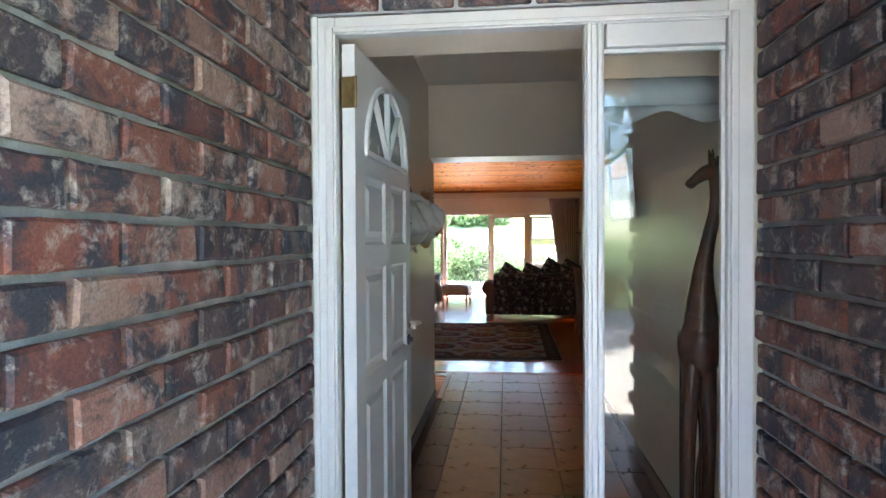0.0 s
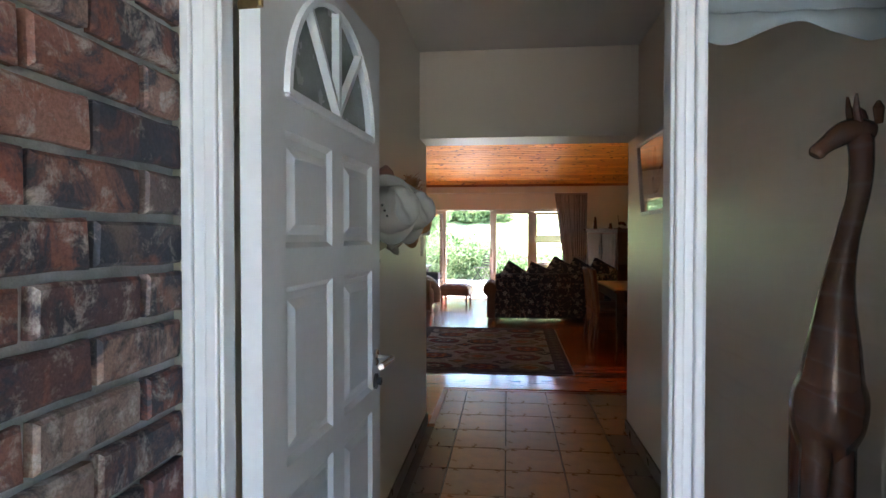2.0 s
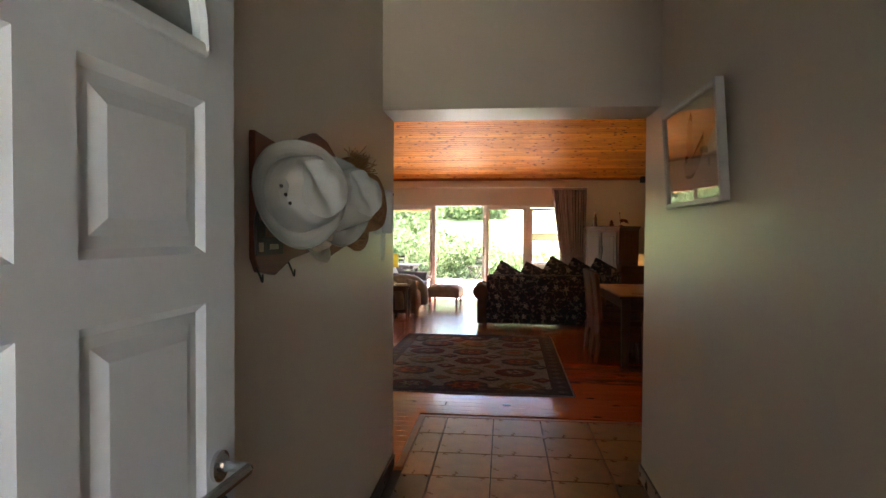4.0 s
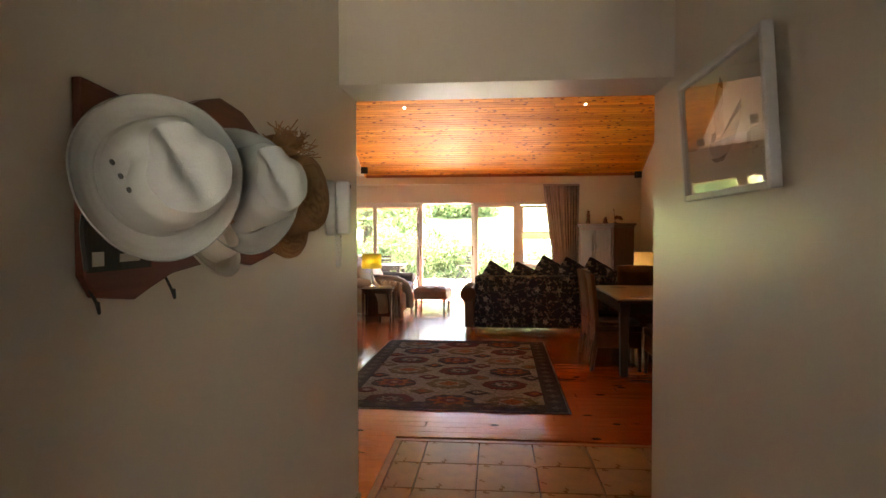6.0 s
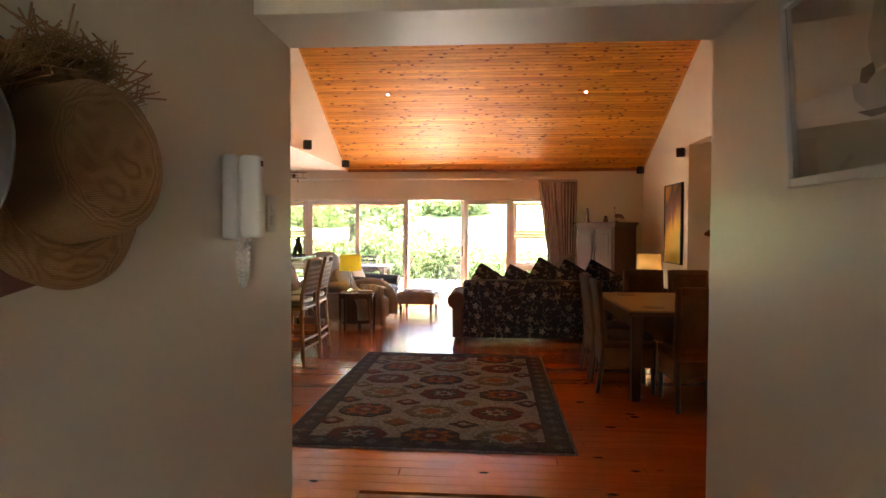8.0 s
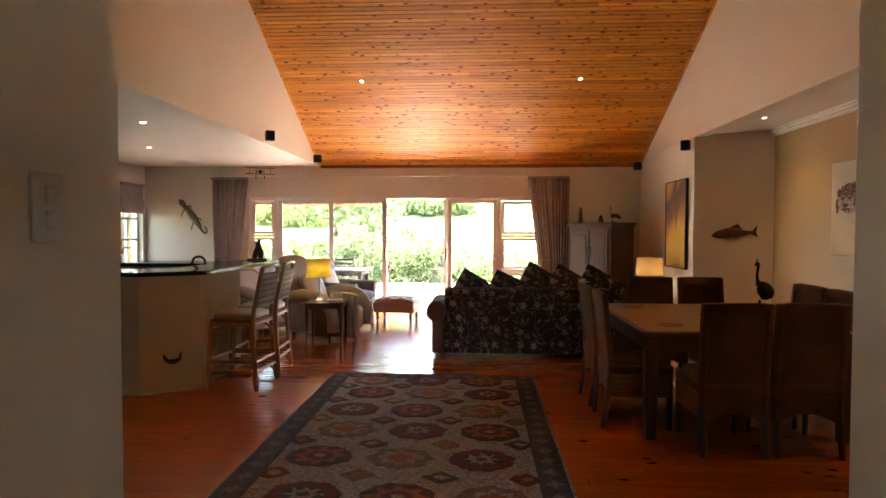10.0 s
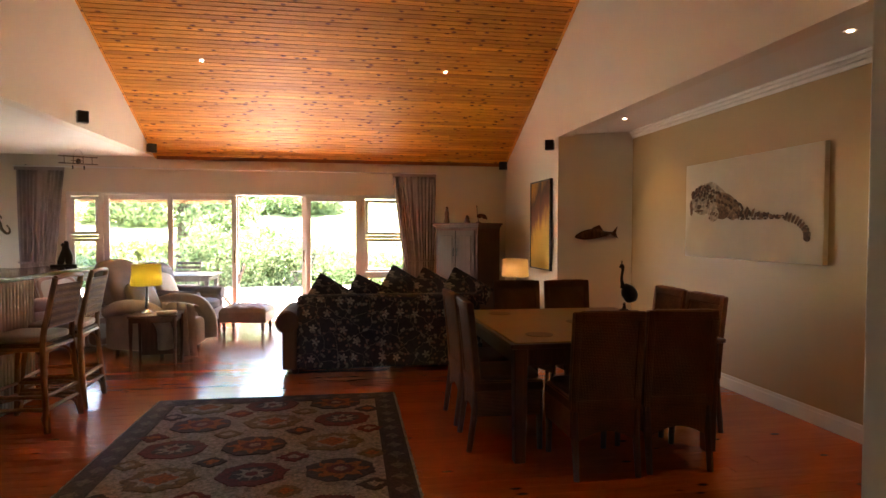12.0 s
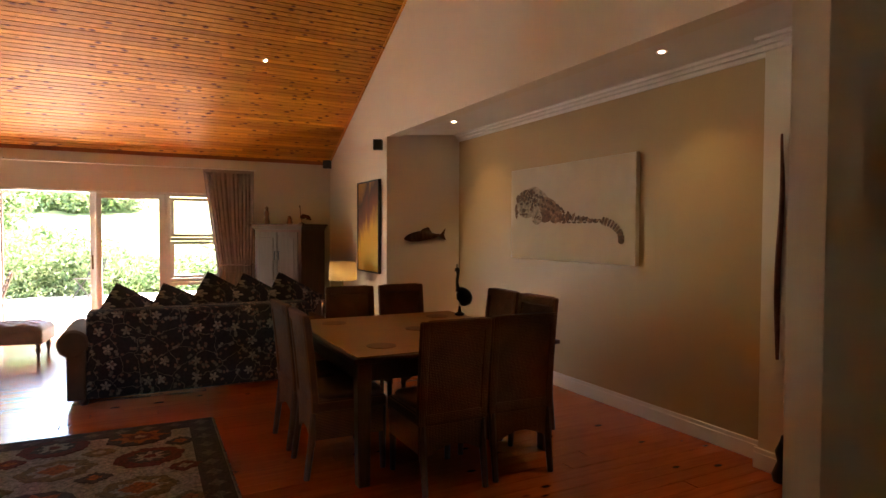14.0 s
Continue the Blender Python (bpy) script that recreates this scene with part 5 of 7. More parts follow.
M_BULB = material("lit_warm_bulb", glow_build((1.0, 0.80, 0.50), 2.6))
M_SPOT = material("lit_downlight_lens", glow_build((1.0, 0.85, 0.62), 5.0))
table_lamp(-1.85, 11.30, 0.55, M_SHADE_Y, 0.16, 0.23, 0.31, "lit table lamp with a yellow drum shade and a clear stem", True, M_CHROME)
lt = nest_table(pose(2.72, 12.45, 0), "dark wooden side table under the framed painting")
table_lamp(2.72, 12.45, 0.55, M_SHADE_C, 0.19, 0.25, 0.28, "lit table lamp with a cream drum shade", True, M_BRASS)

# ---- passage things ----
M_FELT = surface("white_felt", (0.40, 0.395, 0.365), 0.9, 0.06, 6, 200, 0.25)
M_STRAW = material("plaited_straw", weave_build((0.58, 0.34, 0.16), (0.42, 0.22, 0.10), 800))
M_CARVED = wood("polished_carved_wood", (0.16, 0.065, 0.028), (0.06, 0.022, 0.012), 0.25, 2, 1.6, coat=0.4)
M_REDBOARD = wood("red_brown_board", (0.19, 0.05, 0.026), (0.11, 0.026, 0.014), 0.4, 1, 1.0)
M_MIRROR = surface("mirror_glass", (0.80, 0.82, 0.80), 0.1, 0.01, 2, 20, 0.0, metal=1.0)
M_MIRROR.node_tree.nodes["Principled BSDF"].inputs["Roughness"].default_value = 0.02
for _l in [l for l in M_MIRROR.node_tree.links if l.to_socket.name == "Roughness"]:
    M_MIRROR.node_tree.links.remove(_l)
M_BLINDCLOTH = surface("grey_blue_blind_cloth", (0.36, 0.42, 0.45), 0.85, 0.08, 5, 240, 0.25)
M_PLASTIC = surface("white_plastic", (0.66, 0.66, 0.64), 0.4, 0.04, 8, 90, 0.05)
M_BRONZE = surface("dark_bronze", (0.035, 0.03, 0.026), 0.35, 0.3, 14, 120, 0.3, metal=0.4)
M_CANVAS = surface("off_white_canvas", (0.66, 0.59, 0.46), 0.85, 0.05, 4, 300, 0.3)
M_SEPIA = surface("sepia_paint", (0.21, 0.12, 0.07), 0.8, 0.6, 45, 220, 0.2)


def hat(m, rx, ry, crown, mt, label, crease=0.5, curl=0.012, name="hat", flat=False):
    """Crown looks along +z; brim in the xy plane."""
    ob = thing(name, m, label, "hat", "hats on the rack")
    bm = bmesh.new()
    nu, rings = 72, []
    prof = [(1.0, 0.012), (0.97, 0.006), (0.85, 0.0), (0.76, 0.0), (0.68, 0.004), (0.645, 0.03), (0.625, 0.4), (0.59, 0.75), (0.50, 0.95), (0.30, 1.0), (0.12, 0.98), (0.01, 0.97)]
    if flat:
        prof = [(1.0, -0.02), (0.97, -0.012), (0.85, 0.0), (0.72, 0.006), (0.66, 0.012), (0.635, 0.06), (0.625, 0.45), (0.61, 0.80), (0.57, 0.94), (0.50, 0.985), (0.44, 0.95), (0.25, 0.955), (0.01, 0.96)]
    fine = []
    for (ra, ha), (rb, hb) in zip(prof, prof[1:]):
        fine += [(ra + (rb - ra) * q / 4, ha + (hb - ha) * q / 4) for q in range(4)]
    for r, h in fine + [prof[-1]]:
        ring = []
        for k in range(nu):
            a = 2 * math.pi * k / nu
            x, y = r * rx * math.cos(a), r * ry * math.sin(a)
            z = h * crown if h > 0.02 else h
            if r > 0.6:
                z += curl * (math.cos(a) ** 2) * ((r - 0.6) / 0.4) ** 1.5 * 2 - 0.3 * curl * math.sin(a) ** 2
            if h > 0.5 and not flat:
                dent = math.exp(-(x / (0.16 * rx)) ** 2) * (0.35 + 0.65 * (y / (0.5 * ry) + 1) / 2)
                z -= crease * crown * dent * 0.8 * (h - 0.4)
                pinch = math.exp(-((y / ry - 0.28) / 0.16) ** 2)
                x *= 1 - 0.3 * pinch
            ring.append(bm.verts.new((x + 0.002 * noise.noise((a * 2, r * 9, 1)), y, z + 0.003 * noise.noise((x * 30, y * 30, 4)))))
        rings.append(ring)
    for a, b in zip(rings, rings[1:]):
        for k in range(nu):
            bm.faces.new((a[k], a[(k + 1) % nu], b[(k + 1) % nu], b[k]))
    bm.faces.new(rings[-1])
    b = part("felt", bm, mt, ob, smooth=True)
    mo = b.modifiers.new("thickness", "SOLIDIFY")
    mo.thickness = 0.003
    return ob


def hats():
    rack = thing("hat_rack", pose(LX, 3.24, 1.5), "red-brown wooden hat rack with a printed panel and iron hooks", "coat rack")
    pts = [(-0.39, -0.14), (-0.36, -0.18), (-0.25, -0.195), (-0.12, -0.15), (0.1, -0.13), (0.3, -0.16), (0.55, -0.12), (0.56, 0.05), (0.50, 0.13), (0.38, 0.215), (0.25, 0.262), (0.12, 0.272), (0.02, 0.245), (-0.10, 0.195), (-0.22, 0.178), (-0.39, 0.195)]
    made = prism(pts, 0.0, 0.018, 0.003)
    for v in made.verts:
        v.co = Vector((v.co.z + 0.001, v.co.x, v.co.y))
    part("board", made, M_REDBOARD, rack)
    part("print", box(0.019, -0.385, -0.135, 0.022, -0.20, 0.02), M_BRONZE, rack, "dark printed picture")
    for y0, z0, y1, z1, mt in ((-0.375, -0.125, -0.345, -0.10, M_CREAMCLOTH), (-0.33, -0.085, -0.25, -0.06, M_MIDWOOD), (-0.30, -0.12, -0.24, -0.105, M_CREAMCLOTH), (-0.37, -0.04, -0.29, -0.025, M_MIDWOOD), (-0.24, -0.05, -0.215, -0.01, M_CREAMCLOTH)):
        part("printed_bar", box(0.022, y0, z0, 0.0235, y1, z1), mt, rack)
    part("panel_edge", tube(arc([(0.024, -0.20, 0.03), (0.024, -0.33, 0.03), (0.024, -0.395, -0.04), (0.024, -0.39, -0.13)], 5), 0.006, 6), M_BLACK, rack, "dark bent panel edge")
    for y in (-0.30, -0.02, 0.24, 0.48):
        part("hook", tube(arc([(0.018, y, -0.06), (0.07, y, -0.10), (0.09, y, -0.06), (0.085, y, -0.03)], 4), 0.005, 6), M_BLACK, rack)
    for y in (-0.37, -0.13):
        part("hook", tube(arc([(0.01, y, -0.16), (0.02, y + 0.008, -0.19), (0.03, y, -0.205), (0.035, y - 0.01, -0.185)], 4), 0.003, 6), M_BLACK, rack)
    h1 = hat(pose(LX + 0.105, 2.925, 1.53) @ pose(0, 0, 0, 0, 0, -36) @ pose(0, 0, 0, 0, 84, 0) @ pose(0, 0, 0, 0, 0, 118), 0.152, 0.150, 0.125, M_FELT, "white felt cowboy hat with a creased crown on the rack")
    for k in range(3):
        part("eyelet", lathe([(0.005, 0), (0.005, 0.002)], 8), M_BLACK, h1, at=pose(-0.0905, 0.005 + 0.024 * k, 0.088, 0, -78))
    h2 = hat(pose(LX + 0.105, 3.275, 1.53) @ pose(0, 0, 0, 0, 0, -30) @ pose(0, 0, 0, 0, 80, 0) @ pose(0, 0, 0, 0, 0, 115), 0.152, 0.150, 0.155, M_FELT, "white felt hat with dark eyelets hanging on the rack", 0.35)
    for k in range(3):
        part("eyelet", lathe([(0.005, 0), (0.005, 0.002)], 8), M_BLACK, h2, at=pose(-0.0955, 0.0 + 0.022 * k, 0.08, 0, -80))
    part("label", box(-0.096, -0.05, 0.015, -0.086, -0.02, 0.04), M_MIDWOOD, h2, "small brown leather label")
    h3 = hat(pose(LX + 0.08, 3.63, 1.54) @ pose(0, 0, 0, 0, 0, -14) @ pose(0, 0, 0, 0, 84, 0), 0.185, 0.165, 0.105, M_STRAW, "natural straw hat with a frayed brim on the rack", 0.2, flat=True)
    rng = random.Random(8)
    bm = bmesh.new()
    for k in range(120):
        a = rng.uniform(-0.9, 0.9)
        y, z = 3.64 + 0.15 * math.sin(a), 1.545 + 0.135 * math.cos(a)
        tube([(LX + 0.06, y, z), (LX + 0.07 + rng.uniform(0, 0.05), y + rng.uniform(-0.04, 0.05), z + rng.uniform(0.02, 0.05)), (LX + 0.06 + rng.uniform(0, 0.09), y + rng.uniform(-0.07, 0.08), z + rng.uniform(0.03, 0.08))], 0.0016, 4, bm=bm)
    fr_ = part("frayed_straw", bm, M_STRAW, None, kind="stuff")
    fr_.parent = h3
    fr_.matrix_parent_inverse = h3.matrix_basis.inverted()
    h4 = hat(pose(LX + 0.045, 3.24, 1.445) @ pose(0, 0, 0, 0, 84, 0), 0.12, 0.13, 0.06, M_CREAMCLOTH, "cream cloth cap behind the white hats", 0.1)


hats()


def intercom():
    ob = thing("intercom_phone", pose(LX, 4.375, 1.535) @ Matrix.Diagonal((1.45, 0.8, 1, 1)), "white wall intercom handset with a coiled cord", "phone")
    part("base", box(0.001, -0.055, -0.115, 0.028, 0.055, 0.115, 0.008), M_PLASTIC, ob)
    hb = box(0.032, -0.03, -0.11, 0.055, 0.028, 0.115, 0.011, 3)
    for v in hb.verts:
        if abs(v.co.z) > 0.07:
            v.co.x += 0.012 if v.co.x > 0.045 else -0.004
    part("handset", hb, M_PLASTIC, ob, smooth=True)
    part("grille", box(0.066, -0.012, 0.085, 0.0675, 0.012, 0.10), M_BLACK, ob)
    pts = []
    for k in range(90):
        t = k / 89
        y = 0.036 * math.cos(t * math.pi) + 0.004 * math.cos(k * 1.6)
        pts.append((0.03 + 0.004 * math.sin(k * 1.6), y, -0.115 - 0.13 * math.sin(t * math.pi)))
    part("cord", tube(pts, 0.0035, 5), M_PLASTIC, ob)
    sw = thing("light_switch", pose(LX, 4.685, 1.50), "white double light switch plate", "switch")
    part("plate", box(0.001, -0.037, -0.06, 0.010, 0.037, 0.06, 0.004), M_PLASTIC, sw)
    for z in (-0.022, 0.022):
        part("rocker", box(0.009, -0.012, z - 0.016, 0.014, 0.012, z + 0.016, 0.003), M_PLASTIC, sw)


intercom()


M_PAPER = surface("cream_print_paper", (0.60, 0.53, 0.43), 0.8, 0.05, 5, 120, 0.05)
M_WASH = surface("pale_sepia_wash", (0.46, 0.38, 0.29), 0.8, 0.25, 14, 90, 0.05)
M_SEPIA_INK = surface("dark_sepia_ink", (0.13, 0.085, 0.055), 0.8, 0.3, 30, 120, 0.05)


def framed_print():
    ob = thing("framed_print", pose(RX - 0.008, 3.93, 1.552, 0, -4.0, 0), "white framed sepia bowl drawing under glass, tilted on the wall", "picture")
    W, H, d, f = 0.73, 0.445, 0.035, 0.022
    for a in ((-W / 2, 0, -W / 2 + f, H), (W / 2 - f, 0, W / 2, H), (-W / 2 + f, 0, W / 2 - f, f), (-W / 2 + f, H - f, W / 2 - f, H)):
        part("frame", box(-d, a[0], a[1], -0.001, a[2], a[3], 0.004), M_PLASTIC, ob)
    part("paper", box(-0.010, -W / 2 + f, f, -0.004, W / 2 - f, H - f), M_PAPER, ob)

    def drawn(name, pts, depth, mt, label=""):
        bm = prism([(W / 2 - f - u * (W - 2 * f), f + v * (H - 2 * f)) for u, v in pts], 0.0, 0.0006)
        for v in bm.verts:
            v.co = Vector((-0.0105 - depth - v.co.z, v.co.x, v.co.y))
        part(name, bm, mt, ob, label)

    bowl = [(0.73, 0.64), (0.71, 0.50), (0.62, 0.34), (0.50, 0.25), (0.40, 0.25), (0.33, 0.34), (0.32, 0.42), (0.48, 0.44), (0.62, 0.54)]
    drawn("bowl_drawing", bowl, 0.0, M_WASH, "sepia drawn bowl")
    drawn("bowl_foot", [(0.56, 0.29), (0.50, 0.235), (0.40, 0.235), (0.34, 0.28), (0.45, 0.265)], 0.001, M_SEPIA_INK)
    drawn("bowl_rim", [(0.735, 0.65), (0.72, 0.58), (0.60, 0.50), (0.50, 0.43), (0.60, 0.535)], 0.001, M_SEPIA_INK)
    drawn("stalk_drawing", [(0.42, 0.45), (0.40, 0.60), (0.44, 0.78), (0.52, 0.90), (0.54, 0.84), (0.52, 0.62), (0.53, 0.47)], 0.0, M_WASH)
    drawn("stalk_tip", [(0.46, 0.80), (0.52, 0.91), (0.545, 0.85), (0.54, 0.80), (0.50, 0.84)], 0.001, M_SEPIA_INK)
    drawn("seed", [(0.36, 0.42), (0.37, 0.48), (0.42, 0.49), (0.43, 0.44), (0.39, 0.40)], 0.001, M_SEPIA_INK)
    drawn("seal", [(0.77, 0.30), (0.81, 0.31), (0.81, 0.39), (0.77, 0.38)], 0.001, M_WASH)
    g = part("glass", box(-0.024, -W / 2 + f, f, -0.021, W / 2 - f, H - f), M_GLASS, ob)
    g.visible_shadow = False


framed_print()


def giraffe():
    bm = bmesh.new()
    tube(arc([(0.735, 2.13, 1.665), (0.742, 2.13, 1.60), (0.738, 2.13, 1.52), (0.715, 2.13, 1.42), (0.695, 2.13, 1.30), (0.688, 2.13, 1.18), (0.688, 2.14, 1.08)], 4), [0.02, 0.024, 0.027, 0.026, 0.025, 0.025, 0.024, 0.024, 0.023, 0.023, 0.023, 0.024, 0.024, 0.026, 0.028, 0.031, 0.035, 0.039, 0.043, 0.048, 0.053, 0.057, 0.06, 0.064, 0.066], 14, bm=bm)
    tube(arc([(0.688, 2.14, 1.10), (0.69, 2.15, 1.03), (0.692, 2.17, 0.95), (0.692, 2.18, 0.86)], 5), [0.062, 0.068, 0.073, 0.077, 0.079, 0.08, 0.08, 0.079, 0.077, 0.073, 0.068, 0.062, 0.055, 0.047, 0.04, 0.032], 16, bm=bm)
    tube(arc([(0.765, 2.13, 1.655), (0.715, 2.13, 1.655), (0.685, 2.13, 1.638), (0.655, 2.13, 1.615), (0.642, 2.13, 1.60)], 3), [0.02, 0.026, 0.028, 0.028, 0.027, 0.026, 0.024, 0.021, 0.019, 0.018, 0.019, 0.018, 0.013], 12, bm=bm)
    for dy in (-0.014, 0.014):
        tube([(0.728, 2.13 + dy, 1.67), (0.722, 2.13 + dy, 1.70), (0.720, 2.13 + dy * 1.3, 1.735)], [0.009, 0.008, 0.003], 8, bm=bm)
        tube([(0.765, 2.13 + dy * 1.6, 1.668), (0.757, 2.13 + dy * 2.4, 1.70), (0.755, 2.13 + dy * 2.6, 1.715)], [0.008, 0.012, 0.003], 8, bm=bm)
    for x, y in ((0.648, 2.14), (0.660, 2.215), (0.722, 2.15), (0.732, 2.22)):
        tube(arc([(x + (0.692 - x) * 0.35, y, 0.97), (x, y, 0.70), (x - 0.004, y, 0.35), (x + 0.002, y, 0.06), (x, y, 0.03)], 4), [0.036, 0.034, 0.031, 0.028, 0.026, 0.024, 0.022, 0.021, 0.02, 0.019, 0.018, 0.018, 0.018, 0.02, 0.024, 0.026, 0.026], 10, bm=bm)
    prism([(0.60, 2.09), (0.78, 2.09), (0.78, 2.26), (0.60, 2.26)], 0.001, 0.035, 0.008, bm=bm)
    tagged(part("giraffe_statue", bm, M_CARVED, None, smooth=True, at=pose(0.083, -0.23, 0)), "tall polished carved wooden giraffe standing behind the side light", "statue")
    bm = bmesh.new()
    tube(arc([(0.84, 2.34, 0.001), (0.83, 2.34, 0.3), (0.835, 2.34, 0.6), (0.85, 2.34, 0.9)], 4), [0.03, 0.028, 0.026, 0.026, 0.032, 0.036, 0.036, 0.03, 0.022, 0.016, 0.012, 0.010, 0.008], 10, bm=bm)
    tagged(part("giraffe_statue", bm, M_CARVED, None, smooth=True, at=pose(0.02, -0.23, 0)), "slim dark carved wooden figure behind the tall giraffe", "statue")


giraffe()
bl = thing("side_light_blind", pose(0.048, -0.23, 0), "grey-blue cloth blind with a wavy hem behind the side light", "blind")
bm = bmesh.new()
n = 40
for r0, r1, dy in ((0.0, 0.045, 0.0), (0.045, 0.16, -0.006)):
    lo, hi = [], []
    for k in range(n + 1):
        u = k / n
        x = 0.305 + 0.43 * u
        wave = 0.02 * math.cos(2 * math.pi * 1.6 * u + 0.7)
        lo.append(bm.verts.new((x, 1.93 + dy + 0.004 * math.sin(u * 30), 1.815 + wave + (0.0 if r0 == 0.0 else 0.04 - wave))))
        hi.append(bm.verts.new((x, 1.93 + dy + 0.004 * math.sin(u * 30), (1.86 if r0 == 0.0 else 1.945))))
    for a, b, c, d in zip(lo, lo[1:], hi[1:], hi):
        bm.faces.new((a, b, c, d))
c = part("cloth", bm, M_BLINDCLOTH, bl, smooth=True)
c.modifiers.new("thickness", "SOLIDIFY").thickness = 0.004
part("batten", box(0.302, 1.915, 1.945, 0.738, 1.94, 2.035, 0.004), M_CREAMCLOTH, bl, "pale heading")

# ---- pictures and wall ornaments ----
def framed_canvas(name, m, w, h, d, mt, label, edge=None):
    """Lies in the local xz plane, front towards -y, bottom at z = 0."""
    ob = thing(name, m, label, "picture")
    part("canvas", box(-w / 2 + 0.008, -d, 0.008, w / 2 - 0.008, -0.002, h - 0.008, 0.003), mt, ob)
    if edge:
        for a in ((-w / 2, 0, -w / 2 + 0.018, h), (w / 2 - 0.018, 0, w / 2, h), (-w / 2 + 0.018, 0, w / 2 - 0.018, 0.018), (-w / 2 + 0.018, h - 0.018, w / 2 - 0.018, h)):
            part("frame", box(a[0], -d - 0.012, a[1], a[2], -0.001, a[3], 0.003), edge, ob)
    return ob


def abstract_build(nt, nodes, links, b):
    vec = coords(nt, (1.0, 1.0, 0.35))
    n = noise_at(nt, vec, 3.2, 5.0, 0.6, 1.0)
    sp = nodes.new("ShaderNodeSeparateXYZ")
    links.new(coords(nt), sp.inputs[0])
    k = calc(nt, "ADD", calc(nt, "MULTIPLY", sp.outputs[2], 0.55), calc(nt, "MULTIPLY", n, 0.55))
    k = calc(nt, "ADD", k, calc(nt, "MULTIPLY", sp.outputs[0], -0.25))
    links.new(ramp(nt, k, [(0.30, (0.55, 0.36, 0.03)), (0.55, (0.58, 0.33, 0.02)), (0.68, (0.16, 0.04, 0.015)), (0.85, (0.05, 0.02, 0.015)), (1.0, (0.4, 0.19, 0.03))]), b.inputs["Base Color"])
    b.inputs["Roughness"].default_value = 0.5
    bump(nt, n, 0.3, 0.004, b)


def kpic_build(nt, nodes, links, b):
    n = noise_at(nt, coords(nt, (1, 1, 0.4)), 6.0, 5.0, 0.6, 0.5)
    links.new(ramp(nt, n, [(0.3, (0.05, 0.06, 0.05)), (0.5, (0.22, 0.26, 0.24)), (0.7, (0.42, 0.43, 0.36))]), b.inputs["Base Color"])
    b.inputs["Roughness"].default_value = 0.5


M_ABSTRACT = material("yellow_abstract_paint", abstract_build)
M_KPIC = material("grey_green_landscape_paint", kpic_build)
framed_canvas("framed_painting", pose(GX1 - 0.005, 12.28, 0.94, 0, 0, -90), 0.84, 1.24, 0.03, M_ABSTRACT, "tall yellow and brown abstract painting in a black frame", M_BLACK)
framed_canvas("kitchen_painting", pose(KX, 12.77, 1.72, 0, 0, 90), 0.62, 0.40, 0.04, M_KPIC, "grey-green landscape canvas on the kitchen wall")
leo = framed_canvas("canvas_painting", pose(NX, 9.08, 1.215, 0, 0, -90), 1.82, 0.945, 0.045, M_CANVAS, "wide off-white canvas with a loose sepia spotted shape")
rng = random.Random(12)


def blot(cx, cz, rx, rz, rot, k, layer, mt, wob=0.22):
    pts = []
    for i in range(22):
        a = 2 * math.pi * i / 22
        r = 1 + wob * noise.noise((math.cos(a) * 1.9 + k, math.sin(a) * 1.9, k))
        x, z = rx * r * math.cos(a), rz * r * math.sin(a)
        pts.append((cx + x * math.cos(rot) - z * math.sin(rot), cz + x * math.sin(rot) + z * math.cos(rot)))
    made = prism(pts, 0.0, 0.0006 + 0.0006 * layer)
    for v in made.verts:
        v.co = Vector((v.co.x, -0.0452 - v.co.z, v.co.y))
    part("brush_mark", made, mt, leo)


M_SEPIA_PALE = surface("pale_sepia_paint", (0.52, 0.42, 0.30), 0.8, 0.55, 26, 220, 0.2)
M_SEPIA_MID = surface("mid_sepia_paint", (0.36, 0.23, 0.14), 0.8, 0.6, 30, 220, 0.2)
# lying body, head and paw
blot(-0.62, 0.56, 0.19, 0.135, 0.05, 3, 0, M_SEPIA_PALE, 0.12)
blot(-0.62, 0.66, 0.12, 0.06, 0.1, 4, 1, M_SEPIA_MID, 0.2)
blot(-0.40, 0.58, 0.24, 0.12, -0.55, 8, 1, M_SEPIA_PALE, 0.15)
blot(-0.22, 0.50, 0.20, 0.10, -0.50, 6, 2, M_SEPIA_MID, 0.2)
blot(-0.30, 0.435, 0.10, 0.06, 0.0, 7, 3, M_SEPIA, 0.25)
blot(-0.43, 0.425, 0.085, 0.07, 0.1, 9, 4, M_SEPIA_PALE, 0.12)
for ex, ez in ((-0.77, 0.64), (-0.53, 0.69)):
    blot(ex, ez, 0.035, 0.03, 0.4, 11, 5, M_SEPIA, 0.2)
for ex in (-0.71, -0.60):
    blot(ex, 0.575, 0.026, 0.014, 0.2, 12, 6, M_SEPIA_INK, 0.2)
blot(-0.665, 0.505, 0.035, 0.022, 0.0, 13, 6, M_SEPIA_INK, 0.2)
blot(-0.665, 0.465, 0.07, 0.012, 0.05, 14, 7, M_SEPIA, 0.4)
blot(-0.80, 0.50, 0.022, 0.075, 0.1, 15, 6, M_SEPIA, 0.4)
for k in range(46):
    a, q = k * 2.4, math.sqrt((k + 0.5) / 46)
    cx, cz = -0.60 + 0.19 * q * math.cos(a), 0.61 + 0.105 * q * math.sin(a)
    if cz > 0.59 or abs(cx + 0.66) > 0.10:
        blot(cx, cz, rng.uniform(0.010, 0.022), rng.uniform(0.007, 0.014), rng.uniform(0, 3), 20 + k, 8 + k % 9, M_SEPIA if k % 3 else M_SEPIA_INK, 0.4)
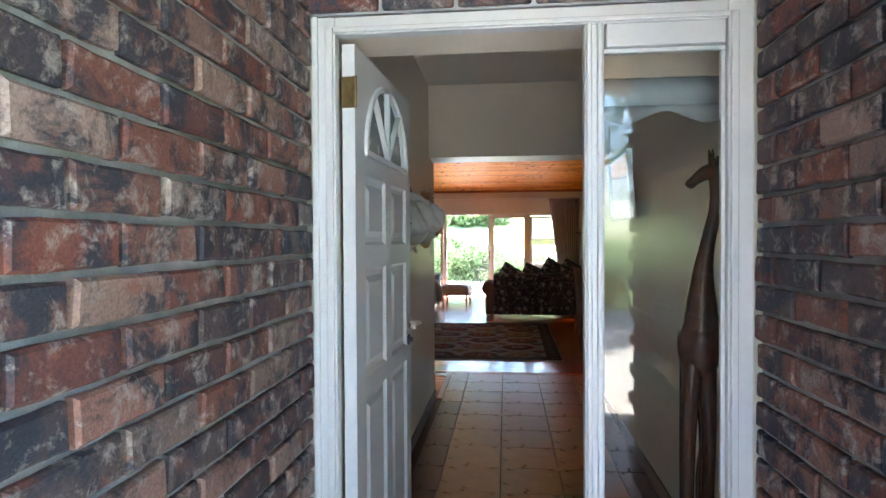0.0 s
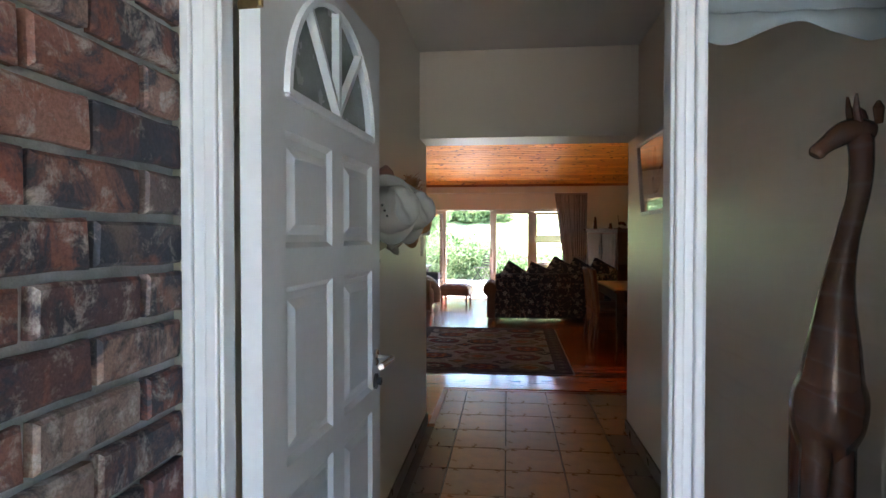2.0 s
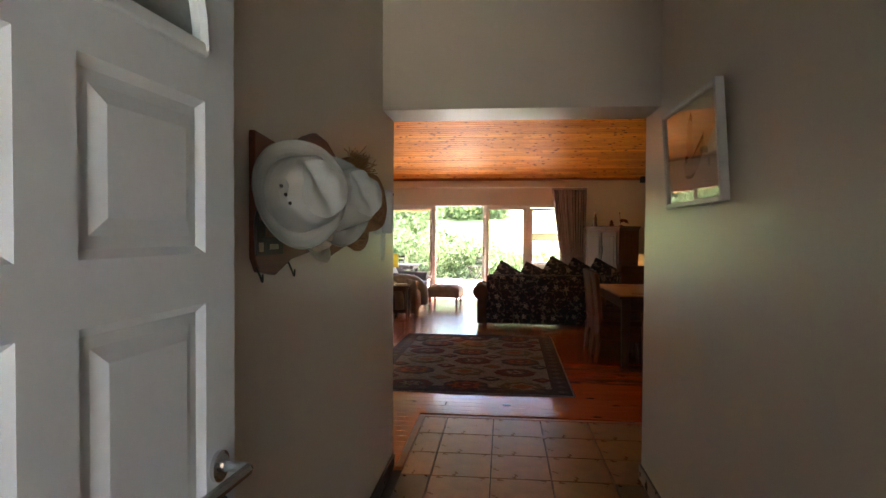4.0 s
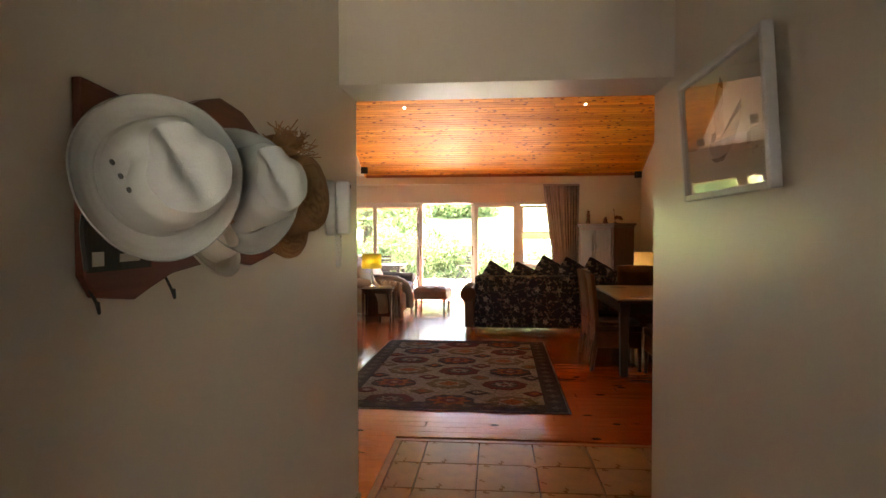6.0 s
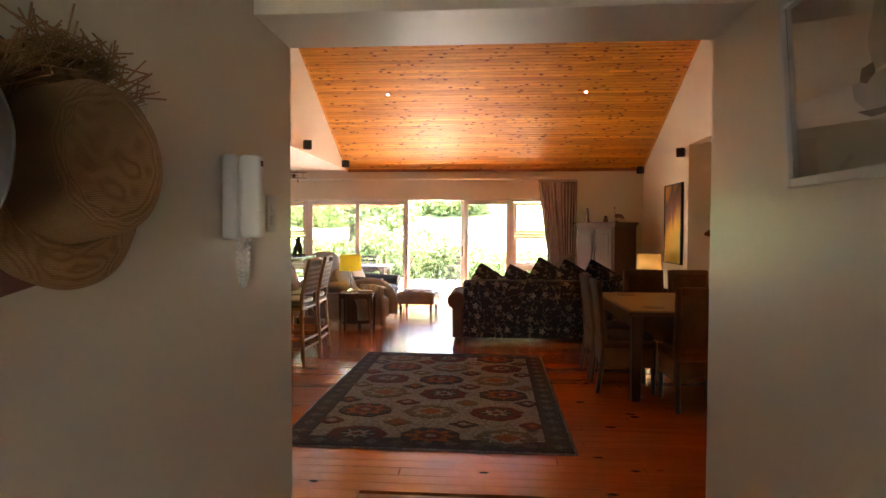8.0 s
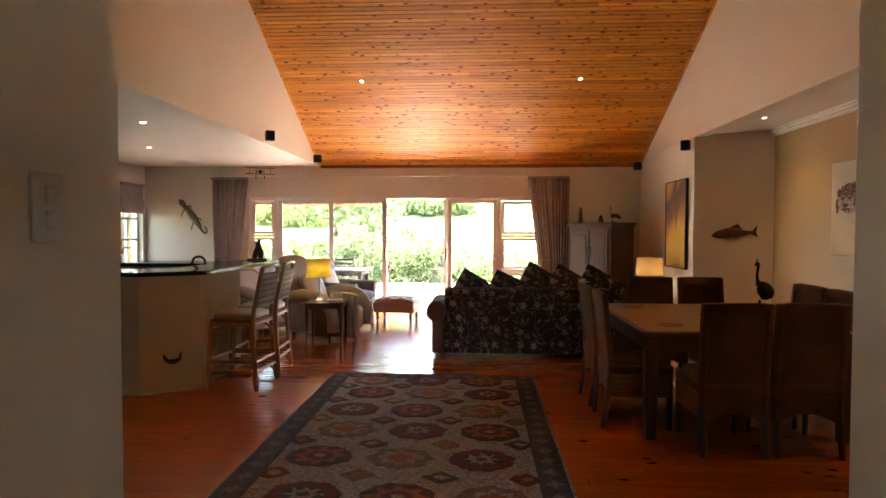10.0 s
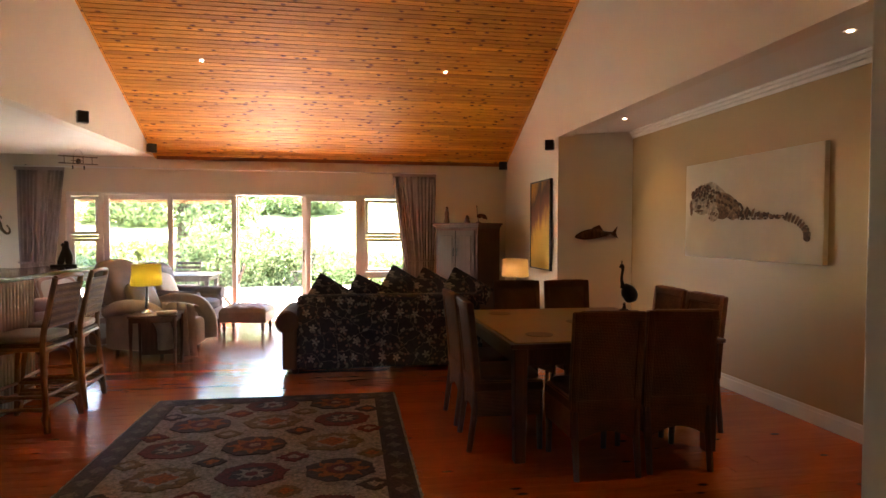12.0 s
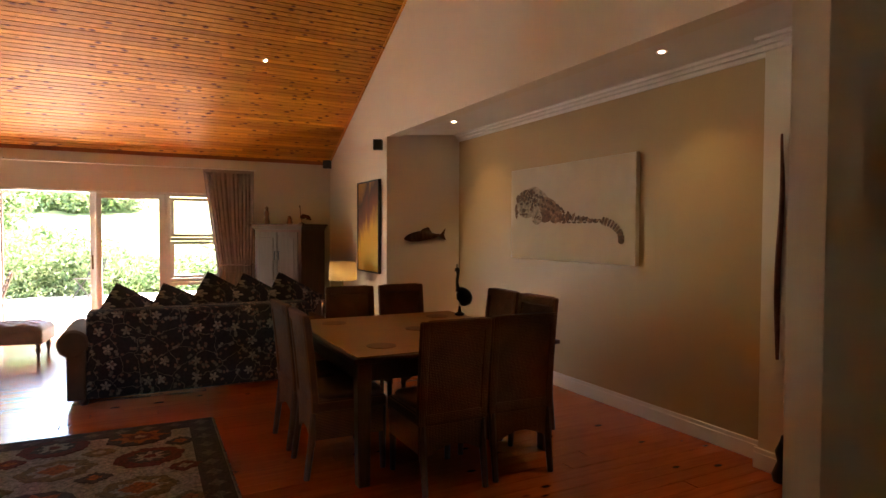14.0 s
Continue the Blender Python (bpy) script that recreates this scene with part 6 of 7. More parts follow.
for k in range(26):
    u, v = (k % 13) / 12, k // 13
    blot(-0.48 + 0.48 * u + rng.uniform(-0.02, 0.02), 0.675 - 0.20 * u - 0.07 * v + rng.uniform(-0.015, 0.015), rng.uniform(0.014, 0.026), rng.uniform(0.009, 0.016), -0.5 + rng.uniform(-0.5, 0.5), 70 + k, 8 + k % 7, M_SEPIA_INK if k % 2 else M_SEPIA, 0.4)
for k in range(7):
    blot(-0.49 + 0.02 * k, 0.42 + rng.uniform(-0.04, 0.035), 0.010, 0.008, 0, 100 + k, 9 + k, M_SEPIA, 0.4)
# flank marks on bare canvas, along one straight lower line
for k in range(16):
    x = -0.06 + 0.037 * k
    top = 0.49 - 0.10 * (k / 15)
    blot(x, (top + 0.365) / 2 + rng.uniform(-0.02, 0.02), rng.uniform(0.012, 0.024), (top - 0.37) / 2 * rng.uniform(0.55, 1.0), rng.uniform(-0.5, 0.5), 120 + k, 7 + k % 5, (M_SEPIA, M_SEPIA_INK, M_SEPIA_MID)[k % 3], 0.45)
    if k % 2:
        blot(x + 0.012, 0.372, 0.026, 0.008, -0.05, 140 + k, 6, M_SEPIA_INK, 0.4)
# banded tail
tail = [(0.52, 0.385), (0.60, 0.365), (0.67, 0.335), (0.72, 0.295), (0.745, 0.25), (0.748, 0.215)]
for k, ((ax, az), (bx, bz)) in enumerate(zip(tail, tail[1:])):
    rot = math.atan2(bz - az, bx - ax)
    blot((ax + bx) / 2, (az + bz) / 2, math.hypot(bx - ax, bz - az) * 0.58, 0.034, rot, 160 + k, 11 + k % 2, M_SEPIA_PALE, 0.1)
    for u in (0.1, 0.6):
        blot(ax + (bx - ax) * u, az + (bz - az) * u, 0.013, 0.034, rot + rng.uniform(-0.2, 0.2), 180 + 2 * k + u, 14 + k % 3, M_SEPIA_INK if u < 0.5 else M_SEPIA, 0.3)
blot(0.748, 0.21, 0.03, 0.026, 0, 200, 18, M_SEPIA_INK, 0.2)


def carved(name, bm, mt, label, cat, m=None):
    return tagged(part(name, bm, mt, None, smooth=True, at=m), label, cat)


# fish on the niche wall
bm = bmesh.new()
tube(arc([(-0.26, 0, 0.0), (-0.14, 0, 0.01), (0.0, 0, 0.015), (0.13, 0, 0.0), (0.2, 0, 0.01)], 4), [0.012, 0.03, 0.045, 0.055, 0.062, 0.066, 0.068, 0.068, 0.066, 0.06, 0.05, 0.042, 0.034, 0.028, 0.022, 0.018, 0.014], 12, bm=bm)
prism([(0.18, -0.01), (0.27, -0.075), (0.25, 0.0), (0.28, 0.085)], -0.008, 0.008, bm=bm)
for v in list(bm.verts)[-8:]:
    v.co = Vector((v.co.x, v.co.z, v.co.y))
prv = len(bm.verts)
prism([(-0.06, 0.06), (0.10, 0.05), (0.06, 0.12), (-0.02, 0.10)], -0.005, 0.005, bm=bm)
bm.verts.ensure_lookup_table()
for v in bm.verts[prv:]:
    v.co = Vector((v.co.x, v.co.z, v.co.y))
bmesh.ops.scale(bm, vec=(1, 0.45, 1), verts=bm.verts)
carved("fish_ornament", bm, M_CARVED, "dark carved fish hanging on the niche wall", "ornament", pose(3.47, 11.42, 1.43, 0, -6, -28.5))
# lizard on the far wall
bm = bmesh.new()
tube(arc([(0.22, 0, 0.31), (0.16, 0, 0.24), (0.06, 0, 0.12), (-0.03, 0, 0.0), (-0.12, 0, -0.12), (-0.20, 0, -0.26), (-0.27, 0, -0.30), (-0.29, 0, -0.24), (-0.25, 0, -0.17)], 3), [0.014, 0.036, 0.056, 0.052, 0.044, 0.05, 0.062, 0.068, 0.07, 0.07, 0.066, 0.06, 0.05, 0.04, 0.025, 0.022, 0.02, 0.018, 0.017, 0.016, 0.015, 0.014, 0.013, 0.012, 0.01], 10, bm=bm)
for x, z, dx, dz in ((0.10, 0.17, -0.09, 0.03), (0.12, 0.14, 0.05, -0.09), (-0.06, -0.05, -0.10, 0.02), (-0.05, -0.08, 0.04, -0.11)):
    tube(arc([(x, 0, z), (x + dx, 0, z + dz), (x + dx * 1.2, 0, z + dz - 0.05)], 3), [0.016, 0.014, 0.013, 0.012, 0.012, 0.010, 0.008], 7, bm=bm)
bmesh.ops.scale(bm, vec=(-1, 0.5, 1), verts=bm.verts)
carved("lizard_ornament", bm, M_BRONZE_PALE := surface("mottled_olive_bronze", (0.13, 0.098, 0.045), 0.4, 0.5, 30, 160, 0.4), "mottled carved lizard hanging on the far wall", "ornament", pose(-4.94, ROOM1 - 0.027, 1.71))
# curved bird on the bar panel
bm = tube(arc([(-0.10, 0, 0.07), (-0.06, 0, -0.01), (0.02, 0, -0.03), (0.08, 0, 0.0), (0.10, 0, 0.09)], 4), [0.004, 0.012, 0.018, 0.022, 0.024, 0.026, 0.028, 0.03, 0.03, 0.03, 0.028, 0.024, 0.02, 0.016, 0.012, 0.008, 0.004], 10)
carved("wall_ornament", bm, M_CARVED, "small dark carved crescent bird on the bar panel", "ornament", pose(-2.55, 8.878, 0.30, 0, 0, 33) @ Matrix.Diagonal((0.75, 0.75, 0.75, 1)))
# model aeroplane
ap = thing("model_aeroplane", pose(-3.46, 13.6, 2.45, 0, 0, 25), "small brown model biplane hanging by threads", "model plane")
part("fuselage", tube([(0, -0.20, 0), (0, -0.12, 0.0), (0, 0.05, 0.01), (0, 0.2, 0.03)], [0.015, 0.035, 0.028, 0.008], 10), M_CARVED, ap)
for z in (0.06, -0.04):
    part("wing", box(-0.24, -0.11, z, 0.24, -0.02, z + 0.008, 0.003), M_CARVED, ap)
for x in (-0.17, -0.06, 0.06, 0.17):
    part("strut", tube([(x, -0.07, -0.04), (x, -0.07, 0.064)], 0.004, 6), M_CARVED, ap)
part("tail", box(-0.08, 0.17, 0.03, 0.08, 0.22, 0.036, 0.002), M_CARVED, ap)
for x in (-0.07, 0.07):
    part("wheel", lathe([(0.028, -0.008), (0.028, 0.008)], 14), M_BLACK, ap, at=pose(x, -0.08, -0.09, 0, 90))
    part("thread", tube([(x, -0.07, 0.06), (x * 0.3, -0.07, LOW - 2.45)], 0.0012, 4), M_BLACK, ap)

# ---- loudspeakers and downlights ----
for x, y, z, rz in ((GX1 - 0.10, 11.75, 2.60, 60), (GX1 - 0.09, 14.08, 2.58, 45), (GX0 + 0.10, 11.36, 2.70, -60), (GX0 + 0.09, 13.75, 2.69, -45)):
    sp = thing("loudspeaker", pose(x, y, z, 0, 0, rz), "small black cube loudspeaker on a wall bracket", "speaker", "ceiling loudspeakers")
    part("cabinet", box(-0.05, -0.06, -0.065, 0.05, 0.05, 0.065, 0.008), M_BLACK, sp)
    part("grille", box(-0.04, -0.064, -0.055, 0.04, -0.059, 0.055, 0.003), M_BRONZE, sp)
    s = 1 if x > 0 else -1
    part("bracket", tube([(0, 0.04, 0.0), (s * 0.03, 0.06, 0.03), (s * 0.075, 0.045, 0.07)], 0.008, 8), M_PLASTIC, sp)


def downlight(x, y, z, tilt, label="round recessed downlight, switched on"):
    ob = thing("downlight", pose(x, y, z, tilt), label, "light", "ceiling downlights")
    part("trim_ring", lathe([(0.018, -0.002), (0.034, -0.006), (0.038, 0.0), (0.018, 0.002)], 24), M_CHROME, ob)
    part("lens", lathe([(0.0185, -0.003), (0.018, 0.0)], 20), M_SPOT, ob)
    return ob


TL = -math.degrees(math.atan(SLOPE))
downlight(1.663, 12.226, LOW + SLOPE * (ROOM1 - 12.226) - 0.003, TL)
downlight(-1.451, 12.226, LOW + SLOPE * (ROOM1 - 12.226) - 0.003, TL)
for x, y, z in ((-3.37, 9.89, LOW), (-4.34, 11.74, LOW), (3.37, 10.46, 2.72), (3.40, 7.54, 2.72)):
    downlight(x, y, z - 0.001, 0)
for y in (10.46, 7.54):
    lp = new("downlight_beam", bpy.data.lights.new("downlight_beam", "SPOT"))
    lp.data.energy, lp.data.color, lp.data.spot_size, lp.data.spot_blend, lp.data.shadow_soft_size = 0.9, (1.0, 0.70, 0.34), radians(85), 0.9, 0.03
    lp.matrix_world = look((3.40, y, 2.70), (3.72, y, 0.5))

# ---- small things ----
bm = lathe([(0.05, 0), (0.055, 0.02), (0.02, 0.04), (0.012, 0.10)], 14)
prv = len(bm.verts)
tube(arc([(0.05, 0, 0.10), (0.08, 0, 0.18), (0.02, 0, 0.26), (-0.03, 0, 0.28)], 4), [0.02, 0.05, 0.075, 0.085, 0.09, 0.088, 0.08, 0.07, 0.055, 0.045, 0.035, 0.028, 0.022], 14, bm=bm)
tube(arc([(-0.02, 0, 0.27), (-0.045, 0, 0.36), (-0.03, 0, 0.46), (-0.045, 0, 0.50), (-0.08, 0, 0.485)], 4), [0.035, 0.026, 0.02, 0.017, 0.016, 0.015, 0.015, 0.015, 0.016, 0.02, 0.024, 0.026, 0.026, 0.022, 0.016, 0.01, 0.004], 10, bm=bm)
for dx in (-0.02, 0.0, 0.02):
    tube([(-0.045, 0, 0.51), (-0.045 + dx, dx * 0.4, 0.56)], [0.004, 0.002], 5, bm=bm)
carved("bird_statue", bm, M_BRONZE, "dark bronze crested bird figure on the dining table", "statue", pose(2.72, 9.12, 0.772, 0, 0, 20) @ Matrix.Diagonal((0.8, 0.8, 0.8, 1)))
bm = box(-0.13, -0.06, 0, 0.13, 0.06, 0.025, 0.008)
tube(arc([(0.05, 0, 0.02), (0.045, 0, 0.10), (0.03, 0, 0.18), (0.025, 0, 0.24), (0.0, 0, 0.25)], 4), [0.03, 0.036, 0.04, 0.042, 0.042, 0.04, 0.036, 0.032, 0.028, 0.025, 0.022, 0.022, 0.026, 0.026, 0.022, 0.016, 0.008], 10, bm=bm)
tube(arc([(-0.04, 0, 0.02), (-0.02, 0, 0.09), (0.0, 0, 0.17), (-0.005, 0, 0.22), (-0.03, 0, 0.225)], 4), [0.03, 0.034, 0.036, 0.036, 0.035, 0.033, 0.03, 0.027, 0.024, 0.022, 0.02, 0.02, 0.022, 0.022, 0.018, 0.013, 0.006], 10, bm=bm)
carved("bronze_statue", bm, M_BRONZE, "dark bronze figure pair standing on the bar", "statue", pose(-2.52, 10.92, 1.091, 0, 0, 15) @ Matrix.Diagonal((0.9, 0.7, 1.0, 1)))
bm = tube([(0.06 * math.cos(a), 0.0, 0.06 + 0.055 * math.sin(a)) for a in [k * 2 * math.pi / 28 * 0.8 - 0.4 for k in range(29)]], 0.012, 8)
carved("ring_ornament", bm, M_BRONZE, "dark curved ring ornament on the bar", "ornament", pose(-2.52, 9.35, 1.0915, 0, 0, 10))
for x, y, h, nm, lab in ((1.93, 13.62, 0.26, "figurine", "slim brown carved figurine on the armoire"), (2.22, 13.42, 0.12, "trinket_box", "small dark carved box on the armoire")):
    bm = lathe([(0.04, 0), (0.045, 0.03), (0.03, h * 0.4), (0.038, h * 0.6), (0.022, h * 0.78), (0.028, h * 0.9), (0.008, h)], 14)
    carved(nm, bm, M_CARVED, lab, "ornament", pose(x, y, 1.601))
bm = lathe([(0.045, 0), (0.04, 0.015), (0.008, 0.03)], 14)
tube(arc([(0, 0, 0.02), (-0.02, 0, 0.14), (-0.03, 0, 0.26)], 4), 0.005, 6, bm=bm)
tube(arc([(-0.02, 0, 0.10), (0.05, 0, 0.12), (0.10, 0, 0.10), (0.15, 0, 0.06)], 4), [0.02, 0.03, 0.036, 0.036, 0.03, 0.025, 0.03, 0.036, 0.034, 0.03, 0.022, 0.015, 0.006], 10, bm=bm)
tube([(-0.03, 0, 0.25), (-0.035, 0, 0.28)], [0.012, 0.004], 8, bm=bm)
carved("wire_bird_ornament", bm, M_CARVED, "dark metal bird ornament on the armoire", "ornament", pose(2.42, 13.5, 1.601, 0, 0, 10))
bk = thing("book", pose(-1.62, 11.22, 0.551, 0, 0, 20), "small closed book lying on the side table", "book")
part("cover", box(-0.10, -0.07, 0.0, 0.10, 0.07, 0.03, 0.004), M_CREAMCLOTH, bk)
part("pages", box(-0.094, -0.072, 0.005, 0.096, 0.066, 0.025), M_CANVAS, bk)
# throw over the recliner's arm
bm = bmesh.new()
g = []
for i in range(22):
    u = i / 21
    row = []
    for j in range(16):
        v = j / 15
        if u < 0.45:
            p = (-1.58 + 0.02 * math.sin(v * 20), 11.49 + 0.015 * math.sin(v * 25), 0.04 + u / 0.45 * 0.60)
        else:
            p = (-1.58, 11.49 + (u - 0.45) * 0.55, 0.64 - 0.05 * ((u - 0.45) / 0.55) ** 2)
        row.append(bm.verts.new((p[0] + (v - 0.5) * 0.34 + 0.07 * (0.45 - u if u < 0.45 else 0), p[1], p[2] - 0.10 * max(0, v - 0.5) ** 1.5)))
    g.append(row)
for i in range(21):
    for j in range(15):
        bm.faces.new((g[i][j], g[i + 1][j], g[i + 1][j + 1], g[i][j + 1]))
tw = tagged(part("throw", bm, M_LEATHER, None, smooth=True), "beige throw draped over the recliner's arm", "blanket")
tw.modifiers.new("thickness", "SOLIDIFY").thickness = 0.006
# kitchen shelf, its trinkets, and the roman blind
sh = thing("wall_shelf", pose(0, 0, 0), "white floating shelf on the kitchen wall", "shelf")
part("board", box(KX + 0.001, 11.6, 1.155, KX + 0.20, 13.40, 1.185, 0.004), M_CEIL, sh)
for y in (11.8, 12.6, 13.3):
    part("bracket", box(KX + 0.001, y - 0.01, 1.06, KX + 0.14, y + 0.01, 1.155, 0.004), M_CEIL, sh)
rng = random.Random(31)
for k, y in enumerate((11.9, 12.12, 12.42, 12.72, 12.98, 13.16, 13.28)):
    h, r = rng.uniform(0.08, 0.22), rng.uniform(0.03, 0.055)
    bm = lathe([(r * 0.7, 0), (r, h * 0.25), (r * 0.9, h * 0.6), (r * 0.45, h * 0.8), (r * 0.6, h)], 14)
    carved("vase", bm, (M_LEATHER, M_CARVED, M_CREAMCLOTH, M_KPIC)[k % 4], "small earthenware vase on the kitchen shelf", "vase", pose(KX + 0.10, y, 1.186))
rb = thing("roman_blind", pose(0, 0, 0), "lilac-grey roman blind drawn up over the kitchen window", "blind")
for k in range(4):
    part("fold", box(KX + 0.006 + 0.006 * k, 13.42, 1.76 + 0.035 * k, KX + 0.016 + 0.008 * k, 14.10, 2.27 if k == 0 else 1.93 + 0.03 * k, 0.004), M_GREY_CURTAIN, rb)
part("headrail", box(KX + 0.001, 13.42, 2.24, KX + 0.05, 14.10, 2.285, 0.004), M_GREY_CURTAIN, rb)
bm = lathe([(0.05, 0), (0.06, 0.04), (0.03, 0.12), (0.045, 0.18), (0.02, 0.24), (0.01, 0.28)], 12)
carved("floor_figurine", bm, M_BLACK, "small black figurine standing on the floor", "statue", pose(3.68, 6.82, 0.001))
bm = tube(arc([(0, 0, -0.70), (0.0, 0.01, -0.2), (0.0, -0.01, 0.3), (0.0, 0.0, 0.68)], 5), [0.01, 0.013, 0.015, 0.017, 0.018, 0.018, 0.018, 0.018, 0.017, 0.016, 0.015, 0.014, 0.012, 0.010, 0.009, 0.007], 8)
carved("carved_stick", bm, M_REDBOARD, "long carved wooden stick hanging on the wall nib", "ornament", pose(NX - 0.14, 6.90, 1.42))

# ---- patio ----
M_PATIOWOOD = wood("weathered_dark_hardwood", (0.035, 0.026, 0.022), (0.018, 0.013, 0.011), 0.5, 2, 1.2)
M_POST = wood("weathered_timber_post", (0.10, 0.055, 0.035), (0.06, 0.03, 0.02), 0.6, 2, 1.2)

pt = thing("patio_table", pose(-2.75, 15.62, -0.05), "dark wooden slatted patio table in the sun", "table")
for k in range(7):
    part("slat", box(-0.8, -0.5 + 0.145 * k, 0.71, 0.8, -0.375 + 0.145 * k, 0.735, 0.003), M_PATIOWOOD, pt)
part("apron", box(-0.72, -0.42, 0.63, 0.72, 0.42, 0.71, 0.003), M_PATIOWOOD, pt)
for x in (-0.68, 0.68):
    for y in (-0.38, 0.38):
        part("leg", box(x - 0.035, y - 0.035, 0, x + 0.035, y + 0.035, 0.63, 0.004), M_PATIOWOOD, pt)


def patio_chair(m, mt):
    """Faces -x."""
    ob = thing("patio_chair", m, "slatted wooden folding chair at the patio table", "chair", "patio chairs")
    for y in (-0.23, 0.23):
        part("leg", tube([(0.18, y, 0.0), (-0.16, y, 0.45)], 0.016, 6), mt, ob)
        part("leg", tube([(-0.22, y, 0.0), (0.14, y, 0.44), (0.30, y, 0.92)], 0.016, 6), mt, ob)
    for k in range(6):
        part("seat_slat", box(-0.22 + 0.07 * k, -0.22, 0.44, -0.16 + 0.07 * k, 0.22, 0.455, 0.003), mt, ob)
    for k in range(5):
        x, z = 0.17 + 0.028 * k, 0.53 + 0.085 * k
        part("back_slat", box(x - 0.008, -0.22, z - 0.025, x + 0.008, 0.22, z + 0.025, 0.003), mt, ob)
    return ob


pc = patio_chair(pose(-2.75, 16.45, -0.05, 0, 0, 85), M_PATIOWOOD)
patio_chair(pose(-1.78, 15.55, -0.05, 0, 0, 12), M_POST)
copy_thing(pc, pose(-3.40, 16.45, -0.05, 0, 0, 95))
copy_thing(pc, pose(-2.95, 14.95, -0.05, 0, 0, -88))
copy_thing(pc, pose(-0.8, 20.3, -0.05, 0, 0, 40))
ps = tagged(part("veranda_post", box(-1.74, 15.95, -0.05, -1.65, 16.05, 2.10, 0.008), M_POST), "brown timber veranda post on the patio", "post")
vb = tagged(part("veranda_beam", box(-6.5, 15.94, 2.10, -1.55, 16.06, 2.24, 0.008), M_POST), "brown timber veranda beam over the patio", "beam")
for x in (-5.9,):
    tagged(part("veranda_post", box(x - 0.05, 15.95, -0.05, x + 0.05, 16.05, 2.10, 0.008), M_POST), "brown timber veranda post on the patio", "post")
vr = thing("veranda_roof", pose(0, 0, 0), "boarded timber roof over the patio", "roof", kind="structure")
for k in range(12):
    part("board", box(-6.5, 14.46 + 0.136 * k, 2.245, -1.55, 14.59 + 0.136 * k, 2.265, 0.002), M_POST, vr)
rbm = thing("rolled_blind", pose(0, 0, 0), "rolled-up bamboo blind under the veranda beam", "blind")
part("roll", tube([(-5.7, 15.88, 2.03), (-1.78, 15.88, 2.03)], 0.06, 14), M_STRAW, rbm)
for x in (-5.2, -3.6, -2.0):
    part("cord", tube([(x, 15.88 + 0.066 * math.cos(a), 2.03 + 0.066 * math.sin(a)) for x, a in [(x, k * 2 * math.pi / 16) for k in range(17)]], 0.006, 5), M_CREAMCLOTH, rbm)
    part("strap", box(x - 0.01, 15.86, 2.085, x + 0.01, 15.95, 2.10), M_CREAMCLOTH, rbm)

# ---- floor pieces ----
def floorboards():
    bm = box(-0.5, -0.5, -0.022, 0.5, 0.5, 0.0)
    me = bpy.data.meshes.new("floorboard")
    bmesh.ops.bevel(bm, geom=[e for e in bm.edges if all(v.co.z > -0.01 for v in e.verts)], offset=0.0015, segments=1, affect="EDGES")
    bm.to_mesh(me)
    bm.free()
    me.materials.append(M_FLOOR)
    rng = random.Random(7)
    w, y = 0.110, ROOM0
    while y < ROOM1 + 0.08:
        spans = [(-2.9 if y < 10.8 else KX, NX)]
        if y < 5.93:
            spans = [(-2.9, -0.557), (1.225, NX)]
        for a, b in spans:
            x = a
            while x < b - 0.01:
                e = min(b, x + rng.uniform(2.2, 4.4))
                if b - e < 0.6:
                    e = b
                ob = new("floorboard", me)
                ob.matrix_basis = Matrix.Translation(((x + e) / 2, y + w / 2, 0)) @ Matrix.Diagonal((e - x - 0.002, w - 0.002, 1, 1))
                ob.parent = sub
                x = e
        y += w


floorboards()


def floor_tiles():
    px, py, g = 0.355, 0.37, 0.004
    me = {}
    for cut in (0, 1):
        s = 0.045 * cut
        hx, hy = px / 2 - g, py / 2 - g
        pts = [(-hx + s, -hy), (hx - s, -hy), (hx, -hy + s), (hx, hy - s), (hx - s, hy), (-hx + s, hy), (-hx, hy - s), (-hx, -hy + s)] if cut else [(-hx, -hy), (hx, -hy), (hx, hy), (-hx, hy)]
        bm = prism(pts, -0.022, 0.0, 0.002)
        me[cut] = bpy.data.meshes.new("floor_tile")
        bm.to_mesh(me[cut])
        bm.free()
        me[cut].materials.append(M_TILE)
    dm = bpy.data.meshes.new("inset")
    bm = prism([(-0.04, 0), (0, -0.04), (0.04, 0), (0, 0.04)], -0.022, 0.0, 0.0015)
    bm.to_mesh(dm)
    bm.free()
    dm.materials.append(M_TILE)
    me[2] = me[0].copy()
    me[2].materials[0] = M_SKIRT
    for i in range(-1, 5):
        for j in range(0, 12):
            x0, x1 = -0.33 + i * px, -0.33 + (i + 1) * px
            y1 = 5.91 - j * py
            cx, cy = (x0 + x1) / 2, y1 - py / 2
            if cy < 1.8 or (cy < 4.85 and not LX - 0.2 < cx < RX + 0.1):
                continue
            x0, x1 = max(x0, -0.508), min(x1, 1.172)
            if cy < 4.85:
                x0, x1 = max(x0, LX), min(x1, RX)
            sx = (x1 - x0) / px
            edge = cy < 4.85 and (x1 < -0.3 or x0 > 0.7)
            ob = new("floor_tile", me[2] if edge else me[0])
            ob.matrix_basis = Matrix.Translation(((x0 + x1) / 2, cy, 0)) @ Matrix.Diagonal((sx, 1, 1, 1))
            ob.parent = sub
    for x, y in ((0.025, 4.43), (0.38, 5.54), (0.38, 3.32)):
        ob = new("tile_inset", dm)
        ob.matrix_basis = Matrix.Translation((x, y, 0.003))
        ob.parent = sub


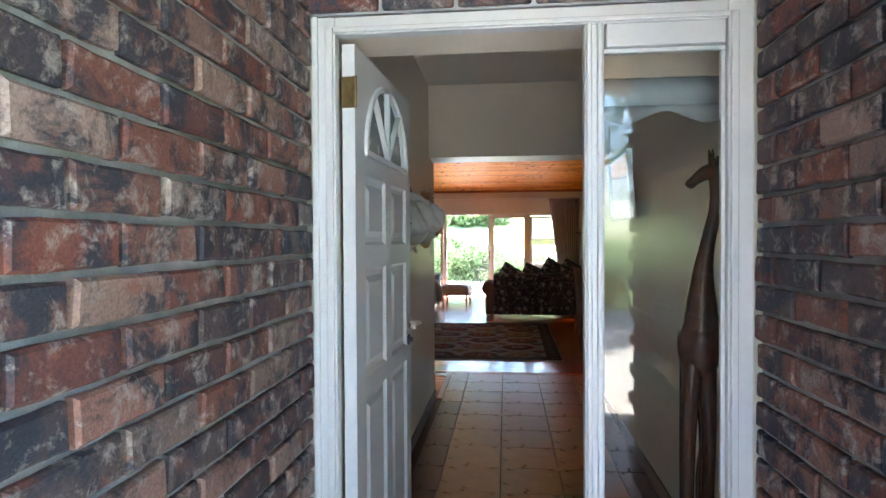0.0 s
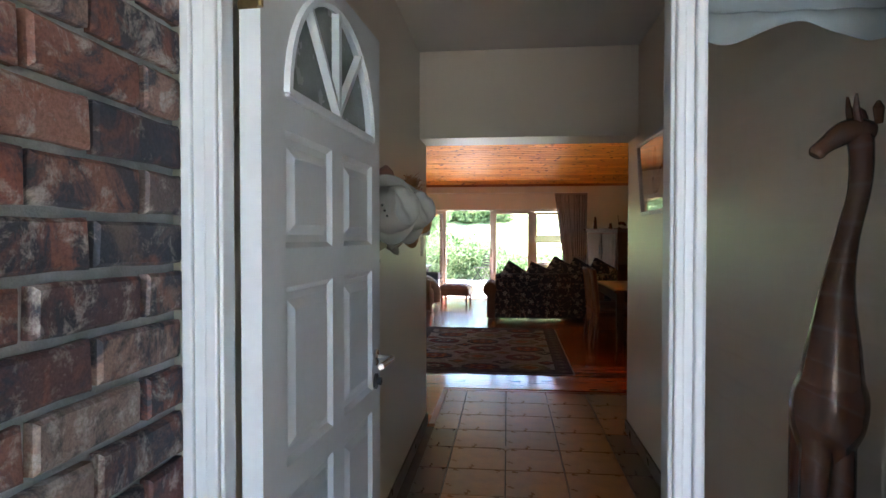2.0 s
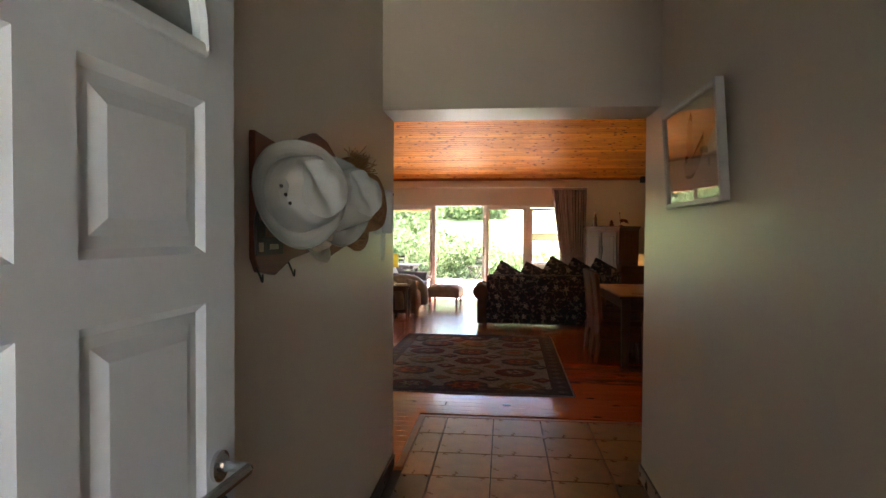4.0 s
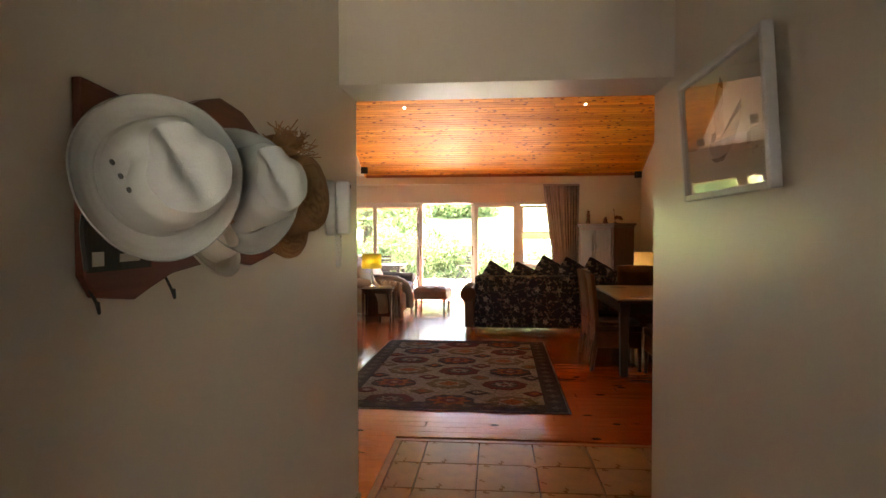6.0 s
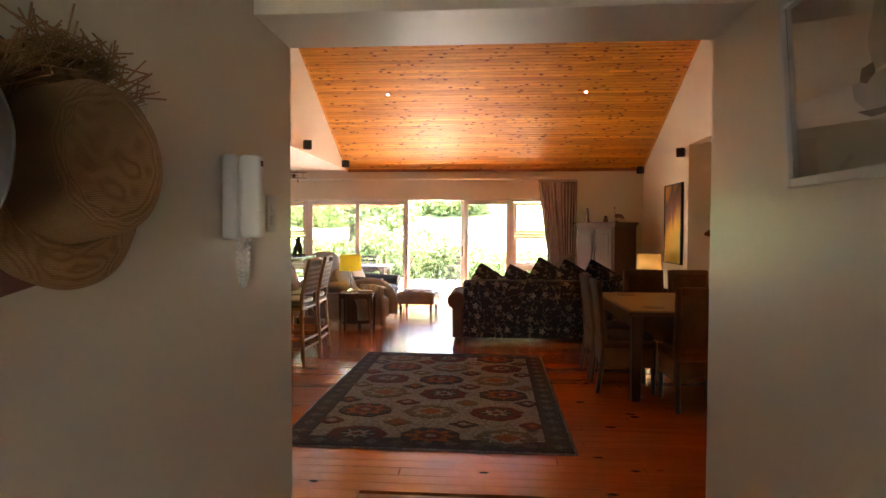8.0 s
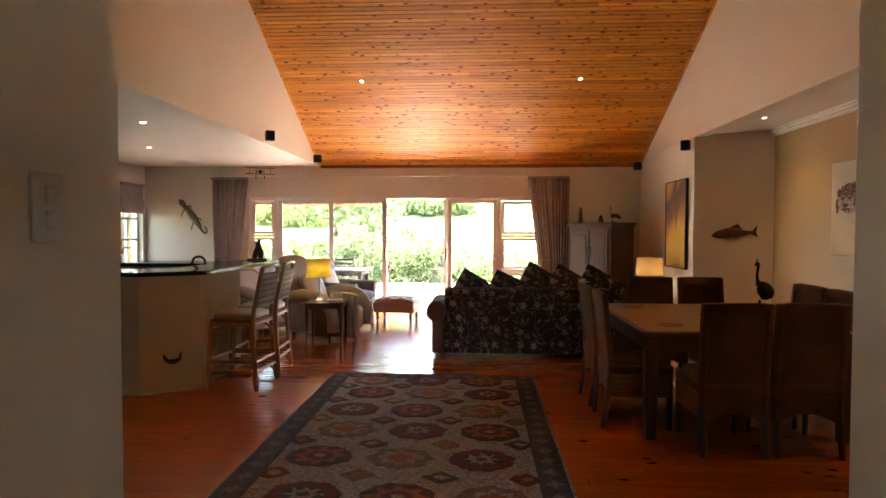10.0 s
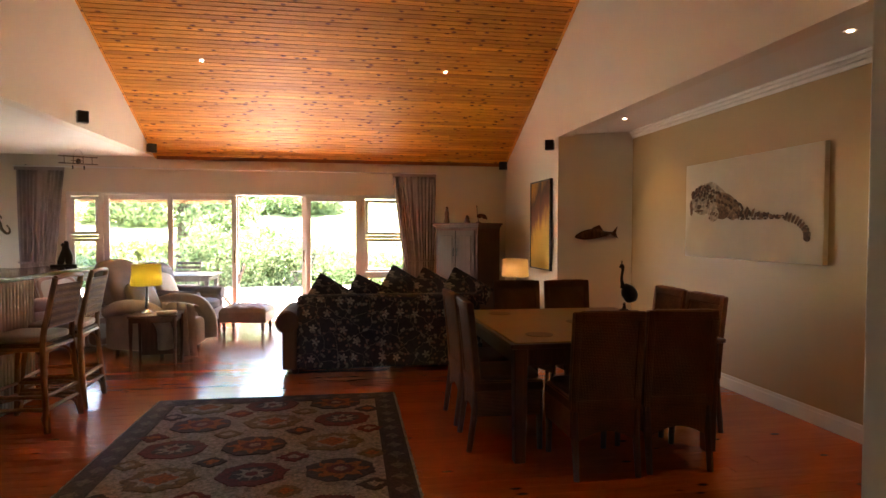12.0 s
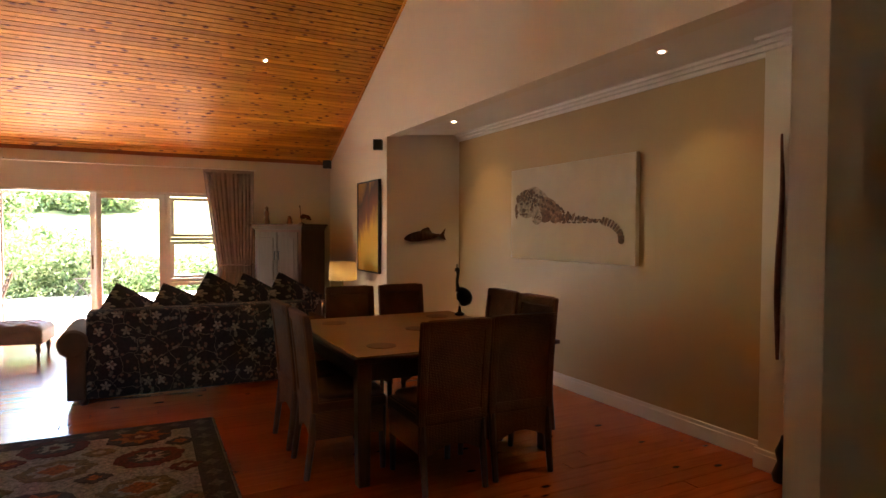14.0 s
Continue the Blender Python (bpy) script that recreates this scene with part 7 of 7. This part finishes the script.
floor_tiles()
tagged(part("trim", box(-0.556, 5.912, -0.022, 1.222, 5.958, 0.002, 0.002), M_TRIM), "timber strip edging the tiles", "trim", kind="structure")
tagged(part("trim", box(-0.556, ROOM0 + 0.001, -0.022, -0.510, 5.911, 0.002, 0.002), M_TRIM), "timber strip edging the tiles", "trim", kind="structure")
tagged(part("trim", box(1.174, 4.92, -0.022, 1.222, 5.911, 0.002, 0.002), M_TRIM), "timber strip edging the tiles", "trim", kind="structure")
tagged(part("kitchen_floor", box(KX, ROOM0, -0.021, -2.902, 10.8, 0.0, 0.002), M_KTILE), "dull red tiled kitchen floor", "floor", kind="structure")
for nm, a in (("baseboard", (LX, INNER, LX + 0.013, ROOM0)), ("baseboard", (RX - 0.013, INNER, RX, ROOM0))):
    tagged(part(nm, box(a[0], a[1], 0.0, a[2], a[3], 0.085, 0.002), M_SKIRT), "dark brown tiled skirting", "skirting", kind="structure")
for a in ((NX - 0.02, 7.05, NX, NICHE2 - 0.03), (GX1 - 0.02, NICHE1, GX1, ROOM1), (KX, ROOM1 - 0.02, DX0 - 0.02, ROOM1), (DX1 + 0.02, ROOM1 - 0.02, GX1 - 0.021, ROOM1), (NX - 0.14, 6.70, NX - 0.12, 7.05)):
    bm = box(a[0], a[1], 0.0, a[2], a[3], 0.10, 0.003)
    box(a[0] + (0.006 if a[2] - a[0] < 0.05 else 0), a[1] + (0.006 if a[3] - a[1] < 0.05 else 0), 0.098, a[2], a[3], 0.13, 0.004, bm=bm)
    tagged(part("baseboard", bm, M_CEIL), "cream moulded skirting board", "skirting", kind="structure")
bm = prism([(GX1 + 0.012, NICHE1 - 0.03), (NX - 0.021, NICHE2 - 0.012), (NX - 0.001, NICHE2 + 0.002), (GX1, NICHE1 + 0.002)], 0.0, 0.10, 0.003)
prism([(GX1 + 0.012, NICHE1 - 0.024), (NX - 0.021, NICHE2 - 0.006), (NX - 0.001, NICHE2 + 0.002), (GX1, NICHE1 + 0.002)], 0.098, 0.13, 0.004, bm=bm)
tagged(part("baseboard", bm, M_CEIL), "cream moulded skirting board", "skirting", kind="structure")
# cornice in the niche
bm = bmesh.new()
for k, (o, z0, z1) in enumerate(((0.07, 2.695, 2.72), (0.045, 2.665, 2.695), (0.02, 2.63, 2.665))):
    box(NX - o, 7.03, z0, NX, NICHE2 - 0.002, z1, 0.006, bm=bm)
tagged(part("cornice", bm, M_CEIL), "white moulded plaster cornice", "cornice", kind="structure")
bm = bmesh.new()
for k, (o, z0, z1) in enumerate(((0.07, 2.695, 2.72), (0.045, 2.665, 2.695), (0.02, 2.63, 2.665))):
    box(NX - 0.12 - o, 6.70, z0, NX - 0.12, 7.03 + o * 0.5, z1, 0.006, bm=bm)
tagged(part("cornice", bm, M_CEIL), "white moulded plaster cornice", "cornice", kind="structure")

# ---- brick porch ----
def brick_wall(name, x_face, sign, y0, y1, near):
    """Courses of bricks along y on a face at x_face; sign: the way it looks."""
    z1 = 2.62
    core = box(min(x_face - sign * 0.012, x_face - sign * 0.2), y0, -0.24, max(x_face - sign * 0.012, x_face - sign * 0.2), y1, z1)
    ob = tagged(part(name, core, M_MORTAR), "porch wall of tumbled red and blue-black bricks", "wall", kind="structure")
    L, H, J = 0.222, 0.072, 0.013
    lib = []
    for k in range(5):
        bm = box(-0.02, -L / 2, -H / 2, 0.010, L / 2, H / 2)
        bmesh.ops.subdivide_edges(bm, edges=[e for e in bm.edges if e.calc_length() > 0.15], cuts=3)
        for v in bm.verts:
            v.co += Vector((noise.noise((k * 9 + v.co.y * 21, v.co.z * 20, 1)) * 0.004, noise.noise((k * 7, v.co.z * 30, v.co.y * 20)) * 0.005, noise.noise((v.co.y * 17, k * 5, v.co.z * 9)) * 0.004))
            if v.co.x > 0.0 and (abs(v.co.z) > H * 0.4 or abs(v.co.y) > L * 0.46):
                v.co.x -= 0.003
        bmesh.ops.bevel(bm, geom=[e for e in bm.edges if all(v.co.x > 0 for v in e.verts) and e.calc_face_angle(0) > 0.6], offset=0.006, segments=1, affect="EDGES")
        me = bpy.data.meshes.new("brick")
        bm.to_mesh(me)
        bm.free()
        me.materials.append(M_BRICK)
        lib.append(me)
    rng = random.Random(3 if sign > 0 else 5)
    far = []
    z, row = 0.045, 0
    while z < z1 - 0.03:
        edge, k = y1, 0
        while edge > y0 + 0.05:
            ln = L * 0.47 if row % 2 and k == 0 else L
            y = edge - ln / 2
            m = Matrix.Translation((x_face + rng.uniform(-0.003, 0.003), y, z)) @ Matrix.Rotation(rng.uniform(-0.012, 0.012), 4, "X") @ Matrix.Diagonal((sign, ln / L * rng.uniform(0.985, 1.01), rng.uniform(0.95, 1.04), 1))
            if y > near:
                b = new("brick", rng.choice(lib))
                b.matrix_basis = m
                b.parent = ob
            else:
                far.append((m, rng.choice(lib)))
            edge -= ln + J
            k += 1
        z += H + J
        row += 1
    bm = bmesh.new()
    for m, me in far:
        n = len(bm.verts)
        bm.from_mesh(me)
        bm.verts.ensure_lookup_table()
        bmesh.ops.transform(bm, matrix=m, verts=bm.verts[n:])
    if far:
        part("bricks", bm, M_BRICK, ob, kind="stuff")
    return ob


# Left wall goes on unseen behind the camera, to darken the right one.
brick_wall("wall_porch_left", -0.554, 1, -3.6, FRONT + 0.02, 0.2)
brick_wall("wall_porch_right", 0.800, -1, -0.20, FRONT + 0.02, 0.4)
# brick lintel course over the frame
lin = tagged(part("wall_porch_lintel", box(-0.552, FRONT + 0.012, 2.115, 0.80, F1 + 0.004, 2.62), M_MORTAR), "brick course over the front door", "wall", kind="structure")
for r in range(6):
    for k in range(7):
        x = -0.55 + k * 0.235 + (0.11 if r % 2 else 0)
        x1 = min(0.797, x + 0.222)
        if x1 - x > 0.03:
            bm = box(x, FRONT - 0.006, 2.122 + r * 0.085, x1, FRONT + 0.02, 2.194 + r * 0.085, 0.006, 1)
            part("brick", bm, M_BRICK, lin)
# Unseen ceiling, run back to y = -1.8 to keep daylight off the door.
tagged(part("ceiling_porch", box(-1.2, -1.8, 2.63, 1.4, FRONT + 0.1, 2.72), M_TRIM), "unseen boarded ceiling added to shade the porch", "ceiling", kind="structure")
